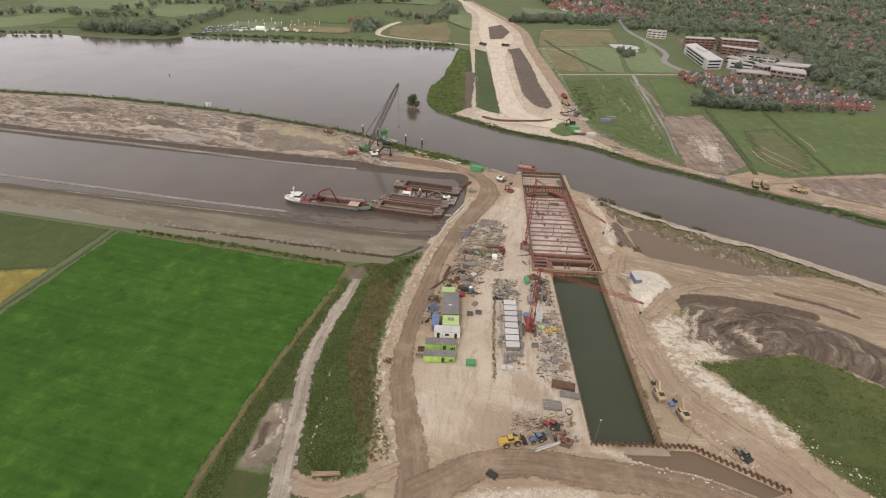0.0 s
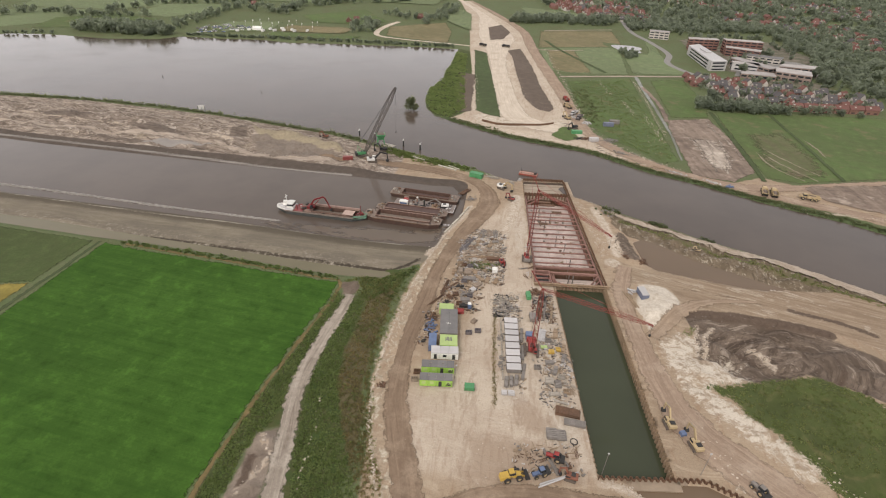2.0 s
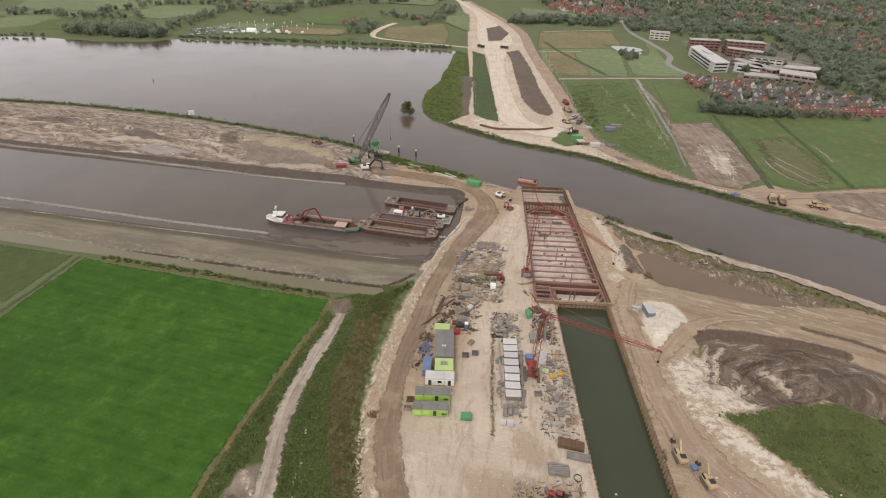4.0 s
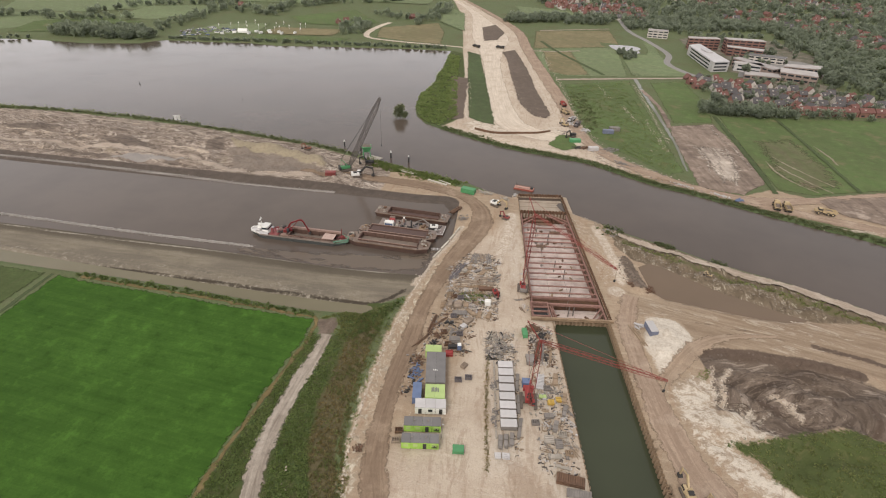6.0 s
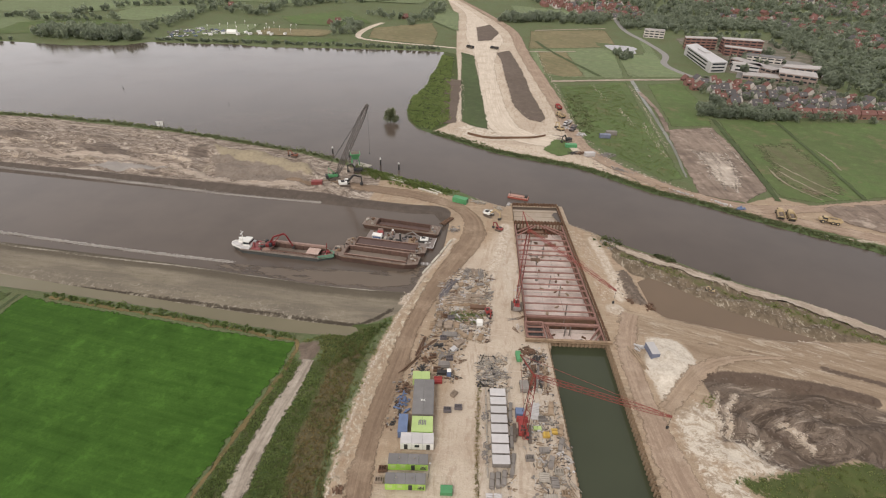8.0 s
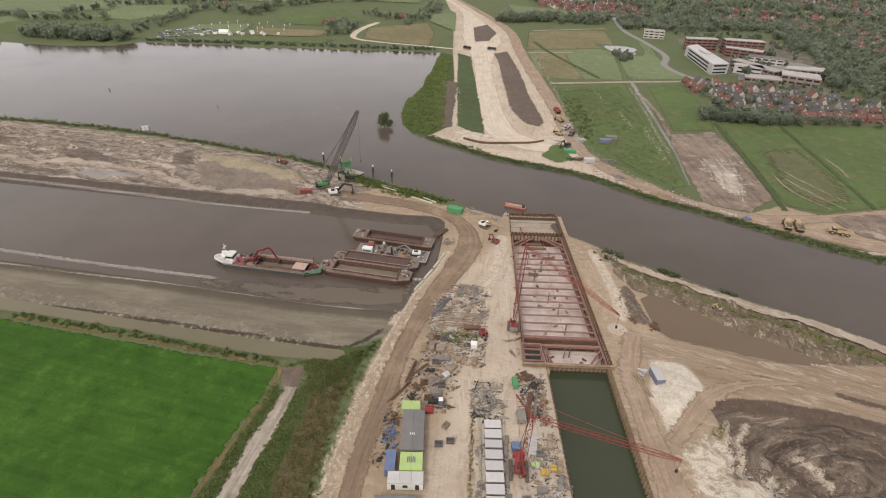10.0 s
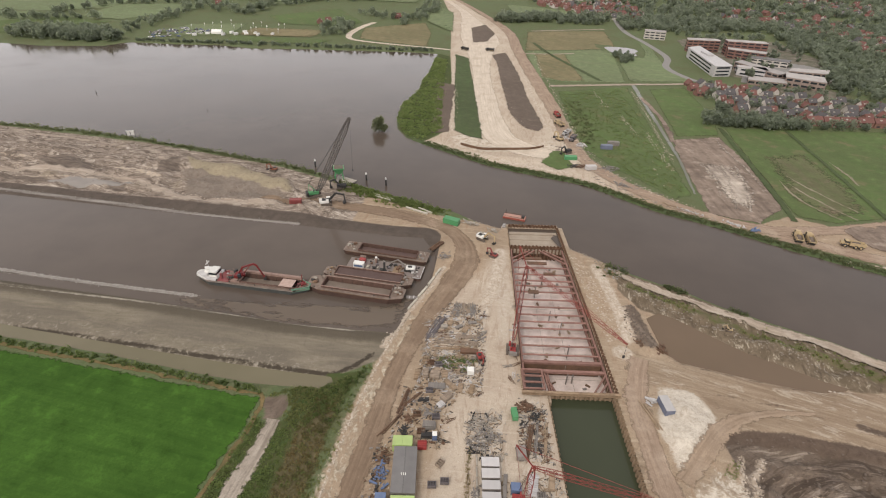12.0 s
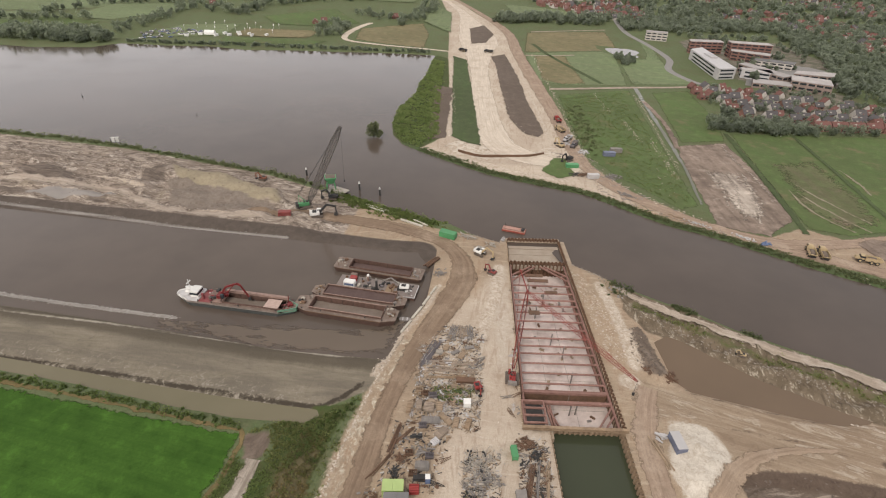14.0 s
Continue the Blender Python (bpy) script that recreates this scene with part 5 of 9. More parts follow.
# land beyond the lake
far_lift = 0.14
ribbon("road", [(-172, 770), (-179, 738), (-182, 690), (-172, 660), (-136, 648), (-80, 640), (-58, 636)], [7, 8, 8, 6, 5, 5, 4], M_PALEROAD, 0.26, 6, 3, 0.4, "white curving road beyond the lake")
patch("field", [(-176, 730), (-166, 668), (-138, 656), (-84, 645), (-90, 720), (-108, 790)], M_STRAW, 0.14, 16, 8, 0.6, label="ochre stubble field beyond the lake")
for shape, m_far, text in (
        ([(-750, 560), (-598, 560), (-560, 625), (-592, 714), (-680, 690)], M_MEADOW2, "pale green pasture beyond the lake"),
        ([(-700, 705), (-592, 720), (-535, 770), (-560, 860), (-760, 800)], M_MEADOW2, "pale green pasture between hedges"),
        ([(-565, 572), (-515, 592), (-524, 628), (-468, 676), (-540, 690), (-590, 640)], M_MEADOW, "green pasture behind the lakeside wood"),
        ([(-530, 700), (-470, 690), (-425, 795), (-455, 840), (-545, 800)], M_MEADOW2, "pale green pasture between hedges"),
        ([(-378, 690), (-317, 716), (-306, 645), (-352, 622), (-390, 640)], M_MEADOW2, "light green camping field"),
        ([(-316, 773), (-247, 862), (-185, 761), (-216, 728), (-279, 724)], M_MEADOW, "bright green field among trees"),
        ([(-300, 612), (-200, 622), (-190, 648), (-300, 640)], M_MEADOW, "green lakeside lawn"),
        ([(-300, 645), (-215, 655), (-215, 700), (-300, 690)], M_STRAW, "sandy riding ground with white fences"),
        ([(-540, 880), (-350, 900), (-300, 1000), (-560, 1010)], M_MEADOW2, "pale green far pasture"),
        ([(-900, 840), (-580, 880), (-600, 1050), (-950, 1000)], M_MEADOW, "green far pasture"),
        ([(-600, 1080), (-300, 1050), (-280, 1250), (-650, 1300)], M_MEADOW2, "pale green far pasture"),
        ([(-260, 960), (-150, 960), (-150, 1100), (-270, 1120)], M_MEADOW2, "pale green far pasture"),
        ([(-110, 800), (-66, 730), (-80, 880), (-118, 960)], M_MEADOW2, "pasture beside the sand road"),
        ([(10, 880), (110, 890), (100, 960), (-10, 1000)], M_MEADOW2, "pasture before the far town")):
    far_lift += 0.06
    patch("field", shape, m_far, far_lift, 30, 12, 0.8, label=text, group="far fields")


# ---- plants ----
def leaf_cloud(clumps, size, rng):
    """Verts and faces of many small leaf faces on uneven crowns; clumps: (x, y, z, rx, ry, rz, count)."""
    vs, fs, base = [], [], 0
    for x, y, z, rx, ry, rz, n in clumps:
        d = rng.normal(size=(n, 3))
        d /= np.linalg.norm(d, axis=1)[:, None]
        lump = 0.72 + 0.28 * np.sin(d[:, 0] * 5 + x) * np.sin(d[:, 1] * 4 + y) + 0.16 * rng.normal(size=n)
        c = np.array([x, y, z]) + d * np.array([rx, ry, rz]) * lump[:, None]
        a = rng.normal(size=(n, 3)) * 0.75
        nrm = d + a
        nrm /= np.linalg.norm(nrm, axis=1)[:, None]
        u = np.cross(nrm, rng.normal(size=(n, 3)))
        u /= np.linalg.norm(u, axis=1)[:, None] + 1e-9
        w = np.cross(nrm, u)
        s = size * (0.6 + 0.8 * rng.random(n))[:, None]
        q = np.stack([c - u * s - w * s * 0.6, c + u * s * 0.9 - w * s * 0.7, c + u * s * 0.7 + w * s * 0.8, c - u * s * 0.8 + w * s * 0.6], 1).reshape(-1, 3)
        vs.append(q)
        fs.append(np.arange(base, base + 4 * n).reshape(-1, 4))
        base += 4 * n
    return np.concatenate(vs).tolist(), np.concatenate(fs).tolist()


def foliage(name, clumps, size, mat, label, category, seed=1, kind="stuff", parent=None):
    ob = mesh_object(name, *leaf_cloud(clumps, size, np.random.default_rng(seed)), mat, parent)
    return tagged(ob, label, category, kind=kind) if not parent else ob


def along(pts, spacing, spread, rng):
    for i in range(len(pts) - 1):
        a, b = pts[i], pts[i + 1]
        n = max(1, int(math.dist(a, b) / spacing))
        for k in range(n):
            t = (k + rng.random()) / n
            yield a[0] + (b[0] - a[0]) * t + rng.normal() * spread, a[1] + (b[1] - a[1]) * t + rng.normal() * spread


def over(pts, spacing, rng):
    xs, ys = [p[0] for p in pts], [p[1] for p in pts]
    n = int((max(xs) - min(xs)) * (max(ys) - min(ys)) / spacing ** 2)
    px, py = rng.uniform(min(xs), max(xs), n), rng.uniform(min(ys), max(ys), n)
    ok = inside(px, py, pts)
    return list(zip(px[ok], py[ok]))


def bushes(name, places, r, h, count, size, mat, label, seed, category="bushes"):
    rng = np.random.default_rng(seed)
    places = np.array(list(places))
    z = height(places[:, 0], places[:, 1])
    keep = (z > -0.75) & (np.maximum(area(places[:, 0], places[:, 1], SPOIL_TRACK), area(places[:, 0], places[:, 1], SPOIL_GREY)) < -0.3)
    cl = []
    for (x, y), gz in zip(places[keep], z[keep]):
        k = float(np.clip(rng.lognormal(-0.15, 0.45), 0.3, 2.0))
        cl.append((x, y, gz + h * k * 0.35, r * k, r * k * rng.uniform(0.7, 1.3), h * k * 0.6, count))
    return foliage(name, cl, size, mat, label, category, seed)


R = np.random.default_rng(11)
bushes("dike_bushes", list(along([(-74, 303.5), (-91, 313), (-116, 322), (-136, 325.5), (-159, 330.5), (-206, 339.5), (-254, 345.5), (-310, 347.5), (-389, 342.5), (-560, 328)], 0.9, 1.0, R)), 1.5, 1.7, 34, 0.3, M_DIKEBUSH,
       "low dark green bushes along the lakeside edge of the dike", 2)
bushes("dike_bushes", list(along([(-76, 300), (-66, 302), (-52, 293), (-34, 288), (-22, 284)], 0.3, 2.0, R)) + list(along([(-70, 300), (-50, 293.5), (-30, 287)], 0.2, 2.4, R)) + list(along([(-73, 304), (-52, 297), (-34, 290)], 0.35, 1.4, R)), 1.2, 1.1, 22, 0.3, M_REED,
       "dense green weeds on the spit between canal and river", 3)
bushes("bank_reeds", list(along([(-45, 371), (-22, 357.5), (-1, 345.5), (22, 338.5), (44, 332), (54, 327.5), (70, 316), (85, 305.5), (100, 299.5), (117, 290.5), (135, 280.5), (152, 272.5), (169, 265.5), (189, 254), (320, 191)], 0.5, 0.7, R)),
       1.1, 0.9, 22, 0.3, M_BANKREED, "continuous green reeds along the far river bank", 4)
bushes("bank_reeds", list(along([(-44, 373), (-21, 359.8), (0, 347.8), (23, 340.8), (45, 334.2), (55.2, 329.6), (71.2, 318), (86, 307.4), (101, 301.5), (118, 292.6), (136, 282.6), (153, 274.6), (170, 267.6), (190, 256), (321, 193)], 0.7, 0.6, R)),
       0.9, 0.6, 16, 0.26, M_BANKREED, "low green weeds above the reeds of the far river bank", 41)
bushes("peninsula_scrub", over([(-68, 600), (-57, 590), (-46, 470), (-38, 395), (-47, 373), (-58, 382), (-65, 395), (-70, 416), (-72, 445), (-69, 460), (-66, 487), (-68, 516), (-66, 542)], 2.0, R), 1.6, 1.2, 22, 0.38, M_VERGEG,
       "rough green scrub on the lake shore", 5)
M_BRUSH = leaves("brown_brush", (0.150, 0.124, 0.066), (0.190, 0.152, 0.086), (0.112, 0.108, 0.052))
bushes("verge_scrub", over(VERGE_BROWN, 0.85, R), 0.75, 0.32, 14, 0.15, M_BRUSH, "tangled brown and olive weeds beside the haul road", 6)
bushes("verge_scrub", over(VERGE_BROWN, 1.7, R), 0.7, 0.5, 16, 0.16, M_VERGE, "olive weeds among the brown brush", 60)
bushes("verge_scrub", over(VERGE_GREEN, 0.62, R), 0.7, 0.45, 14, 0.15, M_VERGEG, "dense green weeds beside the farm track", 7)
bushes("verge_scrub", over([(-59, 160), (-56, 158), (-58, 135), (-58.5, 115), (-57.5, 98), (-60, 92), (-61, 60), (-66, 60), (-66, 95), (-64, 115), (-61, 138)], 0.62, R), 0.7, 0.35, 13, 0.17, M_VERGEG, "weeds between farm track and crop field", 8)
bushes("verge_scrub", list(along([(-50, 173), (-44, 170.5), (-38, 171), (-35, 178)], 0.35, 2.0, R)) + list(along([(-44, 162), (-37, 168)], 0.4, 2.4, R)), 0.9, 0.8, 26, 0.22, M_LEAF, "green bushes at the end of the ditch", 9)
bushes("verge_scrub", over([(-58, 167), (-50, 172), (-42, 174), (-36, 178), (-37, 166), (-46, 156), (-52, 160)], 0.7, R), 0.75, 0.5, 14, 0.17, M_VERGE, "rough weeds round the ditch end", 19)
bushes("verge_scrub", over([(-34, 184), (-30.5, 182), (-33, 160), (-34, 138), (-33, 118), (-30, 104), (-25, 90), (-29, 90), (-36, 112), (-38, 136), (-38, 160)], 1.5, R), 0.6, 0.45, 14, 0.15, M_VERGE, "weeds growing through the rubble beside the haul road", 61)
bushes("ditch_reeds", list(along([(-158, 175.2), (-145, 174.6), (-117, 173), (-82, 169.6), (-62, 168.4)], 0.6, 0.7, R)), 0.8, 0.8, 22, 0.26, M_LEAF, "row of dark green weeds along the ditch", 10)
bushes("bank_scrub", list(along(BANK_RIDGE[:3], 0.5, 0.9, R)) + list(along(BANK_RIDGE[3:], 0.6, 0.8, R)) + list(along([(70, 234), (104, 217), (140, 201)], 1.6, 1.4, R)), 0.7, 0.35, 14, 0.18, M_VERGE, "patchy olive grass below the river path", 12)
bushes("bank_scrub", list(along([(50, 252), (56, 247), (48, 246)], 0.7, 1.6, R)) + list(along([(70.5, 241), (74, 239.8), (78, 238)], 0.35, 0.7, R)) + list(along([(91.5, 230.8), (94, 229.6), (97, 228.4)], 0.6, 0.5, R)), 1.1, 1.2, 34, 0.26, M_BANKREED, "dark bushes at the river bank", 13)
bushes("mound_grass", over(LUSH, 1.25, R), 0.8, 0.3, 10, 0.15, M_VERGE, "grass tufts on the green mound", 14)
bushes("mound_grass", over([(66.3, 158.5), (69.2, 164), (72.8, 165.2), (69.8, 158.6)], 0.6, R), 0.5, 0.15, 10, 0.13, M_VERGE, "small patch of weeds between white sand and mud", 42)
bushes("plot_weeds", over([(48, 500), (100, 524), (102, 330), (94, 324), (70, 356), (52, 440)], 2.6, R), 1.2, 0.35, 10, 0.25, M_PLOT, "clumps of weeds in the strip beyond the river", 15)
bushes("plot_weeds", over([(47, 470), (60, 480), (66, 420), (60, 380), (52, 400)], 3.0, R), 1.6, 1.0, 20, 0.36, M_DIKEBUSH, "dark scrub beside the haul road", 16)
bushes("yard_weeds", list(along([(0.9, 158), (1.4, 148), (2.0, 134), (3.6, 116)], 0.14, 0.34, R)), 0.42, 0.14, 10, 0.1, M_BRUSH, "thin strip of weeds beside the white concrete elements", 18)
bushes("yard_weeds", over([(-12, 188), (-11, 190.8), (0.5, 191), (1, 186.5), (-3, 184.5), (-8.7, 185)], 0.8, R), 0.6, 0.4, 16, 0.16, M_VERGE, "weeds growing among stored material", 17)


def tree(x, y, h, seed, leaf=M_HAZELEAF, count=900, label="leafy deciduous tree standing alone", size=0.42, group=""):
    z0 = ground_z(x, y)
    root = new("tree")
    root.location = (x, y, max(z0, -0.9) - 0.1)
    rng = np.random.default_rng(seed)
    bm = bmesh.new()
    tips = []
    for k in range(6):
        a = k * 1.05 + rng.random()
        tips.append(Vector((math.cos(a) * h * 0.22, math.sin(a) * h * 0.22, h * rng.uniform(0.5, 0.72))))
    tube(bm, Vector((0, 0, -0.4)), Vector((0, 0, h * 0.4)), h * 0.035, h * 0.024)
    for t in tips:
        tube(bm, Vector((0, 0, h * rng.uniform(0.2, 0.38))), t, h * 0.016, h * 0.006)
    part("trunk", bm, M_BARK, root)
    cl = [(0, 0, h * 0.62, h * 0.24, h * 0.24, h * 0.34, count // 3)]
    cl += [(t.x, t.y, t.z, h * 0.17, h * 0.17, h * 0.2, count // 9) for t in tips]
    foliage("crown", cl, size, leaf, "", "", seed, parent=root)
    return tagged(root, label, "tree", group)


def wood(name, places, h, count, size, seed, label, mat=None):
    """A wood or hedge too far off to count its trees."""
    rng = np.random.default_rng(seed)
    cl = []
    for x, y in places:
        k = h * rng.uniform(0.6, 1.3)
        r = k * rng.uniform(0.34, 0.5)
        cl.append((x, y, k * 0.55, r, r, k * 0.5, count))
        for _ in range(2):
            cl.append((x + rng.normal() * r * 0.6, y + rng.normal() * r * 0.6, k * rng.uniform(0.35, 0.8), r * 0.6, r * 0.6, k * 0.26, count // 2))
    return foliage(name, cl, size, mat or M_HAZELEAF, label, "woods", seed)


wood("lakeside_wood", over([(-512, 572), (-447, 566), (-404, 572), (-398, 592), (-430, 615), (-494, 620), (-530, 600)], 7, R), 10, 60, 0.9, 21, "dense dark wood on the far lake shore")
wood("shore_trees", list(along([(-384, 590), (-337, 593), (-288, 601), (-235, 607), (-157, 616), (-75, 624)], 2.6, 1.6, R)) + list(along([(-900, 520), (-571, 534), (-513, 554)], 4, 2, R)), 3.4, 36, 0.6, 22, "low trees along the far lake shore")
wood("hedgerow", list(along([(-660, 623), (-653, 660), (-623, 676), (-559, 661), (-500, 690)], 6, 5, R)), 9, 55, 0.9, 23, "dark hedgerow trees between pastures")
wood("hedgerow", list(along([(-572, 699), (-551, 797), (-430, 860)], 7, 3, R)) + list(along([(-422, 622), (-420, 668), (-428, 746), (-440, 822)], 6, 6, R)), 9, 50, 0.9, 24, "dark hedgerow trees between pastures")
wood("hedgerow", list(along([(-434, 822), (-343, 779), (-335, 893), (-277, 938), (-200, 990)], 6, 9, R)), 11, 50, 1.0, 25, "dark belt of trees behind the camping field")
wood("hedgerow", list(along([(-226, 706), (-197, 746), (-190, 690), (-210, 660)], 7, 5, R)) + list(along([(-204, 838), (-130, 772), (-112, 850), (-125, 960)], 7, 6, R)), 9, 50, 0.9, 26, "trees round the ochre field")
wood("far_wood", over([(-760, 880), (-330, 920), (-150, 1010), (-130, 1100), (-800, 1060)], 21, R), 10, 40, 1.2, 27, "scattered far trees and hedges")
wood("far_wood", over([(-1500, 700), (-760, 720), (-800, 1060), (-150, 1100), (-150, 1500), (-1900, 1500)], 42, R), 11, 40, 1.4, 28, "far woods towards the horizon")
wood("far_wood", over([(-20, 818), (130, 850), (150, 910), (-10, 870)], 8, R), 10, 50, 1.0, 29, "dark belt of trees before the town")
TR = np.random.default_rng(9)
TOWN_SPOTS = []
far_town = [(120, 880), (160, 930), (220, 830), (345, 870), (350, 740), (345, 660), (360, 560), (520, 560), (800, 760), (900, 1100), (560, 1300), (200, 1200), (60, 1020)]
dense_town = [(45, 1010), (70, 1120), (190, 1120), (200, 930), (160, 900)]
for x, y in over(dense_town, 7, TR) + over(far_town, 12, TR):
    if len(TOWN_SPOTS) < 400 and all(math.dist((x, y), q) > 13 for q in TOWN_SPOTS) and (y < 1130 and x < 200 or noise2(np.array([x / 90]), np.array([y / 90]), 4)[0] > -0.1):
        TOWN_SPOTS.append((x, y))


def between(places):
    """Places that keep clear of the houses, above all on their near side."""
    p, q = np.array(places), np.array(TOWN_SPOTS)
    gap = np.hypot((p[:, None, 0] - q[None, :, 0]), (p[:, None, 1] - q[None, :, 1] + 3)).min(1)
    return [tuple(v) for v in p[gap > 8.5]]


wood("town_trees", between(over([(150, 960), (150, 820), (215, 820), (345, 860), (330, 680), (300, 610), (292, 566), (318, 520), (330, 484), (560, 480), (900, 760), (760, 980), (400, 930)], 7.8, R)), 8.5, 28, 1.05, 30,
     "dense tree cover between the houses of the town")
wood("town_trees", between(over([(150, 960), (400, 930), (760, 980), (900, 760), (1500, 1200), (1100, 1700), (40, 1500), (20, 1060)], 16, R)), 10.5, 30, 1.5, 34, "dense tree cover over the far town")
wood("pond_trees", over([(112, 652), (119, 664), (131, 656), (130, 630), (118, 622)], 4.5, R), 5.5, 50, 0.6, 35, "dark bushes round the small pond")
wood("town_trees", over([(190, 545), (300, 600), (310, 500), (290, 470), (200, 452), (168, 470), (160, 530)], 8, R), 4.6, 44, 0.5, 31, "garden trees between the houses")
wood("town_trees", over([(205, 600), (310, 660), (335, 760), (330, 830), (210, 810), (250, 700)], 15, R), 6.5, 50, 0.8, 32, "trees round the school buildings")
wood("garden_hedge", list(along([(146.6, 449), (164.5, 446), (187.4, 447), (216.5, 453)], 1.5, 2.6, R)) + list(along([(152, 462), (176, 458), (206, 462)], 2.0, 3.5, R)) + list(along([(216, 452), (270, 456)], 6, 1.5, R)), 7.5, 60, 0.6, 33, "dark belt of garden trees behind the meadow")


# ---- the lone tree in the lake ----
islet = tree(-76.6, 385.5, 10.5, 41, M_DIKEBUSH, 500, "dark bushy willow standing alone in the lake", 0.4)
foliage("crown", [(-1.5, 0, 2.4, 4.0, 3.4, 2.6, 420), (2.4, 0.4, 2.2, 3.0, 3.0, 2.4, 340), (0.2, 0, 5.4, 2.4, 2.2, 2.6, 300), (3.9, 0.5, 3.2, 1.8, 1.8, 1.8, 160), (-2.8, 0, 4.6, 1.4, 1.4, 1.6, 110), (1.4, 0, 8.2, 1.3, 1.2, 1.8, 120)], 0.32, M_DIKEBUSH, "", "", 42, parent=islet)


# ---- sheet piling and the building pit ----
M_PACKED = plain("packed_sandy_earth", (0.36, 0.28, 0.205), 0.95, 0, 0.3, 0.3)
def pile_mesh(name, low, high, mat, period=1.5, depth=0.75, t=0.09):
    line = [(0, 0), (period * 0.22, 0), (period * 0.36, depth), (period * 0.72, depth), (period * 0.86, 0), (period, 0)]
    back = [(x + (0 if i in (0, 5) else (-t if i < 3 else t) * 0.4), y + t) for i, (x, y) in enumerate(line)]
    bm = prism(bmesh.new(), line + back[::-1], low, high)
    bmesh.ops.recalc_face_normals(bm, faces=bm.faces)
    me = bpy.data.meshes.new(name)
    bm.to_mesh(me)
    bm.free()
    me.materials.append(mat)
    return me


PILE = pile_mesh("sheet_pile", -7.0, 0.7, M_RUST)
PILE_LOW = pile_mesh("sheet_pile", -3.5, 0.35, M_PALERUST)
PILE_SOUTH = pile_mesh("sheet_pile", -2.5, 0.9, M_RUST)


def piling(name, a, b, mesh, label, lift=0.0, stop=0.0):
    """A sheet-pile wall from a to b; its bays stand out to the left of that line."""
    n = max(1, round(math.dist(a, b) / 1.5))
    rz = math.degrees(math.atan2(b[1] - a[1], b[0] - a[0]))
    root = new(name)
    root.matrix_basis = pose(a[0], a[1], 0, 0, 0, rz)
    tagged(root, label, "sheet piling", kind="structure")
    k = math.dist(a, b) / n / 1.5
    for i in range(n):
        ob = new("sheet_pile", mesh)
        ob.parent = root
        ob.matrix_basis = Matrix.Translation((i * 1.5 * k, 0, lift + 0.1 * math.sin(i * 2.1) ** 3)) @ Matrix.Diagonal((k, 1, 1, 1))
    return root


piling("wall_east", TRENCH[2], TRENCH[1], pile_mesh("sheet_pile", -7.0, 0.5, M_PALERUST, 1.5, 0.95, 0.14), "long rusty sheet-pile wall along the flooded trench")
piling("wall_trench_west", (22.3, 179.9), (31.0, 97.6), pile_mesh("sheet_pile", -4.0, 0.06, M_PALERUST, 1.5, 0.4), "low sheet-pile edge of the flooded trench, half buried in sand")
piling("wall_pit_east", PIT_R1, PIT_R0, PILE, "rusty sheet-pile wall on the river side of the pit")
piling("wall_pit_west", PIT_L0, PIT_L1, pile_mesh("sheet_pile", -7.0, 0.5, M_PALERUST, 1.5, 0.4), "muddy sheet-pile wall on the yard side of the pit", -0.4)
piling("wall_pit_near", (22.5, 179.6), (42.8, 181.7), PILE_LOW, "muddy scalloped sheet-pile wall above the flooded trench")
piling("wall_coffer_outer", (8.9, 276.2), (31.0, 278.8), PILE, "dark rusty cofferdam wall standing in the river", 0.6)
pc0, pc1 = pit(0.0, 0.825), pit(1.0, 0.825)
piling("wall_coffer_inner", pc0[:2], pc1[:2], PILE, "dark rusty inner cofferdam wall", 0.2)
piling("wall_south", (31.0, 96.8), (49.5, 99.4), PILE_SOUTH, "rusty sheet-pile wall closing the trench")
piling("wall_south", (49.5, 99.4), (58.7, 100.6), PILE_SOUTH, "rusty sheet-pile wall along the shallow pool")
piling("wall_south", (58.7, 100.6), (80.5, 91.0), PILE_SOUTH, "rusty sheet-pile wall along the shallow pool")

# packed earth behind the sheet piles
for i in range(len(HOLE)):
    a, b = Vector(HOLE[i]), Vector(HOLE[(i + 1) % len(HOLE)])
    d = (b - a).normalized()
    out = Vector((d.y, -d.x)) * (1 if area(np.array([((a + b) / 2 + Vector((d.y, -d.x))).x]), np.array([((a + b) / 2 + Vector((d.y, -d.x))).y]), HOLE)[0] < 0 else -1)
    bm = bmesh.new()
    beam(bm, (*(a - d + out * 1.55), -4.2), (*(b + d + out * 1.55), -4.2), 2.9, 8.0)
    tagged(part("earth_bank", bm, M_PACKED, None), "packed brown earth behind the sheet piling", "earth", kind="structure")
# slab and shelf
bm = bmesh.new()
prism(bm, [pit(-0.01, -0.005)[:2], pit(1.01, -0.005)[:2], pit(1.01, 0.83)[:2], pit(-0.01, 0.83)[:2]], -7.2, -6.2)
slab = tagged(part("pit_floor", bm, M_SLAB, None), "damp pinkish white concrete floor of the building pit", "floor", kind="structure")
for v in (0.12, 0.24, 0.36, 0.48, 0.6, 0.72):
    bm = bmesh.new()
    beam(bm, pit(0.03, v, -6.18), pit(0.97, v, -6.18), 0.16, 0.06)
    part("joint", bm, M_CONC, slab)
for u in (0.36, 0.64):
    bm = bmesh.new()
    beam(bm, pit(u, 0.02, -6.17), pit(u, 0.8, -6.17), 0.14, 0.06)
    part("joint", bm, M_CONC, slab)
bm = bmesh.new()
rngs = np.random.default_rng(77)
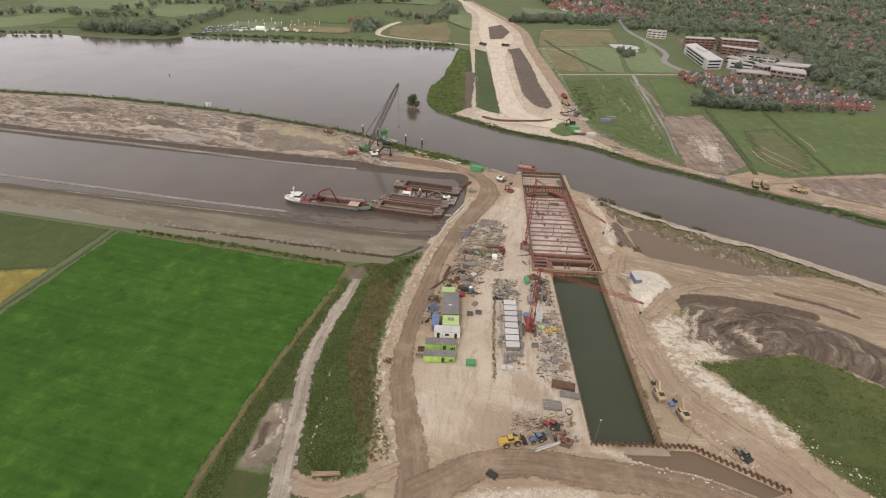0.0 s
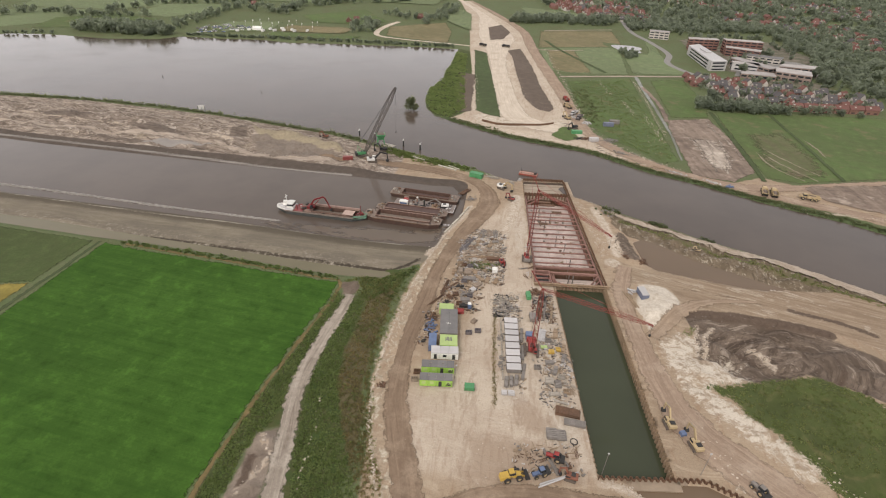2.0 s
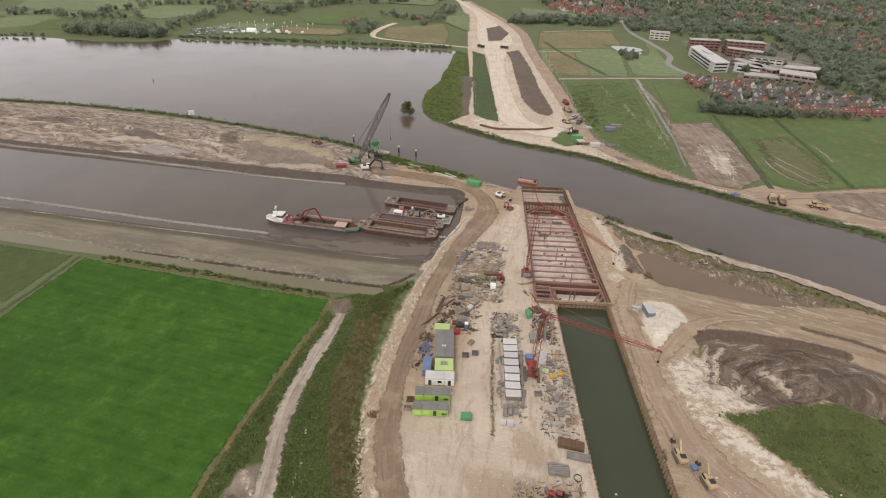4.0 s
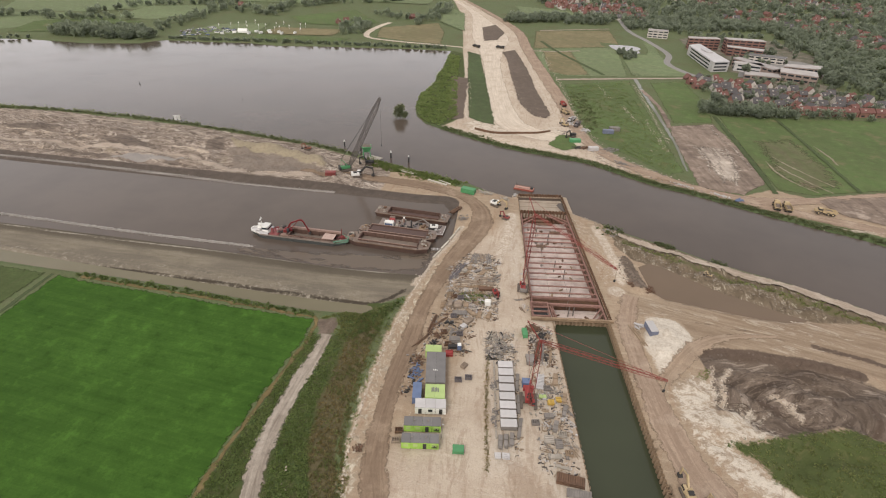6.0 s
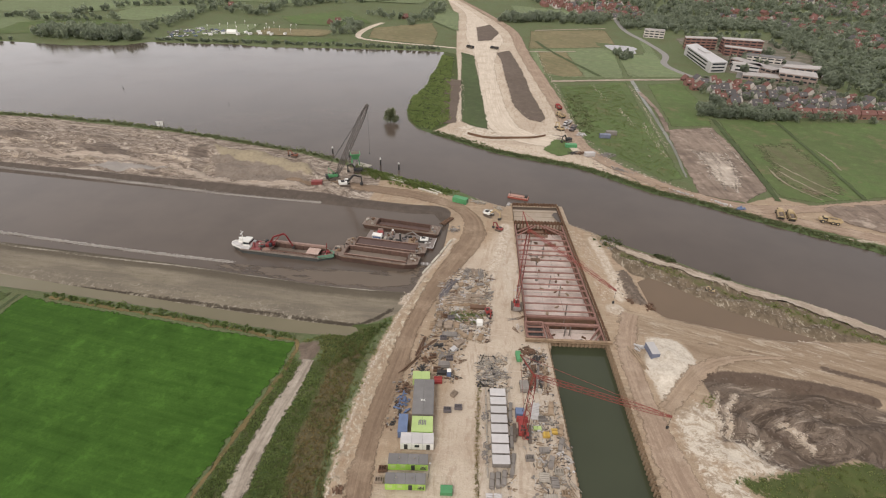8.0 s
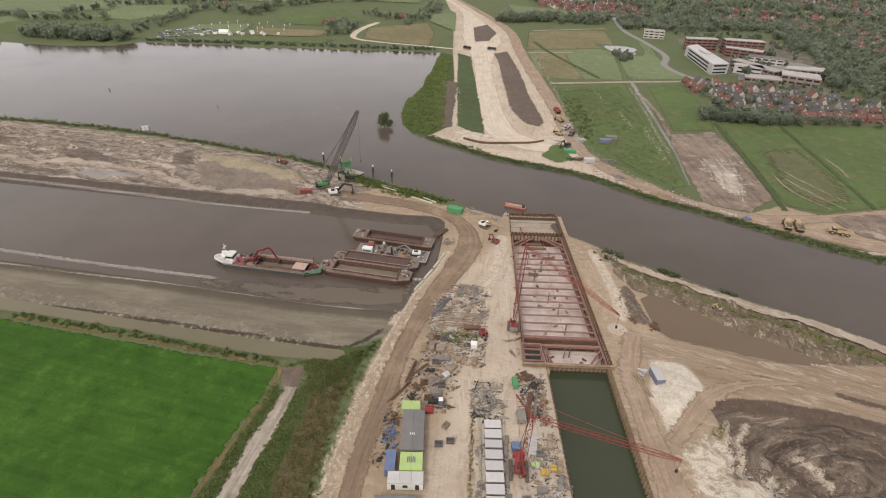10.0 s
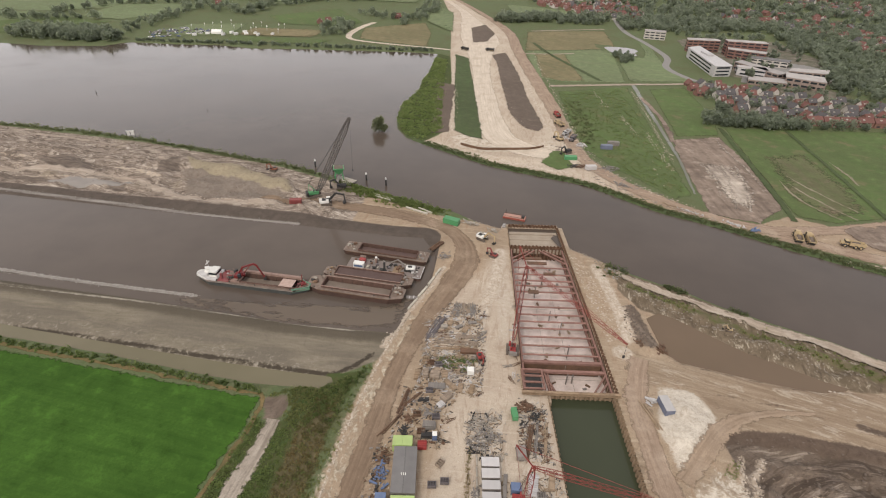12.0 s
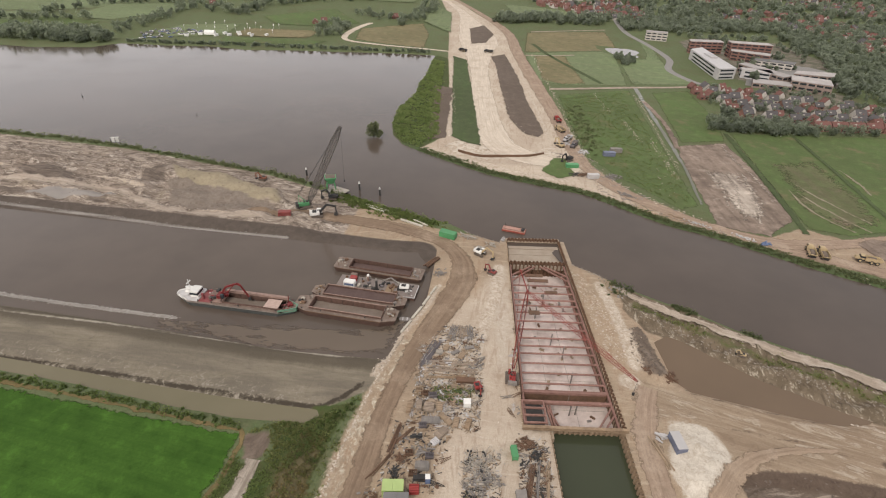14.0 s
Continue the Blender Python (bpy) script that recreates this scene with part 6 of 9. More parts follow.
for i in range(8):
    v0, v1 = 0.826 + i * 0.0205, 0.826 + (i + 1) * 0.0205
    prism(bm, [pit(0.02, v0)[:2], pit(0.98, v0)[:2], pit(0.98, v1)[:2], pit(0.02, v1)[:2]], -3, -1.2 + (0.9 if i > 3 else 0.2) * rngs.random())
tagged(part("coffer_fill", bm, plain("muddy_sand_fill", (0.30, 0.24, 0.185), 0.95, 0, 0.35, 0.25, (0.45, 0.385, 0.31)), None), "pale sand filling the cofferdam behind the pit", "sand", kind="structure")

# steel frame of the pit: walings, struts, rakers, posts
frame_root = new("pit_bracing")
frame_root.location = (0, 0, 0)
tagged(frame_root, "red-oxide steel struts and walings bracing the building pit", "steel bracing")
for u in (0.028, 0.972):
    bm = bmesh.new()
    beam(bm, pit(u, 0.0, -0.75), pit(u, 0.82, -0.75), 0.6, 0.7)
    part("waling", bm, M_REDSTEEL, frame_root)
    bm = bmesh.new()
    beam(bm, pit(u, 0.13, -4.3), pit(u, 0.82, -4.3), 0.6, 0.6)
    part("waling", bm, M_REDSTEEL, frame_root)
for y in (246.7, 242.0, 237.9, 234.6, 230.7, 226.0, 221.8, 217.5, 213.7, 210.2, 205.9, 201.7, 197.5):
    v = (y - 180.6) / 96.7
    bm = bmesh.new()
    tube(bm, pit(0.03, v, -0.75), pit(0.97, v, -0.75), 0.34, None, 10)
    part("strut", bm, M_REDSTEEL, frame_root)
for y, w in ((194.1, 1.0), (190.2, 0.9)):
    v = (y - 180.6) / 96.7
    bm = bmesh.new()
    beam(bm, pit(0.03, v, -0.7), pit(0.97, v, -0.7), w, 0.9)
    part("girder", bm, M_REDSTEEL, frame_root)
bm = bmesh.new()
prism(bm, [pit(0.03, 0.138)[:2], pit(0.97, 0.138)[:2], pit(0.97, 0.145)[:2], pit(0.03, 0.145)[:2]], -6.2, -1.2)
part("bulkhead", bm, M_RUST, frame_root, "dark red steel bulkhead across the pit")
for a, b in ((pit(0.04, 0.75, -0.6), pit(0.38, 0.815, -0.6)), (pit(0.04, 0.715, -0.6), pit(0.46, 0.815, -0.6)), (pit(0.96, 0.75, -0.6), pit(0.62, 0.815, -0.6)), (pit(0.96, 0.715, -0.6), pit(0.54, 0.815, -0.6)),
             (pit(0.96, 0.085, -0.6), pit(0.76, 0.012, -2.2)), (pit(0.96, 0.055, -0.6), pit(0.84, 0.012, -0.6)), (pit(0.26, 0.09, -0.8), pit(0.46, 0.02, -5.8)), (pit(0.27, 0.075, -0.8), pit(0.36, 0.02, -5.8)),
             (pit(0.30, 0.09, -0.8), pit(0.38, 0.02, -5.8))):
    bm = bmesh.new()
    beam(bm, a, b, 0.5, 0.5)
    part("raking_strut", bm, M_REDSTEEL, frame_root)
for u, v in ((0.55, 0.10), (0.55, 0.14), (0.62, 0.105), (0.36, 0.55), (0.5, 0.4), (0.62, 0.34), (0.64, 0.22), (0.5, 0.62), (0.3, 0.68)):
    bm = bmesh.new()
    tube(bm, pit(u, v, -6.2), pit(u, v, -0.4), 0.22)
    part("post", bm, M_GREYSTEEL, frame_root)
for u, v, du, dv in ((0.40, 0.735, 0.3, 0.016), (0.45, 0.70, 0.34, 0.018), (0.62, 0.63, 0.2, 0.012), (0.3, 0.5, 0.16, 0.02)):
    bm = bmesh.new()
    prism(bm, [pit(u - du / 2, v)[:2], pit(u + du / 2, v)[:2], pit(u + du / 2, v + dv)[:2], pit(u - du / 2, v + dv)[:2]], -0.28, 0.1)
    part("deck_plate", bm, M_RUST, frame_root)
for i in range(44):
    u, v, a = rngs.uniform(0.08, 0.92), rngs.uniform(0.01, 0.78), rngs.uniform(0, 180)
    sx, sy = rngs.uniform(0.6, 1.8), rngs.uniform(0.25, 0.8)
    x, y, _ = pit(u, v)
    st = thing("formwork_stack", x, y, a, "small stack of formwork and steel on the pit floor", "building material", "material on the pit floor", -6.2)
    for k in range(3):
        part("panel", bm_box(rngs.normal() * 0.1, rngs.normal() * 0.1, k * 0.22, sx, sy, 0.2, rngs.normal() * 4, 0.02), (M_GREYSTEEL, M_RUST, M_WOOD)[i % 3], st)
# the crosswise beam at the near end
cross_beam = thing("cross_beam", *pit(0.0, -0.004)[:2], math.degrees(math.atan2(2.8, 27.6)), "pale muddy steel beam across the near end of the pit", "steel beam", z=0.35)
part("flange", bm_box(14.2, 0, 0.75, 29.4, 0.9, 0.12), M_PALERUST, cross_beam)
part("flange", bm_box(14.2, 0, 0.0, 29.4, 1.3, 0.12), M_PALERUST, cross_beam)
part("web", bm_box(14.2, 0, 0.12, 29.2, 0.3, 0.63), M_PALERUST, cross_beam)
# the small shaft beside the pit
shaft = thing("shaft_frame", *pit(0.12, 0.055)[:2], 6, "dark shaft framed by red-oxide steel beams", "steel frame", z=0.1)
for i in range(4):
    part("beam", bm_box(0, -3.8 + i * 2.55, 0, 6.2, 0.5, 0.5), M_REDSTEEL, shaft)
for x in (-3.1, 3.1):
    part("beam", bm_box(x, 0, -0.1, 0.5, 8.2, 0.5), M_REDSTEEL, shaft)
# no hollow here: a dark solid block gives the shaft its shade by colour
part("shaft_wall", bm_box(0, 0, -6.2, 5.6, 7.4, 5.0), M_DARK, shaft, "solid dark block standing in for the shaded inside of the shaft")


# ---- machines ----
def tracks(root, length, width, gauge, h, mat=None):
    for s in (-1, 1):
        bm = bmesh.new()
        pts = [(-length / 2 + h * 0.2, 0), (length / 2 - h * 0.2, 0), (length / 2, h * 0.5), (length / 2 - h * 0.25, h), (-length / 2 + h * 0.25, h), (-length / 2, h * 0.5)]
        profile(bm, pts, s * gauge / 2 - width / 2, s * gauge / 2 + width / 2)
        part("track", bm, mat or M_DUSTYTRACK, root, "dusty dark steel crawler track")


def excavator(x, y, rz, paint, label, reach=0.8, k=1.0, arm_paint=None, group=""):
    """Facing +y in its own frame."""
    e = thing("excavator", x, y, rz, label, "excavator", group)
    tracks(e, 4.4 * k, 0.75 * k, 2.6 * k, 1.0 * k)
    part("undercarriage", bm_box(0, 0, 0.4 * k, 1.9 * k, 2.2 * k, 0.7 * k), M_DARK, e)
    house = part("house", bm_box(0.1 * k, -0.7 * k, 1.15 * k, 2.7 * k, 3.4 * k, 1.15 * k, 0, 0.12), paint, e)
    part("engine_cover", bm_box(0.3 * k, -0.9 * k, 2.3 * k, 1.7 * k, 1.5 * k, 0.25 * k), M_DARK, house)
    part("counterweight", bm_box(0.1 * k, -2.3 * k, 1.1 * k, 2.7 * k, 0.8 * k, 1.3 * k, 0, 0.15), paint, e)
    cab = part("cab", bm_box(-0.85 * k, 0.85 * k, 1.2 * k, 1.05 * k, 1.9 * k, 1.75 * k, 0, 0.08, (0.9, 0.8)), paint, e)
    part("window", bm_box(-0.85 * k, 0.95 * k, 1.9 * k, 1.11 * k, 1.75 * k, 0.8 * k), M_GLASS, cab)
    r = reach
    a, b, c = Vector((0.35 * k, 0.9 * k, 1.8 * k)), Vector((0.35 * k, (2.0 + 1.4 * r) * k, 4.9 * k)), Vector((0.35 * k, (3.4 + 2.6 * r) * k, 4.0 * k))
    d = Vector((0.35 * k, (3.5 + 2.9 * r) * k, 1.2 * k))
    bm = bmesh.new()
    beam(bm, a, b, 0.5 * k, 0.75 * k), beam(bm, b, c, 0.45 * k, 0.6 * k)
    part("boom", bm, arm_paint or paint, e)
    bm = bmesh.new()
    beam(bm, c + Vector((0, 0.2, 0.4)) * k, d, 0.38 * k, 0.5 * k)
    part("arm", bm, arm_paint or paint, e)
    part("ram", tube(bmesh.new(), a + Vector((0, 0.4, 0.2)) * k, (a + b) / 2 + Vector((0, 0.3, -0.1)) * k, 0.1 * k), M_GREYSTEEL, e)
    part("ram", tube(bmesh.new(), b + Vector((0, 0.1, 0.5)) * k, c + Vector((0, 0.1, 0.6)) * k, 0.09 * k), M_GREYSTEEL, e)
    bm = bmesh.new()
    profile(bm, [(d.y - 0.5 * k, d.z), (d.y + 0.4 * k, d.z + 0.2 * k), (d.y + 0.5 * k, d.z - 0.7 * k), (d.y - 0.3 * k, d.z - 1.1 * k), (d.y - 1.0 * k, d.z - 0.7 * k)], 0.35 * k - 0.65 * k, 0.35 * k + 0.65 * k)
    part("bucket", bm, M_DARK, e)
    return e


def crawler_crane(x, y, rz, paint, boom_paint, foot, top, tip, label, width=1.7, jib_width=1.3, counter=None, chord=0.2, k=1.0):
    """foot, top and tip of the boom and jib are given in the world; k: the size of the machine."""
    c = thing("crawler_crane", x, y, rz, label, "crane")
    inv = c.matrix_basis.inverted()
    foot, top = inv @ Vector(foot), inv @ Vector(top)
    tracks(c, 7.4 * k, 1.05 * k, 5.2 * k, 1.2 * k, M_DUSTYTRACK)
    part("undercarriage", bm_box(0, 0, 0.5 * k, 4.2 * k, 2.6 * k, 0.9 * k), M_DUSTYTRACK, c)
    house = part("house", bm_box(0.5 * k, -1.0 * k, 1.5 * k, 1.7 * k, 6.0 * k, 1.9 * k, 0, 0.12), paint, c)
    part("engine_hood", bm_box(-0.9 * k, -2.0 * k, 1.5 * k, 1.1 * k, 3.6 * k, 1.5 * k, 0, 0.1), paint, c)
    part("walkway", bm_box(-1.5 * k, -1.4 * k, 1.45 * k, 0.5 * k, 5.2 * k, 0.08), M_GREYSTEEL, house)
    part("exhaust", tube(bmesh.new(), (-0.9 * k, -2.6 * k, 3.0 * k), (-0.9 * k, -2.6 * k, 3.9 * k), 0.12), M_DARK, house)
    cab = part("cab", bm_box(-1.5 * k, 2.2 * k, 1.5 * k, 1.1 * k, 1.9 * k, 2.0 * k, 0, 0.1, (0.9, 0.8)), paint, c)
    part("window", bm_box(-1.5 * k, 2.35 * k, 2.3 * k, 1.16 * k, 1.8 * k, 0.9 * k), M_GLASS, cab)
    for n in range(4):
        part("counterweight", bm_box(0, -4.5 * k, (1.3 + n * 0.5) * k, 3.9 * k, 1.4 * k, 0.46 * k, 0, 0.05), counter or paint, c)
    for n in (-0.6, 0.9):
        part("winch", tube(bmesh.new(), (-0.8 * k, n * k, 3.5 * k), (0.8 * k, n * k, 3.5 * k), 0.45 * k, None, 12), M_DARK, c)
    mast = Vector((0, -3.2, 8.0)) * k
    bm = bmesh.new()
    for u in (-0.9, 0.9):
        beam(bm, Vector((u, 0.6, 3.3)) * k, mast, 0.22 * k, 0.22 * k)
    beam(bm, Vector((0, -3.6, 3.4)) * k, mast, 0.2 * k, 0.2 * k)
    part("gantry", bm, paint, c)
    bays = max(8, int((top - foot).length / 1.9))
    part("boom", lattice(bmesh.new(), foot, top, width, bays, chord, chord * 0.55), boom_paint, c)
    for s in (-0.5, 0.5):
        part("pendant", tube(bmesh.new(), mast + Vector((s, 0, 0)), top + Vector((s * 0.6, 0, 0)), 0.06, None, 4), M_DARK, c)
    if tip:
        tip = inv @ Vector(tip)
        part("jib", lattice(bmesh.new(), top, tip, jib_width, max(8, int((tip - top).length / 1.7)), chord * 0.7, chord * 0.4), boom_paint, c)
        strut = top + Vector((0, 0, 5)) + (top - tip).normalized() * 4
        bm = bmesh.new()
        beam(bm, top, strut, 0.22, 0.22)
        tube(bm, strut, tip, 0.05, None, 4), tube(bm, strut, mast, 0.05, None, 4)
        part("jib_stay", bm, boom_paint, c)
        end = tip
    else:
        end = top
    low = Vector((end.x, end.y, max(3.0, end.z * (0.86 if tip else 0.45))))
    part("hoist_rope", tube(bmesh.new(), end, low, 0.05, None, 4), M_DARK, c)
    part("hook_block", bm_box(low.x, low.y, low.z - 0.9, 0.6, 0.4, 0.9, 0, 0.08), M_DARK, c)
    return c


def wheel_set(root, places, r, w, name="wheel"):
    for x, y in places:
        wh = part(name, tube(bmesh.new(), (x - w / 2, y, r), (x + w / 2, y, r), r, None, 14), M_DARK, root, "black rubber tyre")
        part("rim", tube(bmesh.new(), (x - w / 2 - 0.02, y, r), (x + w / 2 + 0.02, y, r), r * 0.5, None, 10), M_OCHRE, wh)


def wheel_loader(x, y, rz, paint, label):
    e = thing("wheel_loader", x, y, rz, label, "loader")
    wheel_set(e, [(-1.1, 1.6), (1.1, 1.6), (-1.1, -1.6), (1.1, -1.6)], 0.85, 0.65)
    part("rear_body", bm_box(0, -2.0, 0.8, 1.9, 2.8, 1.5, 0, 0.15, (0.9, 0.85)), paint, e)
    part("front_frame", bm_box(0, 1.2, 0.7, 1.3, 2.2, 1.0, 0, 0.1), paint, e)
    cab = part("cab", bm_box(0, -0.3, 1.4, 1.5, 1.6, 1.9, 0, 0.1, (0.88, 0.85)), paint, e)
    part("window", bm_box(0, -0.25, 2.15, 1.56, 1.62, 0.75), M_GLASS, cab)
    for s in (-0.6, 0.6):
        part("lift_arm", beam(bmesh.new(), (s, 0.8, 1.7), (s, 3.4, 0.8), 0.22, 0.4), paint, e)
    bm = bmesh.new()
    profile(bm, [(3.3, 0.15), (4.6, 0.1), (4.6, 0.2), (3.6, 0.35), (3.4, 1.3), (3.2, 1.4)], -1.5, 1.5)
    part("bucket", bm, M_DARK, e)
    return e


def dump_truck(x, y, rz, paint, label, group="dump trucks"):
    e = thing("dump_truck", x, y, rz, label, "truck", group)
    wheel_set(e, [(-1.15, 3.2), (1.15, 3.2), (-1.15, -1.0), (1.15, -1.0), (-1.15, -3.0), (1.15, -3.0)], 0.85, 0.7)
    part("chassis", bm_box(0, 0, 0.8, 1.3, 9.0, 0.6), M_DARK, e)
    part("bonnet", bm_box(0, 4.3, 1.2, 2.1, 1.8, 1.2, 0, 0.15, (0.9, 0.8)), paint, e)
    cab = part("cab", bm_box(0, 2.7, 1.3, 2.2, 1.8, 2.0, 0, 0.12, (0.9, 0.85)), paint, e)
    part("window", bm_box(0, 2.75, 2.2, 2.26, 1.84, 0.75), M_GLASS, cab)
    bm = bmesh.new()
    profile(bm, [(-4.6, 2.4), (-3.6, 1.5), (1.3, 1.4), (1.5, 3.0), (1.7, 3.1), (1.6, 1.2), (-3.8, 1.25), (-5.0, 2.3)], -1.4, 1.4)
    box(bm, -1.4, -1.5, 1.4, 0.12, 5.8, 1.4), box(bm, 1.4, -1.5, 1.4, 0.12, 5.8, 1.4)
    part("dump_body", bm, paint, e)
    part("load", bm_box(0, -1.2, 1.5, 2.6, 4.4, 1.2, 0, 0.3, (0.6, 0.5)), M_DARKCLOD, e, "load of brown earth")
    return e


def tractor(x, y, rz, paint, label):
    e = thing("tractor", x, y, rz, label, "tractor")
    wheel_set(e, [(-0.9, -1.0), (0.9, -1.0)], 0.9, 0.55)
    wheel_set(e, [(-0.8, 1.4), (0.8, 1.4)], 0.6, 0.4)
    part("bonnet", bm_box(0, 1.2, 0.8, 0.9, 2.0, 0.8, 0, 0.1), paint, e)
    cab = part("cab", bm_box(0, -0.5, 1.0, 1.4, 1.5, 1.7, 0, 0.1, (0.85, 0.85)), paint, e)
    part("window", bm_box(0, -0.5, 1.7, 1.45, 1.54, 0.75), M_GLASS, cab)
    part("linkage", bm_box(0, -2.2, 0.4, 2.2, 1.2, 0.8, 0, 0.05), M_DARK, e)
    return e


def container(x, y, rz, sx, sy, h, paint, label, roof=None, ribs=True, z=None, group=""):
    e = thing("container", x, y, rz, label, "container", group, z)
    bm = bmesh.new()
    n = int(sx / 0.3) if ribs else 1
    side = [(-sx / 2 + (i + t) * sx / n, o) for i in range(n) for t, o in ((0.0, 0.0), (0.25, 0.07), (0.75, 0.07), (0.999, 0.0))] if ribs else [(-sx / 2, 0), (sx / 2, 0)]
    prism(bm, [(x, -sy / 2 - o) for x, o in side] + [(x, sy / 2 + o) for x, o in side[::-1]], 0.12, h - 0.08)
    part("body", bm, paint, e)
    part("roof", bm_box(0, 0, h - 0.08, sx + 0.04, sy + 0.2, 0.1), roof or paint, e)
    for a in (-1, 1):
        for b in (-1, 1):
            part("corner_post", bm_box(a * (sx / 2 - 0.02), b * (sy / 2 - 0.02), 0, 0.16, 0.16, h - 0.04), paint, e)
    for s in (-0.26, 0.26):
        d = part("door", bm_box(sx / 2 + 0.03, s * sy, 0.2, 0.06, sy * 0.46, h - 0.4), paint, e)
        part("lock_bar", bm_box(sx / 2 + 0.08, s * sy * 0.6, 0.25, 0.05, 0.06, h - 0.5), M_GREYSTEEL, d)
    return e


def cabin(x, y, rz, n, unit, depth, h, wall, roof, label, band=None, doors=(), z=None, bars=0, glass=None):
    """A row of n site cabins; the front looks to -y."""
    e = thing("site_cabin", x, y, rz, label, "site cabin", "site cabins", z)
    w = n * unit
    for i in range(n):
        cx = -w / 2 + (i + 0.5) * unit
        part("wall_unit", bm_box(cx, 0, 0.15, unit - 0.05, depth, h - 0.3), wall, e)
        part("roof", bm_box(cx, 0, h - 0.15, unit - 0.04, depth + 0.1, 0.18), roof, e)
        if i in doors:
            d = part("door", bm_box(cx, -depth / 2 - 0.03, 0.25, 0.95, 0.06, 2.0), M_DARK, e)
            part("handle", bm_box(cx + 0.35, -depth / 2 - 0.08, 1.2, 0.06, 0.06, 0.15), M_GREYSTEEL, d)
        else:
            wd = part("window", bm_box(cx, -depth / 2 - 0.02, 1.1, unit * 0.42, 0.05, 1.0), glass or M_GLASS, e)
            part("window_frame", bm_box(cx, -depth / 2 - 0.015, 1.02, unit * 0.46, 0.03, 1.16), glass or M_WHITE, wd)
    part("plinth", bm_box(0, 0, 0, w - 0.2, depth - 0.2, 0.15), M_DARK, e)
    if band:
        part("roof_edge", bm_box(0, -depth / 2 - 0.02, h - 0.32, w, 0.08, 0.26), band, e)
    for i in range(bars):
        part("sign_bar", bm_box(w / 2 - 1.3, -depth / 2 - 0.05, 0.7 + i * 0.42, 1.5 - 0.3 * i, 0.05, 0.2), M_DARK, e, "dark illegible lettering bars")
    return e


# cranes
M_BOOM = plain("dark_grey_boom_steel", (0.15, 0.132, 0.12), 0.6, 0.1)
crawler_crane(13.9, 141.0, -178, M_RED, M_BOOMRED, (14.2, 138.0, 2.6), (13.2, 132.5, 32), (45.8, 132.9, 23.4), "red crawler crane with raised lattice boom beside the trench", 1.3, 0.9, None, 0.12, 0.8)
crawler_crane(11.9, 196.3, 0, M_RED, M_BOOMRED, (12.0, 198.6, 2.6), (13.0, 202.0, 30), (38.5, 174.0, 28.0), "red crawler crane with lattice jib over the building pit", 1.2, 0.8, M_GREYSTEEL, 0.12, 0.66)
crawler_crane(-85.8, 288.0, -60, M_GREEN, M_BOOM, (-84.2, 288.8, 3.4), (-63.8, 281.0, 44.2), None, "green crawler crane with long grey lattice boom on the dike", 2.1, 1.2, M_DARK, 0.3, 0.85)
# excavators
excavator(-77.9, 281.0, -70, M_WHITE, "white excavator with long dark arm at the canal edge", 1.3, 1.2, M_DARK)
excavator(-76.4, 299.5, 100, M_DARK, "dark excavator beside the green hopper", 0.6, 1.0)
excavator(53.1, 117.8, 10, M_OCHRE, "dusty yellow excavator working beside the trench road", 0.9, 0.85, None, "excavators on the trench road")
excavator(58.6, 111.4, 15, M_OCHRE, "dusty yellow excavator with raised boom by the trench road", 1.0, 0.85, None, "excavators on the trench road")
excavator(86.5, 217.5, 75, M_OCHRE, "small yellow excavator on the river bank", 0.2, 0.45)
excavator(-2.0, 263.2, -120, M_WHITE, "white excavator at the end of the haul road", 1.0, 1.0, M_OCHRE)
excavator(3.3, 250.6, 60, M_DULLRED, "red compact excavator beside the pit", 0.4, 0.7)
excavator(1.9, 190.6, 200, M_RED, "red compact excavator in the storage yard", 0.2, 0.7)
excavator(-117.9, 313.2, 90, M_RUSTORANGE, "rusty orange excavator on the dike", 0.3, 0.8)
excavator(43, 371, 130, M_DARK, "dark excavator on the far bank", 0.5, 1.0)
excavator(39.5, 392, 40, M_OCHRE, "yellow excavator on the far haul road", 0.5, 1.0)
excavator(24, 96, 80, M_RUSTORANGE, "rusty orange compact crawler drill at the trench end", 0.2, 0.7)
wheel_loader(9.2, 93.6, -68, M_YELLOW, "yellow wheel loader with dark bucket at the trench end")
tractor(16.2, 95.6, 120, M_BLUE, "blue compact tractor at the trench end")
tractor(71.2, 100.4, 35, M_GREYSTEEL, "grey tractor on the white sand by the sheet piling")
tractor(20.0, 101.0, 80, M_RED, "small red machine at the trench end")
dump_truck(140.0, 288.6, -14, M_OCHRE, "dusty yellow dump truck on the far river bank")
dump_truck(144.6, 287.6, -10, M_OCHRE, "dusty yellow dump truck on the far river bank")
dump_truck(162.1, 285.8, 75, M_OCHRE, "yellow dump truck on the far sandy plot")
dump_truck(45.1, 404.1, 150, M_OFFWHITE, "pale dump truck parked on the far bank")
dump_truck(48.3, 394.6, 160, M_DARKSTEEL, "dark dump truck parked on the far bank")
dump_truck(41.4, 420.7, 30, M_OCHRE, "dusty yellow dump truck on the far haul road")
dump_truck(-43.4, 640, 60, M_DARK, "dark dump truck on the distant sand road")
dump_truck(-16.8, 642, 80, M_DARK, "dark dump truck on the distant sand road")
dump_truck(41, 440, 15, M_RED, "red truck on the far haul road")

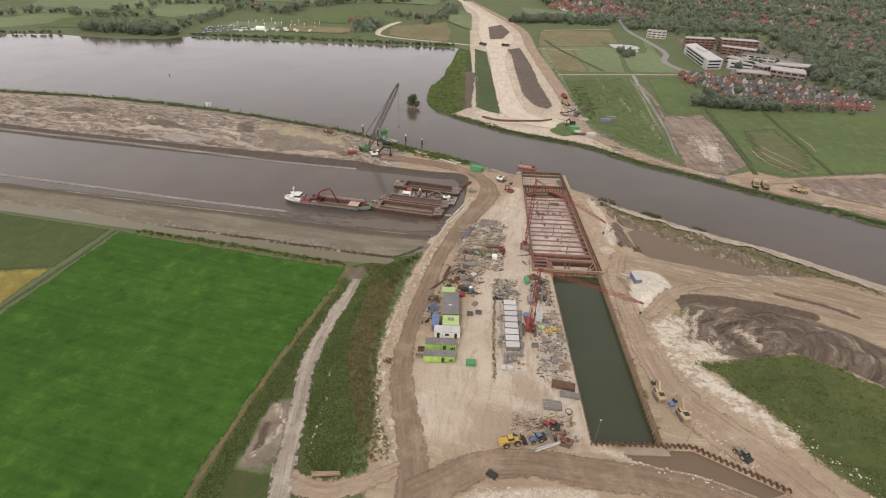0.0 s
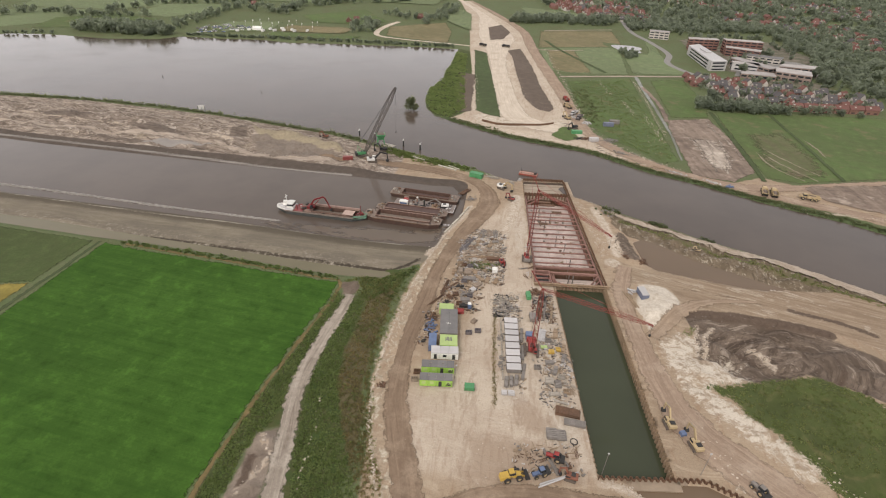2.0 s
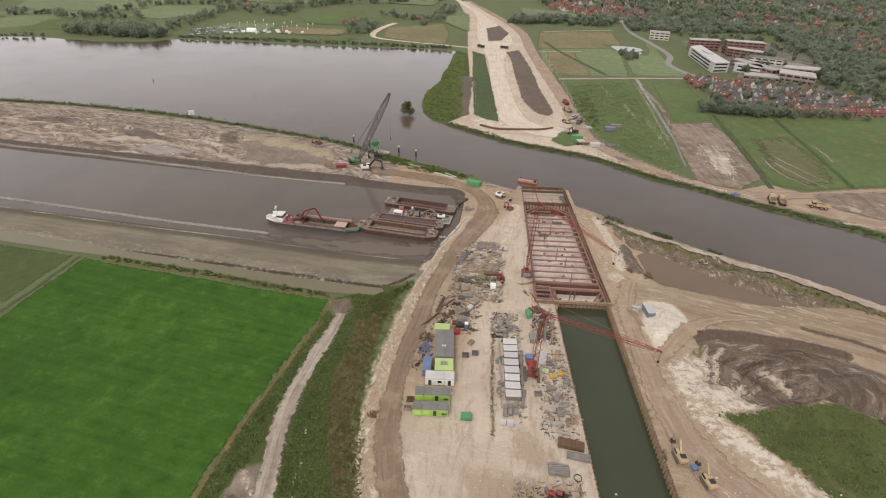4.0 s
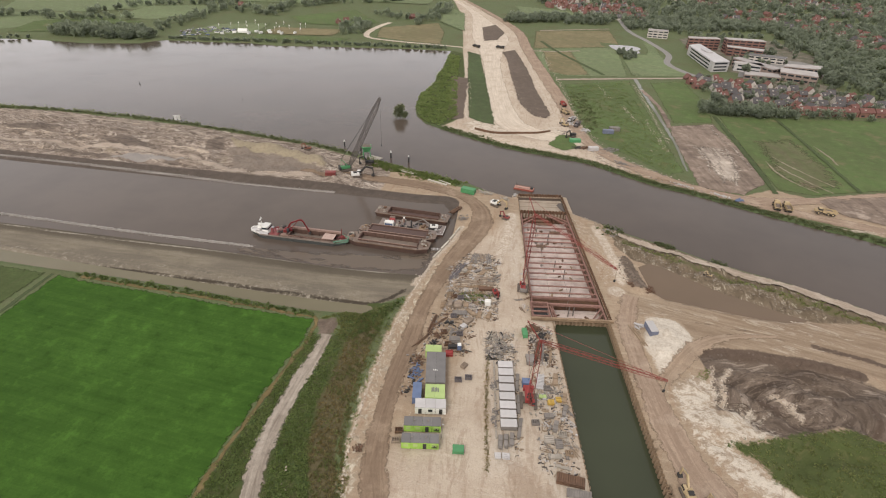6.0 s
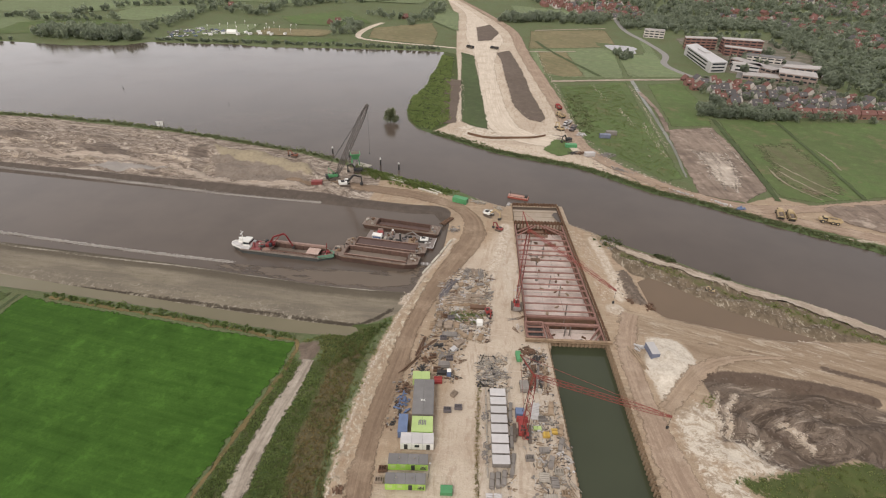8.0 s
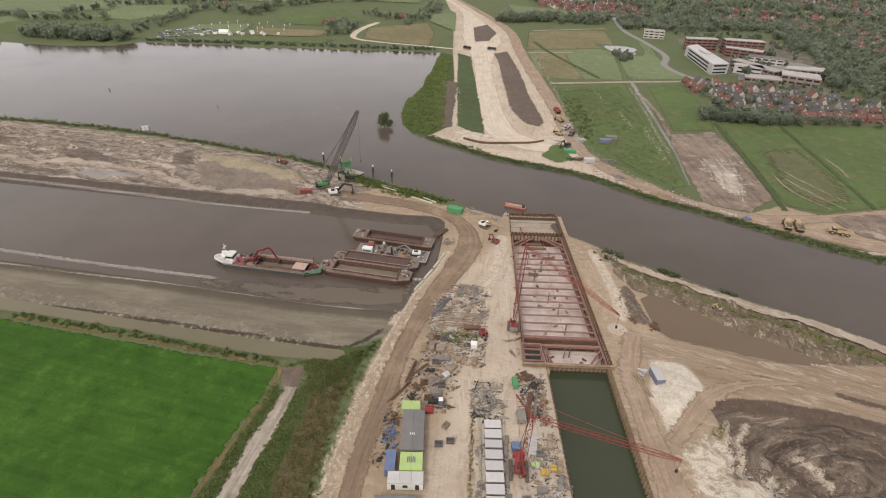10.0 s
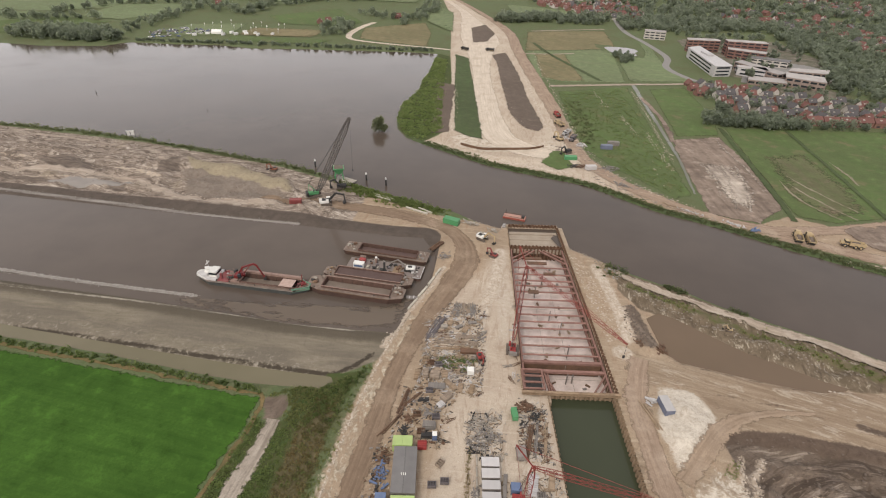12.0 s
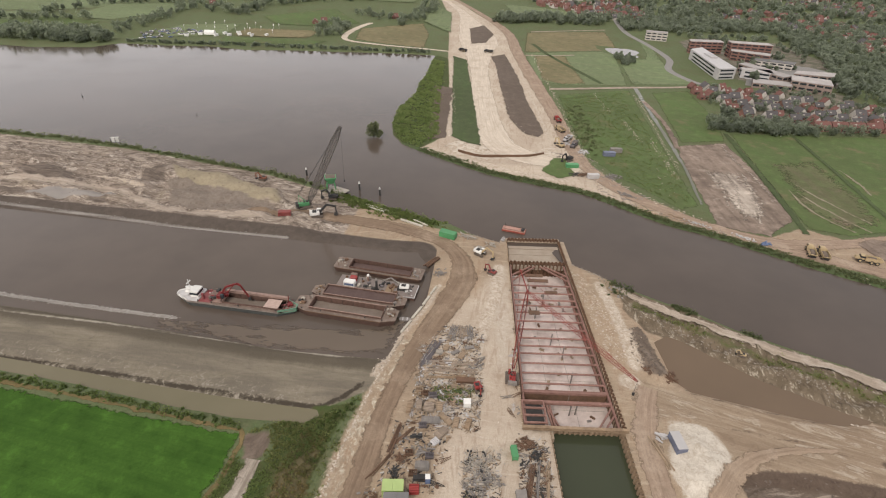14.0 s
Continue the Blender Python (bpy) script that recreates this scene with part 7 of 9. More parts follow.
# cabins and containers
TURN = 7
cabin(-14.9, 121.6, TURN, 4, 2.5, 2.9, 2.8, M_LIME, M_GREYROOF, "lime green site cabin with grey roof", None, (2,), None, 3, M_PALELIME)
cabin(-15.2, 127.0, TURN, 4, 2.55, 2.9, 2.8, M_LIME, M_GREYROOF, "lime green site cabin with grey roof", None, (2,), None, 3, M_PALELIME)
for lime in ("site_cabin", "site_cabin.001"):
    e = bpy.data.objects[lime]
    for x in (-2.2, 1.6):
        part("roof_vent", tube(bmesh.new(), (x, 0.2, 2.8), (x, 0.2, 3.1), 0.3, 0.25, 10), M_GREYSTEEL, e)
    for i in range(4):
        part("graphic_bar", bm_box(3.5 + 0.35 * i, -1.49, 0.6, 0.2, 0.05, 0.7 + 0.45 * (i % 2)), M_DARK, e, "dark zigzag graphic")
cabin(-14.0, 133.4, TURN, 3, 2.95, 3.2, 2.9, M_WHITE, M_OFFWHITE, "white site cabins in a row with doors at the ends", M_OFFWHITE, (0, 2))
cabin(-13.4, 138.0, TURN, 2, 2.9, 5.0, 3.0, M_PALELIME, M_PALELIME, "pale lime site office with writing on its roof", M_LIME, (1,))
office = cabin(-14.6, 147.4, TURN, 2, 3.0, 12.6, 3.2, M_GREYSTEEL, M_GREYROOF, "site office with broad dark grey roof", None, (0,))
for i in range(3):
    part("roof_vent", bm_box(-0.6 + i * 0.5, -1.5, 3.2, 0.2, 0.6, 0.25, 12), M_WHITE, office)
cabin(-16.6, 155.6, TURN, 2, 2.6, 3.0, 2.8, M_PALELIME, M_PALELIME, "pale lime site cabin beside the office", M_LIME, (0,))
for i in range(5):
    part("roof_bar", bm_box(-0.9 + i * 0.45, 0.3 + 0.2 * (i % 2), 3.06, 0.3, 1.6, 0.05), M_GREYROOF, bpy.data.objects["site_cabin.003"], "dark illegible lettering bars")
container(-18.7, 137.8, 90 + TURN, 6.0, 2.4, 2.6, M_BLUE, "blue steel shipping container beside the site office")
container(-90.8, 275.6, 12, 5.4, 2.3, 2.0, M_DULLRED, "dull red steel container with a white sign on the dike")
container(-16.9, 274.6, -18, 7.2, 3.0, 2.6, M_GREEN, "bright green steel container beside the haul road")
container(56.2, 179.0, 101, 5.6, 2.5, 2.4, M_GREYBLUE, "grey-blue container with white roof on the white sand heap", M_OFFWHITE, True, 0.6)
container(44.2, 361.9, 8, 7.0, 2.6, 2.2, M_GREEN, "green steel container on the far bank")
container(54.5, 349.5, 12, 6.0, 2.5, 2.4, M_OFFWHITE, "off-white container on the far bank")
container(68.0, 383.5, 5, 7.0, 2.6, 2.6, M_GREYBLUE, "blue-grey container in the store beyond the river")
container(73.1, 390.2, 5, 7.0, 2.6, 2.6, M_GREYSTEEL, "grey container in the store beyond the river")
container(-2.1, 193.2, 4, 5.6, 1.6, 1.0, M_RUST, "rust-brown open waste container in the yard")
container(-0.9, 184.4, 6, 2.0, 1.8, 1.8, M_WHITE, "small white hut in the storage yard")
container(-4.6, 121.2, 5, 2.9, 1.9, 1.4, M_GREEN, "green waste skip on the sand yard")
container(12.7, 170.2, 100, 3.6, 1.4, 1.6, M_GREEN, "dull green tool box near the pit")
container(56.2, 115.0, 20, 1.5, 1.2, 1.1, M_BLUE, "small blue tank on the trench road", None, False)
container(4.8, 83.0, -28, 2.6, 1.5, 0.9, M_DARK, "dark open skip beside the cross road", None, False)
container(14.5, 157.8, 97, 3.6, 2.4, 1.5, M_GREYSTEEL, "grey tarpaulin-covered stack near the cabins", None, False)
container(13.2, 147.4, 5, 2.4, 2.0, 2.0, M_BLUE, "blue generator box beside the red crane", None, False)
container(-8.6, 159.2, 8, 1.2, 1.2, 2.3, M_BLUE, "blue portable toilet with white roof", M_WHITE, False)


# white covered blocks in a row
def covered_block(x, y, sx, sy, h, label):
    e = thing("concrete_element", x, y, TURN, label, "concrete element", "row of white concrete elements")
    part("block", bm_box(0, 0, 0.25, sx, sy, h, 0, 0.06), M_GREYSTEEL, e)
    part("cover", bm_box(0, 0, 0.25 + h, sx + 0.1, sy + 0.08, 0.12, 0, 0.04), M_OFFWHITE, e, "white protective sheet")
    for a in (-0.38, 0.38):
        part("bearer", bm_box(a * sx, 0, 0, 0.3, sy, 0.25), M_WOOD, e)


for i in range(8):
    covered_block(6.6 + 0.26 * i, 153.4 - 3.2 * i, 4.5, 2.6 if i != 2 else 2.3, 1.6, "large white-topped concrete element on timber bearers")


# ---- vessels ----
def hull(bm, length, beam_w, low, high, bow=0.16, stern=0.08, bulge=0.0):
    n = 22
    rings = []
    for i in range(n + 1):
        t = i / n
        w = 1.0
        if t < stern:
            w = 0.55 + 0.45 * math.sin(t / stern * math.pi / 2)
        elif t > 1 - bow:
            w = max(0.06, math.cos((t - 1 + bow) / bow * math.pi / 2) ** 0.6)
        x = -length / 2 + t * length
        sheer = bulge * (abs(t - 0.5) * 2) ** 3
        rings.append([(x, -w * beam_w / 2, high + sheer), (x, -w * beam_w / 2 * 0.93, low), (x, w * beam_w / 2 * 0.93, low), (x, w * beam_w / 2, high + sheer)])
    vs = [[bm.verts.new(p) for p in r] for r in rings]
    for i in range(n):
        for k in range(4):
            bm.faces.new((vs[i][k], vs[i][(k + 1) % 4], vs[i + 1][(k + 1) % 4], vs[i + 1][k]))
    bm.faces.new(vs[0]), bm.faces.new(vs[-1][::-1])
    return bm


def hold(root, cx, sx, sy, z, mat=None, depth=1.5, coam=0.8, side=None):
    """An open cargo hold: coamings round a deep bottom."""
    h = part("cargo_hold", bm_box(cx, 0, z - depth, sx - 0.3, sy - 0.3, 0.1), mat or M_HOLD, root, "dark rusty open hold")
    for s in (-1, 1):
        part("coaming", bm_box(cx, s * sy / 2, z - depth, sx, 0.3, coam + depth), side or M_COAM, h)
        part("coaming", bm_box(cx + s * sx / 2, 0, z - depth, 0.3, sy - 0.32, coam + depth), side or M_COAM, h)
    for i in range(int(sx / 4)):
        for s in (-1, 1):
            part("frame_rib", bm_box(cx - sx / 2 + 2 + i * 4, s * (sy / 2 - 0.22), z - depth, 0.18, 0.16, coam + depth - 0.1), mat or M_HOLD, h)


def barge_body(root, length, width, high, cx, sx, sy, end=0.13, tip=0.55, paint=None, deck=None):
    """Hull with slanting trapezoid ends and a deck frame round the hold."""
    e, w, t, x = end * length, width / 2, width / 2 * tip, length / 2
    ring = [(-x, -t), (-x + e, -w), (x - e, -w), (x, -t), (x, t), (x - e, w), (-x + e, w), (-x, t)]
    bm = bmesh.new()
    top = [bm.verts.new((a, b, high)) for a, b in ring]
    low = [bm.verts.new((a * 0.93, b * 0.97, -0.8)) for a, b in ring]
    for i in range(8):
        bm.faces.new((top[i], top[(i + 1) % 8], low[(i + 1) % 8], low[i]))
    bm.faces.new(low)
    part("hull", bm, paint or M_HULL, root)
    for s in (-1, 1):
        edge = cx + s * sx / 2
        pts = [(edge, -w), (s * (x - e), -w), (s * x, -t), (s * x, t), (s * (x - e), w), (edge, w)]
        part("deck", prism(bmesh.new(), pts, high - 0.12, high + 0.08), deck or M_DECK, root)
        part("deck", bm_box(cx, s * (w + sy / 2) / 2, high - 0.12, sx - 0.02, w - sy / 2, 0.2), deck or M_DECK, root)
        part("fender_rail", bm_box(0, s * (w + 0.04), high - 0.35, length - 2 * e, 0.16, 0.22), M_RUST, root)
    hold(root, cx, sx, sy, high)


def bollards(root, xs, y, z):
    for x in xs:
        for s in (-1, 1):
            part("bollard", tube(bmesh.new(), (x, s * y, z), (x, s * y, z + 0.6), 0.18), M_DARK, root)


def vessel(name, x, y, rz, label, category):
    return thing(name, x, y, rz, label, category, "", -0.6)


M_CRIMSON = plain("crimson_deck_paint", (0.20, 0.045, 0.05), 0.55, 0, 0.3, 0.6, (0.28, 0.11, 0.10))
M_DARKRED = plain("dark_red_crane_paint", (0.17, 0.022, 0.022), 0.5, 0, 0.25, 0.6)
M_PINKISH = plain("dusty_pink_steel", (0.30, 0.205, 0.168), 0.8, 0, 0.35, 0.7, (0.19, 0.118, 0.095))
M_SHIPHULL = plain("dark_grey_ship_hull", (0.072, 0.074, 0.070), 0.6, 0, 0.3, 0.5)
M_SIDEDECK = plain("dusty_brown_side_deck", (0.205, 0.158, 0.128), 0.8, 0, 0.4, 0.7, (0.125, 0.085, 0.068))
M_SILT = plain("grey_silt_load", (0.155, 0.122, 0.098), 0.95, 0, 0.35, 0.35, (0.22, 0.175, 0.145))
M_MAROONSILT = plain("maroon_mud_load", (0.095, 0.062, 0.056), 0.9, 0, 0.35, 0.3, (0.13, 0.088, 0.075))


def mud_load(root, cx, sx, sy, z, amp, mat, seed, label):
    """Uneven mud or sand lying in a hold."""
    bm = bmesh.new()
    nx, ny = max(4, int(sx / 1.1)), max(4, int(sy / 0.9))
    rows = []
    for i in range(nx + 1):
        rows.append([])
        for k in range(ny + 1):
            x, y = cx + (i / nx - 0.5) * sx, (k / ny - 0.5) * sy
            rows[-1].append(bm.verts.new((x, y, z + amp * float(noise2(x / 3.1, y / 1.7, seed) + 0.5 * noise2(x / 1.3, y / 0.9, seed + 1)))))
    for i in range(nx):
        for k in range(ny):
            bm.faces.new((rows[i][k], rows[i + 1][k], rows[i + 1][k + 1], rows[i][k + 1]))
    part("load", bm, mat, root, label)


def gear(root, xs, ys, z, n, seed, mats, low=0.3, high=1.0):
    """Winches, drums, boxes and coils on a deck."""
    rng = np.random.default_rng(seed)
    for i in range(n):
        x, y, k = rng.uniform(*xs), rng.uniform(*ys), rng.uniform(low, high)
        mat = mats[int(rng.integers(len(mats)))]
        if i % 3 == 0:
            part("drum", tube(bmesh.new(), (x - k * 0.5, y, z + k * 0.4), (x + k * 0.5, y, z + k * 0.4), k * 0.4, None, 10), mat, root)
        elif i % 3 == 1:
            part("deck_box", bm_box(x, y, z, k * 1.3, k * 0.8, k * 0.7, rng.uniform(0, 90), 0.05), mat, root)
        else:
            part("deck_post", tube(bmesh.new(), (x, y, z), (x, y, z + k * 1.5), 0.11, 0.09, 6), mat, root)


ship = vessel("cargo_ship", -85.6, 217.4, 178.2, "cargo ship with white wheelhouse, dark hull and dark red grab crane", "ship")
barge_body(ship, 44.5, 7.6, 1.9, -6.5, 23, 5.2, 0.12, 0.26, M_SHIPHULL, M_SIDEDECK)
for s in (-1, 1):
    part("rubbing_strake", bm_box(0, s * 3.86, 1.6, 34, 0.14, 0.2), M_GREYSTEEL, ship, "pale rubbing strake")
    part("handrail", bm_box(-2, s * 3.6, 2.9, 24, 0.06, 0.06), M_PINKISH, ship)
part("red_deck", bm_box(10.6, 0, 1.98, 4.6, 6.6, 0.05), M_CRIMSON, ship, "crimson painted deck")
part("bow_bulwark", prism(bmesh.new(), [(-22.3, -1.0), (-16.6, -3.8), (-16.6, -3.55), (-21.9, -0.85), (-21.9, 0.85), (-16.6, 3.55), (-16.6, 3.8), (-22.3, 1.0)], 1.2, 2.7), plain("sea_green_bulwark", (0.13, 0.235, 0.165), 0.6), ship, "pale green bow bulwark")
part("coaming_panel", bm_box(-6.5, -2.6, 2.0, 23, 0.14, 1.5), M_PINKISH, ship, "dusty pink far coaming")
part("coaming_ledge", bm_box(-6.5, -3.1, 3.42, 23.4, 1.0, 0.12), M_PINKISH, ship)
mud_load(ship, -4.5, 18.5, 4.6, 0.75, 0.22, M_SILT, 301, "grey-brown silt in the hold")
part("stern_deck", prism(bmesh.new(), [(13.2, -3.6), (16.8, -3.6), (22.0, -1.1), (22.3, 0), (22.0, 1.1), (16.8, 3.6), (13.2, 3.6)], 1.99, 2.25), M_OFFWHITE, ship, "white stern deck")
part("stern_bulwark", prism(bmesh.new(), [(16.8, -3.75), (22.1, -1.2), (22.5, 0), (22.1, 1.2), (16.8, 3.75), (16.8, 3.6), (21.9, 1.1), (22.2, 0), (21.9, -1.1), (16.8, -3.6)], 1.6, 2.6), M_WHITE, ship, "white stern bulwark")
wheelhouse = part("wheelhouse", bm_box(15.1, 0, 2.2, 3.0, 3.8, 2.4, 0, 0.15, (0.92, 0.92)), M_WHITE, ship)
part("window", bm_box(15.1, 0, 3.3, 3.04, 3.84, 0.8, 0, 0, (0.97, 0.97)), M_GLASS, wheelhouse)
part("wheelhouse_roof", bm_box(15.1, 0, 4.6, 3.1, 3.9, 0.16, 0, 0.04), M_WHITE, wheelhouse)
part("hatch_cover", bm_box(18.6, 0.9, 2.25, 2.0, 1.6, 0.5, 0, 0.1), M_OFFWHITE, ship)
part("deckhouse", bm_box(18.4, -0.8, 2.25, 2.6, 2.4, 1.3, 0, 0.2, (0.8, 0.7)), M_WHITE, ship)
part("lifeboat", hull(bmesh.new(), 3.6, 1.5, 3.4, 4.3, 0.4, 0.2, 0.1), M_WHITE, ship, "white dinghy on the stern deck").location = (17.6, -0.6, 0.4)
part("mast", tube(bmesh.new(), (17.0, 0, 2.3), (17.4, 0, 8.4), 0.12), M_WHITE, ship)
part("radar", bm_box(17.3, 0, 7.2, 0.4, 2.2, 0.25), M_WHITE, ship)
part("funnel", bm_box(11.8, 1.6, 2.0, 0.7, 0.7, 2.4, 0, 0.06), M_CRIMSON, ship)
part("engine_hatch", bm_box(9.0, -0.4, 2.0, 2.4, 3.4, 0.8, 0, 0.08), M_DECK, ship)
part("crane_base", bm_box(5.9, 0, 2.0, 3.4, 6.2, 0.7, 0, 0.05), M_PINKISH, ship)
grab = part("grab_crane", bm_box(5.6, 0.3, 2.7, 2.4, 2.6, 1.6, 0, 0.2), M_DARKRED, ship, "dark red deck crane")
part("operator_cab", bm_box(4.5, 1.4, 3.2, 1.1, 1.0, 1.7, 0, 0.1), M_GLASS, grab)
for a, b, w, name in (((5.4, 0.4, 4.0), (3.2, 0.1, 7.4), 0.55, "arm"), ((3.2, 0.1, 7.4), (-1.0, -0.5, 9.0), 0.5, "arm"), ((-1.0, -0.5, 9.0), (-2.0, -0.6, 8.4), 0.5, "arm"), ((-2.0, -0.6, 8.4), (-4.2, -1.0, 3.2), 0.42, "stick"), ((5.0, 0.3, 4.2), (2.6, 0.2, 5.4), 0.2, "ram"), ((2.6, 0.2, 5.4), (0.6, -0.2, 7.9), 0.2, "ram")):
    part(name, beam(bmesh.new(), a, b, w, w * 1.2), M_DARKRED, grab)
part("grab_bucket", bm_box(-4.3, -1.0, 1.9, 1.3, 1.1, 1.3, 20, 0.2, (0.5, 0.6)), M_DARK, grab)
gear(ship, (4.2, 9.4), (-3.0, 3.0), 2.7, 20, 302, (M_DARKRED, M_CRIMSON, M_PINKISH, M_DARKRED, M_DARK), 0.6, 1.4)
gear(ship, (9.0, 13.0), (-3.2, 3.2), 2.0, 8, 303, (M_CRIMSON, M_DARK, M_OFFWHITE), 0.4, 0.9)
part("hatch", bm_box(-13.6, 0.3, 2.5, 5.2, 4.6, 0.25, 0, 0.05), plain("pale_pink_hatch", (0.46, 0.335, 0.285), 0.8), ship)
gear(ship, (-20.4, -16.6), (-2.2, 2.2), 2.0, 14, 304, (M_DARKRED, M_CRIMSON, M_PINKISH), 0.5, 1.3)
part("jack", tube(bmesh.new(), (-18.9, -1.2, 2.0), (-18.9, -1.2, 6.2), 0.14), M_DARKRED, ship)
bollards(ship, (-15.6, -2, 8, 13), 3.2, 2.0)

barge = vessel("hopper_barge", -46.4, 219.0, -3.8, "long brown hopper barge with an almost empty rusty hold", "barge")
barge_body(barge, 37, 9.0, 2.3, 0.5, 26, 6.2, 0.13, 0.6, None, M_SIDEDECK)
bollards(barge, (-15, -8, 8, 14), 3.7, 2.3)
mud_load(barge, 0.5, 25.4, 5.6, 1.15, 0.16, M_SILT, 311, "brown silt on the floor of the hold")
gear(barge, (-17.4, -13.4), (-2.6, 2.6), 2.38, 12, 312, (M_PALERUST, M_RUST, M_CONC, M_DARK), 0.5, 1.5)
gear(barge, (13.8, 17.4), (-2.6, 2.6), 2.38, 12, 313, (M_CONC, M_RUST, M_GREYSTEEL), 0.4, 1.1)
for s in (-1, 1):
    part("coaming_rail", bm_box(0.5, s * 3.15, 3.12, 26.2, 0.36, 0.12), M_PINKISH, barge)
barge2 = vessel("hopper_barge", -43.8, 226.9, -3.5, "rust-brown hopper barge full of dark maroon mud", "barge")
barge_body(barge2, 35, 7.4, 2.2, 0.2, 26, 5.4, 0.12, 0.5, None, M_SIDEDECK)
bollards(barge2, (-14, 14), 2.9, 2.2)
mud_load(barge2, 0.2, 25.6, 5.0, 2.5, 0.14, M_MAROONSILT, 321, "maroon-grey mud load in the hold")
gear(barge2, (-16.4, -13.2), (-2.2, 2.2), 2.28, 10, 322, (M_PALERUST, M_CONC, M_RUST), 0.4, 1.0)
gear(barge2, (13.6, 16.6), (-2.2, 2.2), 2.28, 10, 323, (M_CONC, M_RUST, M_GREYSTEEL), 0.4, 1.0)
for s in (-1, 1):
    part("coaming_rail", bm_box(0.2, s * 2.75, 3.02, 26.2, 0.3, 0.12), M_PINKISH, barge2)
pontoon = vessel("work_pontoon", -39.0, 234.4, -3.5, "flat grey work pontoon with white hut, red machine and white excavator", "pontoon")
part("hull", bm_box(0, 0, -0.8, 30.5, 8.2, 2.1, 0, 0.1), M_HULL, pontoon)
part("deck", bm_box(0, 0, 1.3, 30.2, 8.0, 0.1), plain("worn_pontoon_deck", (0.20, 0.165, 0.15), 0.75, 0, 0.35, 0.4, (0.26, 0.215, 0.185)), pontoon)
part("fender_rail", bm_box(0, -4.05, 1.15, 30.4, 0.2, 0.3), M_OFFWHITE, pontoon)
part("fender_rail", bm_box(15.2, 0, 1.15, 0.2, 8.0, 0.3), M_OFFWHITE, pontoon)
hut = part("hut", bm_box(-10.0, -1.9, 1.4, 4.2, 2.2, 2.2, 0, 0.05), M_WHITE, pontoon)
part("window", bm_box(-10.0, -3.02, 2.1, 3.6, 0.06, 0.9), M_BLUE, hut)
part("machine", bm_box(-9.6, 1.4, 1.4, 2.6, 1.8, 1.8, 0, 0.2), M_RED, pontoon)
part("machine", bm_box(-9.9, 3.0, 1.4, 2.4, 1.4, 1.9, 0, 0.1), M_DECK, pontoon)
part("spud_pole", tube(bmesh.new(), (0.6, -2.6, -2), (0.6, -2.6, 5.5), 0.45), M_DARK, pontoon)
part("spud_pole", tube(bmesh.new(), (-4.2, 2.4, -2), (-4.2, 2.4, 3.6), 0.5), M_PINKISH, pontoon)
part("pole_cap", tube(bmesh.new(), (-4.2, 2.4, 3.6), (-4.2, 2.4, 4.1), 0.5), M_WHITE, pontoon)
part("tracked_base", bm_box(9.6, 0.2, 1.4, 3.2, 2.6, 0.8), M_DARK, pontoon)
part("machine_house", bm_box(10.4, 0.2, 2.2, 3.6, 2.2, 1.1, 6, 0.2), M_WHITE, pontoon)
part("engine_cover", bm_box(10.2, 0.0, 3.3, 1.6, 1.2, 0.2, 6), M_DARK, pontoon)
bm = bmesh.new()
beam(bm, (8.6, 0.4, 3.0), (5.0, 1.8, 4.6), 0.4, 0.5), beam(bm, (5.0, 1.8, 4.6), (1.0, 3.0, 1.8), 0.3, 0.4)
part("arm", bm, M_GREYSTEEL, pontoon)
part("cargo", bm_box(5.2, -0.8, 1.4, 3.0, 4.6, 0.25), M_PALERUST, pontoon)
for i in range(10):
    part("deck_gear", bm_box((-6.6, -5.8, -2.4, -1.2, 2.2, 3.0, 7.4, 12.6, 13.2, -12.8)[i], (2.6, 1.2, -1.4, 2.8, 2.6, -3.0, 3.0, -2.4, 2.4, 2.6)[i], 1.4, 0.6 + 0.25 * (i % 3), 0.5 + 0.3 * (i % 2), 0.4 + 0.2 * (i % 4), 31 * i, 0.05),
         (M_DARK, M_RUST, M_CONC, M_GREYSTEEL)[i % 4], pontoon)
gear(pontoon, (-8.2, 8.0), (-3.4, 3.6), 1.4, 26, 331, (M_DARK, M_RUST, M_DARKSTEEL, M_CONC, M_DARK), 0.4, 1.5)
gear(pontoon, (10.5, 14.6), (-3.6, 3.6), 1.4, 8, 332, (M_DARK, M_OFFWHITE, M_GREYSTEEL), 0.3, 0.9)
barge3 = vessel("hopper_barge", -40.6, 245.0, -5.0, "brown hopper barge moored at the inner end of the canal", "barge")
barge_body(barge3, 35.5, 7.4, 1.9, 0.8, 24.5, 5.4, 0.03, 0.9, None, M_SIDEDECK)
mud_load(barge3, 0.8, 24, 4.9, 0.9, 0.14, M_MAROONSILT, 341, "thin dark mud in the hold")
gear(barge3, (-16.8, -12.4), (-2.8, 2.8), 1.98, 12, 342, (M_CONC, M_RUST, M_GREYSTEEL), 0.4, 1.2)
gear(barge3, (13.6, 16.8), (-2.8, 2.8), 1.98, 12, 343, (M_CONC, M_PALERUST, M_GREYSTEEL), 0.4, 1.1)
small = vessel("work_barge", 11.9, 286.4, -11, "small rust-red work barge with low rails on the river", "barge")
part("hull", bm_box(0, 0, -0.5, 10.5, 3.8, 1.3, 0, 0.12), M_ORANGE, small)
part("deck", bm_box(0, 0, 0.8, 10.2, 3.5, 0.08), plain("pink_worn_deck", (0.42, 0.24, 0.19), 0.8), small)
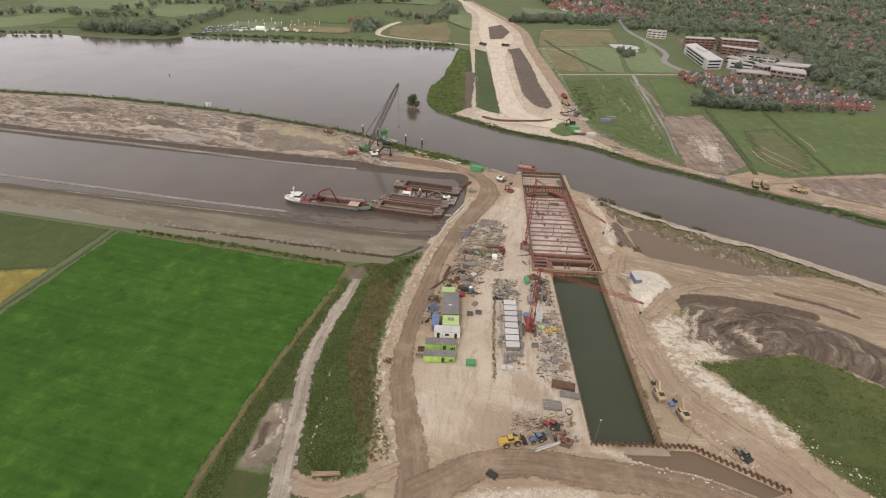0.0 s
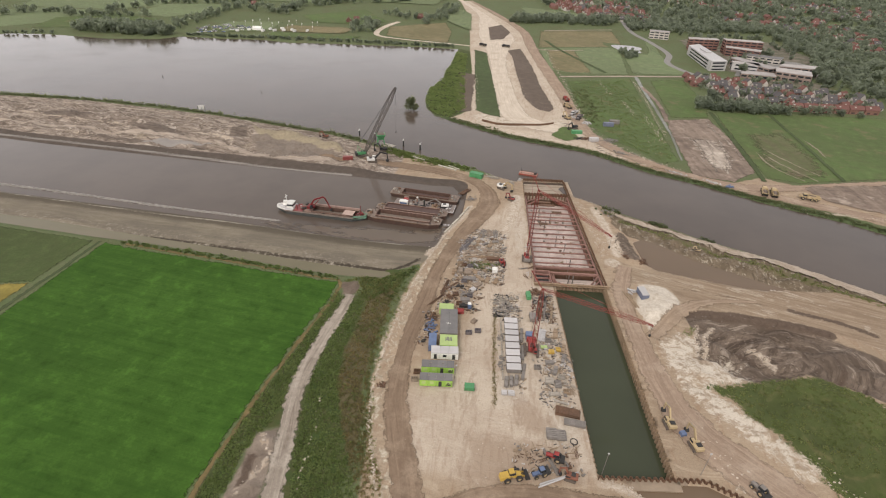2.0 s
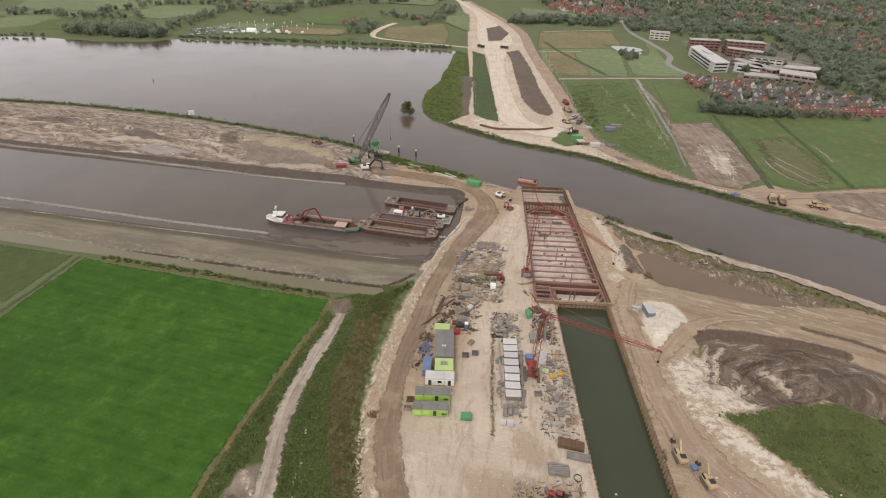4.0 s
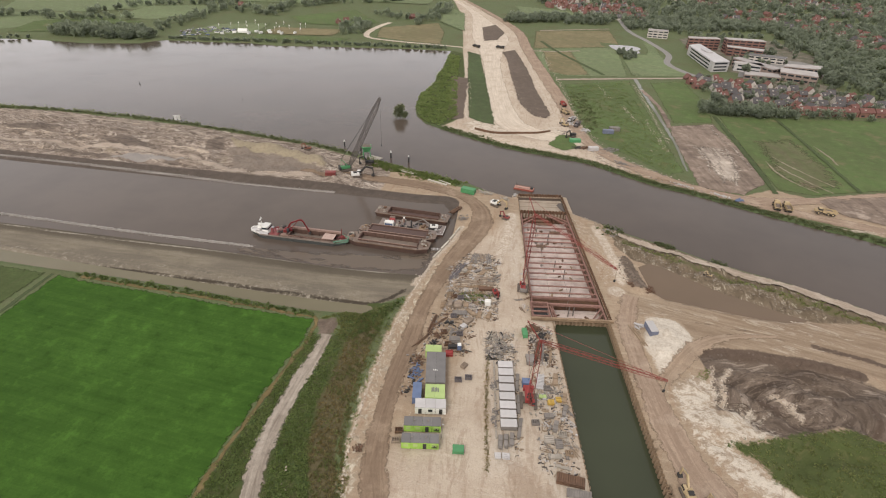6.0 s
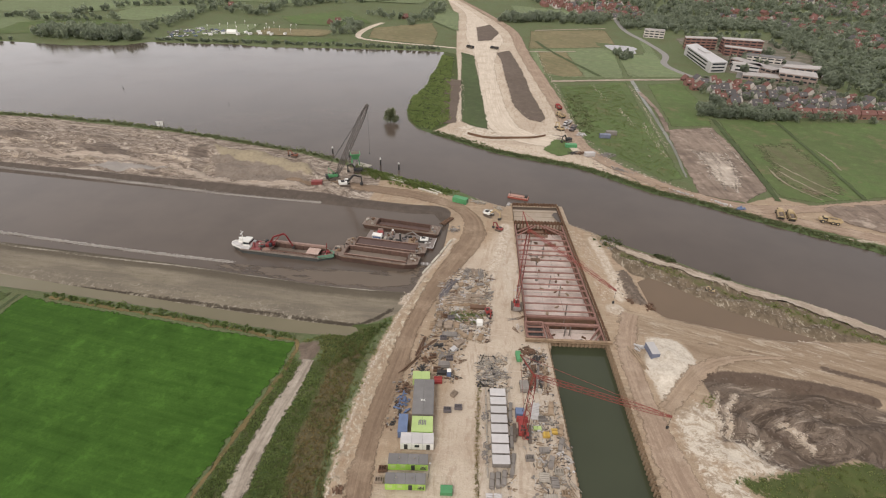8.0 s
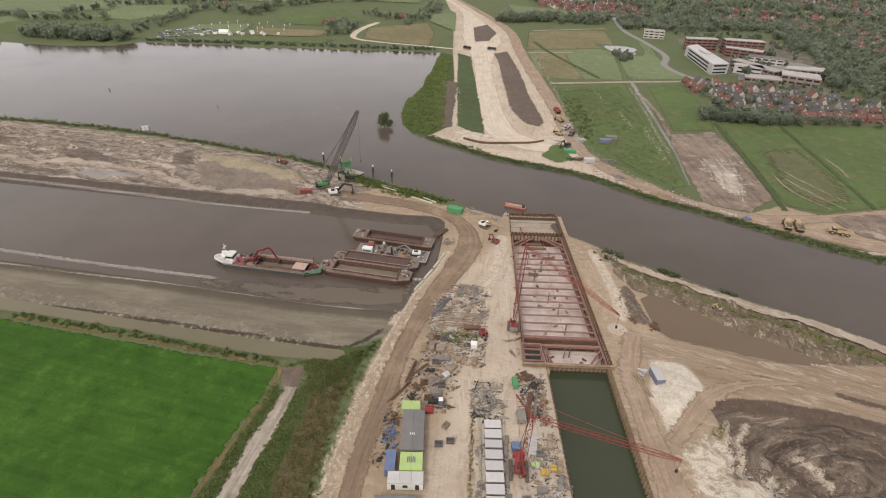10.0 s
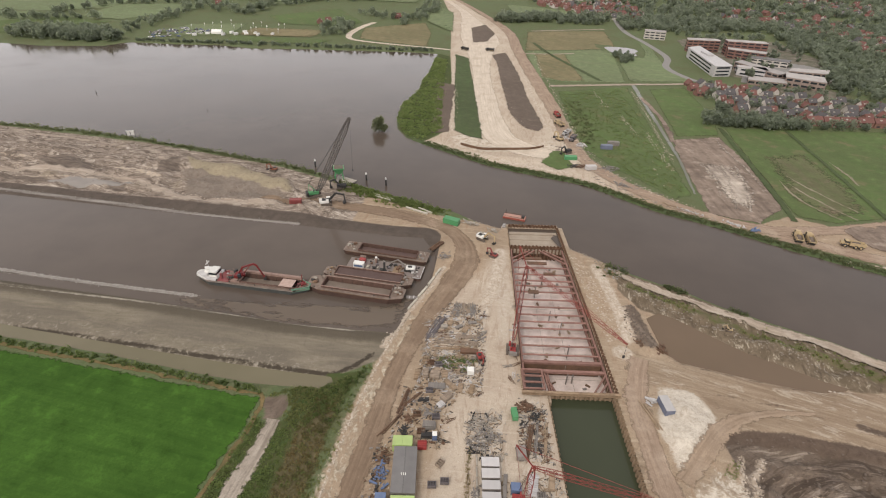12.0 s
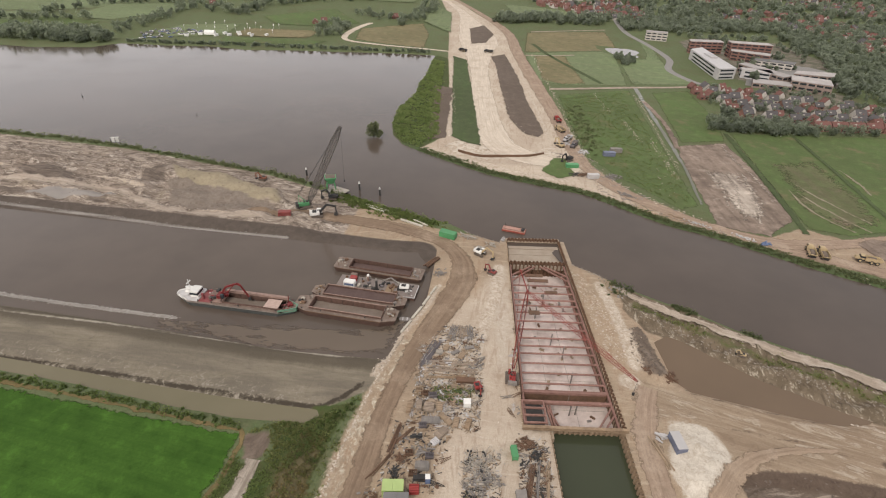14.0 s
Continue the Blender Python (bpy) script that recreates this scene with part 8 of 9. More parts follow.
for s in (-1, 1):
    part("rail", bm_box(0, s * 1.7, 1.3, 9.6, 0.1, 0.12), M_RUST, small)
    for x in (-4.6, -2.3, 0, 2.3, 4.6):
        part("rail_post", bm_box(x, s * 1.7, 0.86, 0.1, 0.1, 0.45), M_RUST, small)
part("mast", tube(bmesh.new(), (-4.2, 0, 0.8), (-4.2, 0, 3.8), 0.08), M_DARK, small)
part("engine_box", bm_box(4.0, 0, 0.88, 1.4, 1.8, 1.0, 0, 0.08), M_DARK, small)
for bx, by, brz, text in ((7.2, 277.6, 80, "small grey open boat at the cofferdam"), (-25.3, 218.6, 5, "small grey dinghy beside the barge")):
    b = vessel("dinghy", bx, by, brz, text, "boat")
    part("hull", hull(bmesh.new(), 4.2, 1.7, -0.2, 0.55, 0.4, 0.1, 0.15), M_GREYSTEEL, b)
    for x in (-0.9, 0.6):
        part("thwart", bm_box(x, 0, 0.5, 0.35, 1.5, 0.12), M_OFFWHITE, b)

# ---- things on the dike ----
hopper = thing("hopper", -80.3, 309.6, 20, "green steel hopper on four legs at the quay", "hopper", z=0.6)
part("funnel", box(bmesh.new(), 0, 0, 3.0, 2.0, 2.0, 3.2, 0, 0.0, (2.7, 2.4)), M_GREEN, hopper)
part("rim", bm_box(0, 0, 6.2, 5.6, 5.0, 0.4), M_GREEN, hopper)
part("load", bm_box(0, 0, 6.62, 4.8, 4.2, 0.1), M_DARKCLOD, hopper)
for a in (-2.0, 2.0):
    for b in (-1.8, 1.8):
        part("leg", beam(bmesh.new(), (a * 1.1, b * 1.1, 0), (a * 0.8, b * 0.8, 4.4), 0.35, 0.35), M_GREEN, hopper)
part("conveyor", beam(bmesh.new(), (0, 0.6, 1.5), (-1.4, -7.5, 1.4), 1.2, 0.5), M_GREYSTEEL, hopper)
quay = thing("quay_platform", -76.5, 308.5, -22, "flat concrete quay platform at the spit", "platform", z=0.2)
part("deck", bm_box(0, 0, 0, 10, 6, 0.5, 0, 0.05), M_CONC, quay)
for px, py in ((-99.1, 321.9), (-87.6, 317.9), (-67.3, 310.6), (-55.8, 306.5)):
    p = thing("mooring_post", px + 0.6, py + 2.6, 0, "dark mooring post with a white cap in the water", "mooring post", "mooring posts", -1.2)
    part("pile", tube(bmesh.new(), (0, 0, -2), (0, 0, 4.0), 0.5, 0.45, 12), M_DARK, p)
    part("cap", tube(bmesh.new(), (0, 0, 4.0), (0, 0, 5.1), 0.52, 0.2, 12), M_WHITE, p, "white conical cap")
sign = thing("notice_board", -218.8, 342.0, 20, "large white notice board on posts facing the lake", "sign", z=0.8)
for i in range(3):
    part("panel", bm_box(-1.6 + i * 1.6, 0, 0.8, 1.5, 0.2, 3.0), M_WHITE, sign)
for x in (-2.2, 0, 2.2):
    part("post", bm_box(x, -0.3, -0.6, 0.2, 0.3, 4.0), M_DARK, sign)
for px, py, k in ((-300, 420, 0.9), (-202, 400, 0.6)):
    b = thing("buoy", px, py, 0, "small dark marker buoy on the lake", "buoy", "marker buoys", -0.7)
    part("float", tube(bmesh.new(), (0, 0, -0.3), (0, 0, 0.5 * k), 0.6 * k, 0.5 * k), M_DARK, b)
    part("topmark", tube(bmesh.new(), (0, 0, 0.5 * k), (0, 0, 2.6 * k), 0.22 * k, 0.12 * k), M_DARK, b)
for a, b2, w in (((-59, 296.5), (-47, 292), 0.8), ((-58, 294.5), (-49, 291), 0.7), ((-40, 285.5), (-29, 281), 0.9), ((-34, 286), (-27, 282), 0.6), ((-25.5, 212), (-23.2, 218.5), 0.8), ((-23, 219.2), (-20.7, 225.8), 0.8), ((-20.4, 227), (-18.8, 232), 0.8), ((-18.6, 233), (-17.2, 237.6), 0.7)):
    l = thing("concrete_barrier", *a, 0, "long pale concrete barrier beside the haul road", "barrier", "roadside barriers")
    part("block", beam(bmesh.new(), (0, 0, 0.35), (b2[0] - a[0], b2[1] - a[1], 0.35), w, 0.7), M_PALECONC, l)


# ---- stores in the yard ----
def stack(x, y, rz, kind, n, sx, sy, sz, mat, label, seed, name="material_stack", jitter=0.12, group="stacked building material"):
    """Pieces laid in layers; kind: slab, pipe, heap."""
    rng = np.random.default_rng(seed)
    e = thing(name, x, y, rz, label, "building material", group)
    for i in range(n):
        if kind == "pipe":
            row, per = divmod(i, max(1, int(sy / (sz * 2.1))))
            yy = (per - int(sy / (sz * 2.1)) / 2) * sz * 2.1 + rng.normal() * 0.05
            xx = rng.normal() * 0.5
            part("pipe", tube(bmesh.new(), (xx - sx / 2, yy + rng.normal() * 0.2, sz + row * sz * 1.8), (xx + sx / 2, yy + rng.normal() * 0.2, sz + row * sz * 1.8), sz), mat, e)
        elif kind == "slab":
            if i < n - 1:
                part("panel", bm_box(rng.normal() * jitter, rng.normal() * jitter, i * sz * 0.75, sx, sy, sz * 0.68, rng.normal() * 2, 0.015), mat, e)
            else:
                boards = max(2, int(max(sx, sy) / 0.55)) if min(sx, sy) > 1.3 else 2
                for k in range(boards):
                    o = (k + 0.5) / boards - 0.5
                    wx, wy = (sx / boards * 0.8, sy) if sx > sy else (sx, sy / boards * 0.8)
                    part("board", bm_box(o * sx if sx > sy else rng.normal() * 0.04, o * sy if sy >= sx else rng.normal() * 0.04, i * sz * 0.75, wx, wy, sz * 0.6, rng.normal() * 1.5), mat, e)
        else:
            for k in range(2):
                a, s = rng.uniform(0, 360), rng.uniform(0.4, 1.0)
                long = 3.2 if rng.random() < 0.4 else 1.5
                part("piece", bm_box(rng.normal() * sx / 2, rng.normal() * sy / 2, abs(rng.normal()) * 0.25, s * sz * long, s * sz * 0.7, s * sz * 0.45, a), mat, e)
    return e


sid = 100
for x, y, rz, kind, n, sx, sy, sz, mat, label in (
        (-14.3, 204, 72, "pipe", 11, 10.5, 2.8, 0.12, M_DARKSTEEL, "bundle of long dark grey steel pipes on the ground"),
        (-15.6, 200.0, 66, "pipe", 6, 6.5, 1.6, 0.11, M_DARKSTEEL, "bundle of dark steel pipes on the ground"),
        (-11.4, 204, 10, "slab", 4, 2.2, 1.4, 0.25, M_CONC, "stack of pale grey panels"),
        (-9.5, 206.4, 70, "slab", 3, 2.4, 1.4, 0.25, M_WOOD, "stack of pale timber panels"),
        (-6.5, 204.6, 40, "slab", 4, 2.6, 1.2, 0.25, M_GREYSTEEL, "stack of grey steel panels"),
        (-4.1, 203.6, 60, "slab", 4, 2.8, 1.6, 0.25, M_WOOD, "stack of timber boards"),
        (-2.0, 207.6, 20, "slab", 3, 3.0, 1.2, 0.25, M_GREYSTEEL, "stack of grey steel panels"),
        (-8.6, 214.8, 78, "pipe", 9, 6.5, 3.6, 0.14, M_GREYSTEEL, "bundle of reinforcing bars"),
        (-2.6, 214.6, 98, "pipe", 8, 6, 2.6, 0.14, M_GREYSTEEL, "bundle of rusty reinforcing bars"),
        (-5.4, 214.8, 88, "pipe", 9, 6, 3.0, 0.14, M_WOODGREY, "bundle of grey steel bars"),
        (-6, 200.4, 5, "pipe", 8, 14, 2.2, 0.11, M_WOODGREY, "long timber poles laid side by side"),
        (-6.5, 197.4, 2, "pipe", 9, 14, 2.4, 0.11, M_WOODGREY, "long weathered timber poles laid side by side"),
        (-8, 194.4, 6, "pipe", 7, 12, 1.8, 0.11, M_PALERUST, "long rusty steel bars laid side by side"),
        (1.0, 200.0, 30, "heap", 9, 2.2, 1.6, 0.6, M_GREYSTEEL, "jumble of grey steel offcuts"),
        (-17.2, 180.6, 4, "slab", 3, 1.2, 3.0, 0.3, M_PALERUST, "stack of rusty frames"),
        (-17.0, 182, 8, "slab", 3, 1.6, 2.2, 0.3, M_WOOD, "stack of timber pallets"),
        (-14.4, 181.8, 4, "slab", 5, 1.4, 3.2, 0.32, M_WOODGREY, "stack of dark rusty crates"),
        (-11.6, 181.6, 0, "slab", 5, 2.8, 2.8, 0.3, M_WOODGREY, "stack of rusty formwork panels"),
        (-8.6, 182.6, 95, "slab", 3, 2.6, 1.6, 0.3, M_WOOD, "stack of timber boards"),
        (-10.5, 177.4, 5, "slab", 4, 5.0, 2.2, 0.24, M_GREYSTEEL, "stack of long grey planks"),
        (-6.4, 178.6, 140, "slab", 3, 4.4, 1.4, 0.24, M_WOOD, "stack of pale timber planks"),
        (-3.4, 178.0, 85, "slab", 3, 3.4, 1.4, 0.24, M_WOOD, "stack of timber planks"),
        (-0.1, 178.0, 80, "slab", 3, 3.4, 1.4, 0.24, M_PALERUST, "stack of rusty steel beams"),
        (-7.0, 173.7, 50, "slab", 4, 3.4, 2.2, 0.3, M_WOODGREY, "stack of weathered mesh and timber frames"),
        (-8.4, 170.8, 48, "slab", 2, 2.2, 1.8, 0.4, M_OFFWHITE, "two pale frames on the sand"),
        (-13.4, 172.0, 10, "slab", 2, 3.2, 0.9, 0.4, M_DARK, "row of dark concrete blocks"),
        (-11.8, 167.6, 0, "heap", 14, 2.4, 1.6, 0.7, M_GREYSTEEL, "heap of grey steel scrap"),
        (-10.6, 163.0, 6, "slab", 5, 3.4, 2.0, 0.36, M_GREYSTEEL, "stack of dark pallets with white edges"),
        (-10.8, 159.8, 6, "slab", 4, 3.2, 1.4, 0.32, M_DARK, "stack of dark pallets"),
        (-11.6, 156.8, 8, "slab", 3, 2.4, 2.4, 0.3, M_RED, "stack of red and white barriers"),
        (-19.4, 170.5, 83, "pipe", 6, 9.0, 1.0, 0.14, M_RUST, "long thin rusty steel bars"),
        (-21.4, 162.0, 62, "pipe", 5, 8.0, 1.0, 0.14, M_RUST, "long thin rusty steel bars"),
        (-17.0, 172.0, 52, "pipe", 4, 7.0, 1.2, 0.12, M_RUST, "loose rusty steel bars"),
        (-16.4, 164.6, 20, "heap", 12, 1.8, 1.4, 0.6, M_RUST, "heap of rusty steel scrap"),
        (-17.6, 160.4, 20, "heap", 14, 2.0, 1.8, 0.55, M_DARK, "heap of dark scrap and tools"),
        (-20.6, 147.0, 10, "heap", 16, 2.0, 2.8, 0.75, M_BLUE, "heap of blue barrels and crates beside the office"),
        (-21.0, 152.0, 10, "heap", 14, 1.8, 2.2, 0.6, M_RUST, "heap of mixed scrap beside the office"),
        (3.5, 166.5, 30, "heap", 40, 4.6, 3.4, 0.5, M_CONC, "broad heap of broken grey concrete blocks"),
        (5.0, 161.0, 10, "heap", 44, 4.6, 3.0, 0.45, M_GREYSTEEL, "heap of grey formwork and blocks"),
        (15.8, 173.4, 30, "heap", 24, 2.8, 2.2, 0.6, M_RUST, "heap of rusty fittings beside the pit"),
        (18.4, 170.8, 60, "heap", 20, 2.4, 2.0, 0.6, M_DARK, "heap of dark fittings beside the pit"),
        (16.6, 162.5, 82, "pipe", 5, 10, 1.6, 0.16, M_RUST, "long rusty pipes beside the trench"),
        (18.6, 163.5, 84, "pipe", 4, 11, 1.2, 0.15, M_GREYSTEEL, "long steel pipes beside the trench"),
        (21.0, 163.5, 86, "pipe", 4, 10, 1.2, 0.14, M_WOOD, "long timber poles beside the trench"),
        (19.9, 136.6, 10, "slab", 4, 2.6, 1.6, 0.26, M_GREYSTEEL, "stack of grey steel panels"),
        (21.6, 133.2, 80, "slab", 5, 3.6, 1.2, 0.26, M_GREYSTEEL, "stack of grey steel panels"),
        (19.7, 128.6, 5, "slab", 4, 2.4, 2.4, 0.28, M_CONC, "stack of pale grey concrete panels"),
        (22.3, 127.6, 5, "slab", 3, 1.8, 3.0, 0.28, M_GREYSTEEL, "stack of grey steel frames"),
        (21.0, 123.6, 5, "slab", 2, 3.6, 1.4, 0.3, M_CONC, "flat pale concrete slabs on sand"),
        (22.6, 120.6, -8, "slab", 2, 4.0, 0.8, 0.3, M_CONC, "flat pale concrete beam on sand"),
        (24.4, 138.9, 80, "slab", 3, 4.0, 1.0, 0.3, M_GREYSTEEL, "stack of grey steel beams"),
        (24.6, 143.9, 80, "slab", 3, 3.6, 1.0, 0.3, M_WOOD, "stack of timber beams"),
        (20.6, 141.6, 6, "slab", 3, 1.8, 1.6, 0.4, M_YELLOW, "stack of yellow crates"),
        (22.8, 143.0, 6, "slab", 3, 1.6, 1.6, 0.4, M_YELLOW, "stack of yellow crates"),
        (18.2, 143.6, 6, "slab", 2, 2.4, 1.2, 0.4, M_PALELIME, "pale yellow bundles on the sand"),
        (22.3, 151.0, 88, "slab", 3, 5, 1.2, 0.25, M_WOOD, "stack of long timber"),
        (17.6, 149.5, 88, "slab", 2, 6, 2.4, 0.2, M_OFFWHITE, "sheets of pale steel mesh"),
        (7.9, 126.0, 90, "slab", 4, 4.2, 1.0, 0.34, M_GREYSTEEL, "stack of upright grey frames"),
        (9.4, 126.6, 90, "slab", 4, 4.2, 1.0, 0.34, M_GREYSTEEL, "stack of upright grey frames"),
        (6.4, 125.6, 90, "slab", 4, 4.2, 1.0, 0.34, M_GREYSTEEL, "stack of upright grey frames"),
        (11.6, 131.0, 88, "slab", 3, 7.0, 0.9, 0.3, M_GREYSTEEL, "long grey steel frames beside the white elements"),
        (11.2, 139.5, 88, "slab", 3, 7.0, 0.9, 0.3, M_GREYSTEEL, "long grey steel frames beside the white elements"),
        (10.6, 148.0, 88, "slab", 3, 7.0, 0.9, 0.3, M_GREYSTEEL, "long grey steel frames beside the white elements"),
        (3.6, 145.0, 88, "heap", 16, 3.6, 0.9, 0.5, M_GREYSTEEL, "loose grey fittings beside the white elements"),
        (4.4, 134.0, 88, "heap", 16, 3.6, 0.9, 0.5, M_GREYSTEEL, "loose grey fittings beside the white elements"),
        (8.0, 121.4, 4, "slab", 2, 1.8, 1.8, 0.5, M_OFFWHITE, "white crate on the sand"),
        (6.0, 121.2, 4, "slab", 2, 1.6, 1.8, 0.5, M_OFFWHITE, "white crate on the sand"),
        (24.4, 116.8, -6, "slab", 4, 7.0, 2.6, 0.42, M_RUST, "tall stack of dark brown formwork panels"),
        (26.4, 113.4, -3, "slab", 3, 6.0, 2.2, 0.36, M_GREYSTEEL, "stack of grey formwork panels"),
        (19.6, 108.6, 3, "slab", 5, 2.8, 3.2, 0.3, M_GREYSTEEL, "stack of grey steel frames"),
        (22.2, 108.4, 3, "slab", 5, 2.4, 3.2, 0.3, M_GREYSTEEL, "stack of grey steel frames"),
        (21.0, 95.2, 28, "pipe", 4, 11, 1.0, 0.2, M_OFFWHITE, "long pale concrete poles at the trench end"),
        (19.5, 99.6, -62, "pipe", 3, 8, 0.8, 0.18, M_GREYSTEEL, "long grey steel beams at the trench end"),
        (13.0, 100.5, 20, "heap", 9, 3.6, 1.4, 0.4, M_RUST, "scattered rusty machine parts at the trench end"),
        (-37, 76.5, 12, "pipe", 5, 7, 1.4, 0.2, M_WOOD, "fallen timber poles beside the farm track"),
        (51.4, 175.6, 108, "pipe", 4, 9, 1.2, 0.22, M_WOOD, "long pale beams beside the white sand heap"),
        (52.8, 181.6, 20, "heap", 10, 1.2, 1.0, 0.9, M_OFFWHITE, "grey and blue bulk bags beside the sand heap"),
        (123.6, 293.6, 30, "heap", 14, 2.2, 1.4, 0.8, M_BLUE, "purple-blue tarpaulin heap on the far bank"),
        (116, 297.4, 150, "heap", 20, 5, 1.0, 0.7, M_OFFWHITE, "row of white bulk bags on the far bank"),
        (92, 310.5, 150, "heap", 24, 7, 1.0, 0.6, M_WOOD, "timber and debris along the far bank"),
        (98, 306.8, 150, "heap", 22, 6, 1.0, 0.6, M_OFFWHITE, "pale debris along the far bank"),
        (70, 331, 150, "heap", 24, 6, 1.6, 0.7, M_GREYSTEEL, "dark vehicles and material on the far bank"),
        (53.8, 386.1, 20, "heap", 20, 4, 3, 0.8, M_OFFWHITE, "pale pallets and sheets beside the far haul road"),
        (49.7, 352.4, 20, "heap", 20, 4, 2, 0.8, M_RUST, "rusty steel beside the far haul road"),
        (66, 352, 20, "heap", 30, 5, 4, 0.8, M_GREYSTEEL, "grey material store beyond the river"),
        (46, 352, 20, "heap", 16, 4, 3, 0.7, M_DARK, "dark material on the far bank"),
        (45, 398, 20, "heap", 20, 3, 6, 0.7, M_OFFWHITE, "pale material beside the far haul road"),
        (61, 204, 60, "heap", 16, 3, 1.6, 0.7, M_RUST, "rusty debris beside the pond"),
        (54, 206, 0, "heap", 12, 2, 1.6, 0.6, M_RUST, "rusty debris beside the pit road"),
        (-2, 268, 10, "heap", 14, 3, 2, 0.6, M_CONC, "rubble at the end of the haul road"),
        (-8, 276, 160, "heap", 22, 4, 1.4, 0.7, M_CONC, "grey rubble at the river end of the site"),
        (3, 272, 0, "heap", 16, 3, 1.6, 0.6, M_CONC, "grey rubble beside the cofferdam"),
        (-17, 247, 80, "heap", 16, 2, 2.4, 0.6, M_GREYSTEEL, "steel scrap at the canal end"),
        (-21, 254, 60, "pipe", 6, 8, 2.2, 0.3, M_RUST, "rusty pipes at the canal end"),
        (-31, 117.5, 0, "heap", 8, 1.0, 1.2, 0.6, M_RUST, "trailer and scrap beside the haul road")):
    stack(x, y, rz, kind, n, sx, sy, sz, mat, label, sid)
    sid += 1
rng = np.random.default_rng(31)
SMALL = [(M_WOOD, "small pile of timber offcuts"), (M_GREYSTEEL, "small pile of grey steel parts"), (M_RUST, "small pile of rusty steel parts"), (M_CONC, "small pile of concrete pieces"), (M_OFFWHITE, "small pile of pale sheets"),
         (M_DARK, "small pile of dark fittings")]
for zone, spacing, mats in (([(-17, 176), (-17, 208), (-8, 214), (2, 214), (3, 176)], 2.1, (0, 0, 1, 1, 2, 3, 4)), ([(-20, 156), (-19, 176), (-4, 176), (-6, 156)], 3.0, (0, 1, 2, 2, 5, 3)),
                            ([(0.5, 155), (1, 170), (9, 170), (10, 156)], 1.7, (1, 1, 3, 3, 5)), ([(14, 158), (14, 176), (21.5, 175), (23.5, 158)], 1.8, (2, 2, 0, 1, 5)),
                            ([(17, 120), (16, 152), (25, 152), (28, 120)], 2.4, (0, 1, 1, 3, 4)), ([(8, 96), (10, 104), (26, 106), (28, 98)], 3.2, (2, 0, 1)), ([(-23, 138), (-23, 156), (-19, 156), (-20, 140)], 1.8, (2, 1, 5, 0)),
                            ([(9.5, 182), (10, 212), (13, 212), (14, 182)], 3.0, (2, 1, 4))):
    for x, y in over(zone, spacing, rng):
        mat, label = SMALL[int(rng.choice(mats))]
        e = thing("small_pile", x, y, float(rng.uniform(0, 180)), label, "building material", "small piles in the yard")
        if rng.random() < 0.45:
            for i in range(4):
                part("bar", bm_box(rng.normal() * 0.3, (i - 1.5) * 0.26 + rng.normal() * 0.05, 0, rng.uniform(1.6, 4.2), 0.11, 0.11, rng.normal() * 8), mat, e)
        else:
            for i in range(3):
                part("piece", bm_box(rng.normal() * 0.6, rng.normal() * 0.6, 0.02 * i, rng.uniform(0.3, 1.1), rng.uniform(0.2, 0.5), rng.uniform(0.15, 0.5), rng.uniform(0, 180)), mat, e)
for i in range(9):
    kerb = thing("concrete_kerb", 3.1 + 0.26 * i, 154.4 - 3.3 * i, TURN + 90, "low grey concrete kerb beside the element row", "kerb", "kerbs beside the elements")
    part("block", bm_box(0, 0, 0, 2.9, 0.45, 0.3, 0, 0.03), M_CONC, kerb)
for i, (x, y, rz, mat, label) in enumerate((
        (-13.6, 186.6, 6, M_RUST, "rusty slatted crate in the storage yard"), (-11.0, 186.2, 8, M_DARKSTEEL, "dark slatted crate in the storage yard"), (-15.4, 187.6, 4, M_WOOD, "timber crate in the storage yard"),
        (-12.4, 175.4, 10, M_DARKSTEEL, "dark slatted crate beside the planks"), (-14.6, 166.4, 12, M_RUST, "rusty slatted crate among the scrap"), (-9.2, 166.2, 6, M_DARKSTEEL, "dark slatted crate among the scrap"),
        (-12.6, 160.8, 6, M_RUST, "rusty slatted crate near the cabins"), (-6.2, 152.0, 60, M_WOODGREY, "grey timber frame beside the office"), (-7.4, 145.8, 8, M_DARKSTEEL, "dark pallet box beside the office"),
        (-4.4, 147.2, 5, M_DARKSTEEL, "small dark pallet box on the yard"), (-21.6, 121.6, 8, M_WOODGREY, "small open trailer beside the cabins"), (-21.4, 124.8, 8, M_RUST, "rusty open frame beside the cabins"),
        (19.6, 146.8, 8, M_GREYSTEEL, "grey slatted crate beside the crane"), (16.0, 133.6, 8, M_GREYSTEEL, "grey slatted crate beside the elements"), (23.4, 130.6, 5, M_CONC, "pale slatted crate beside the trench"),
        (24.8, 124.8, 4, M_WOOD, "timber crate beside the trench"))):
    box_root = thing("slatted_crate", x, y, rz, label, "crate", "crates in the yard")
    part("base", bm_box(0, 0, 0, 2.2, 1.5, 0.2), mat, box_root)
    for k in range(4):
        part("slat", bm_box(-0.95 + 0.63 * k, 0, 0.2, 0.22, 1.5, 0.7, 0, 0.02), mat, box_root)
    for k in (-0.68, 0.68):
        part("side", bm_box(0, k, 0.2, 2.2, 0.12, 0.75), mat, box_root)
hose = thing("hose_ring", 25.7, 107.3, 0, "coiled dark hose lying on the sand", "hose")
bm = bmesh.new()
for i in range(16):
    a, b = i / 16 * math.tau, (i + 1) / 16 * math.tau
    tube(bm, (math.cos(a) * 1.0, math.sin(a) * 1.0, 0.15), (math.cos(b) * 1.0, math.sin(b) * 1.0, 0.15), 0.12, None, 6)
part("hose", bm, M_DARK, hose)
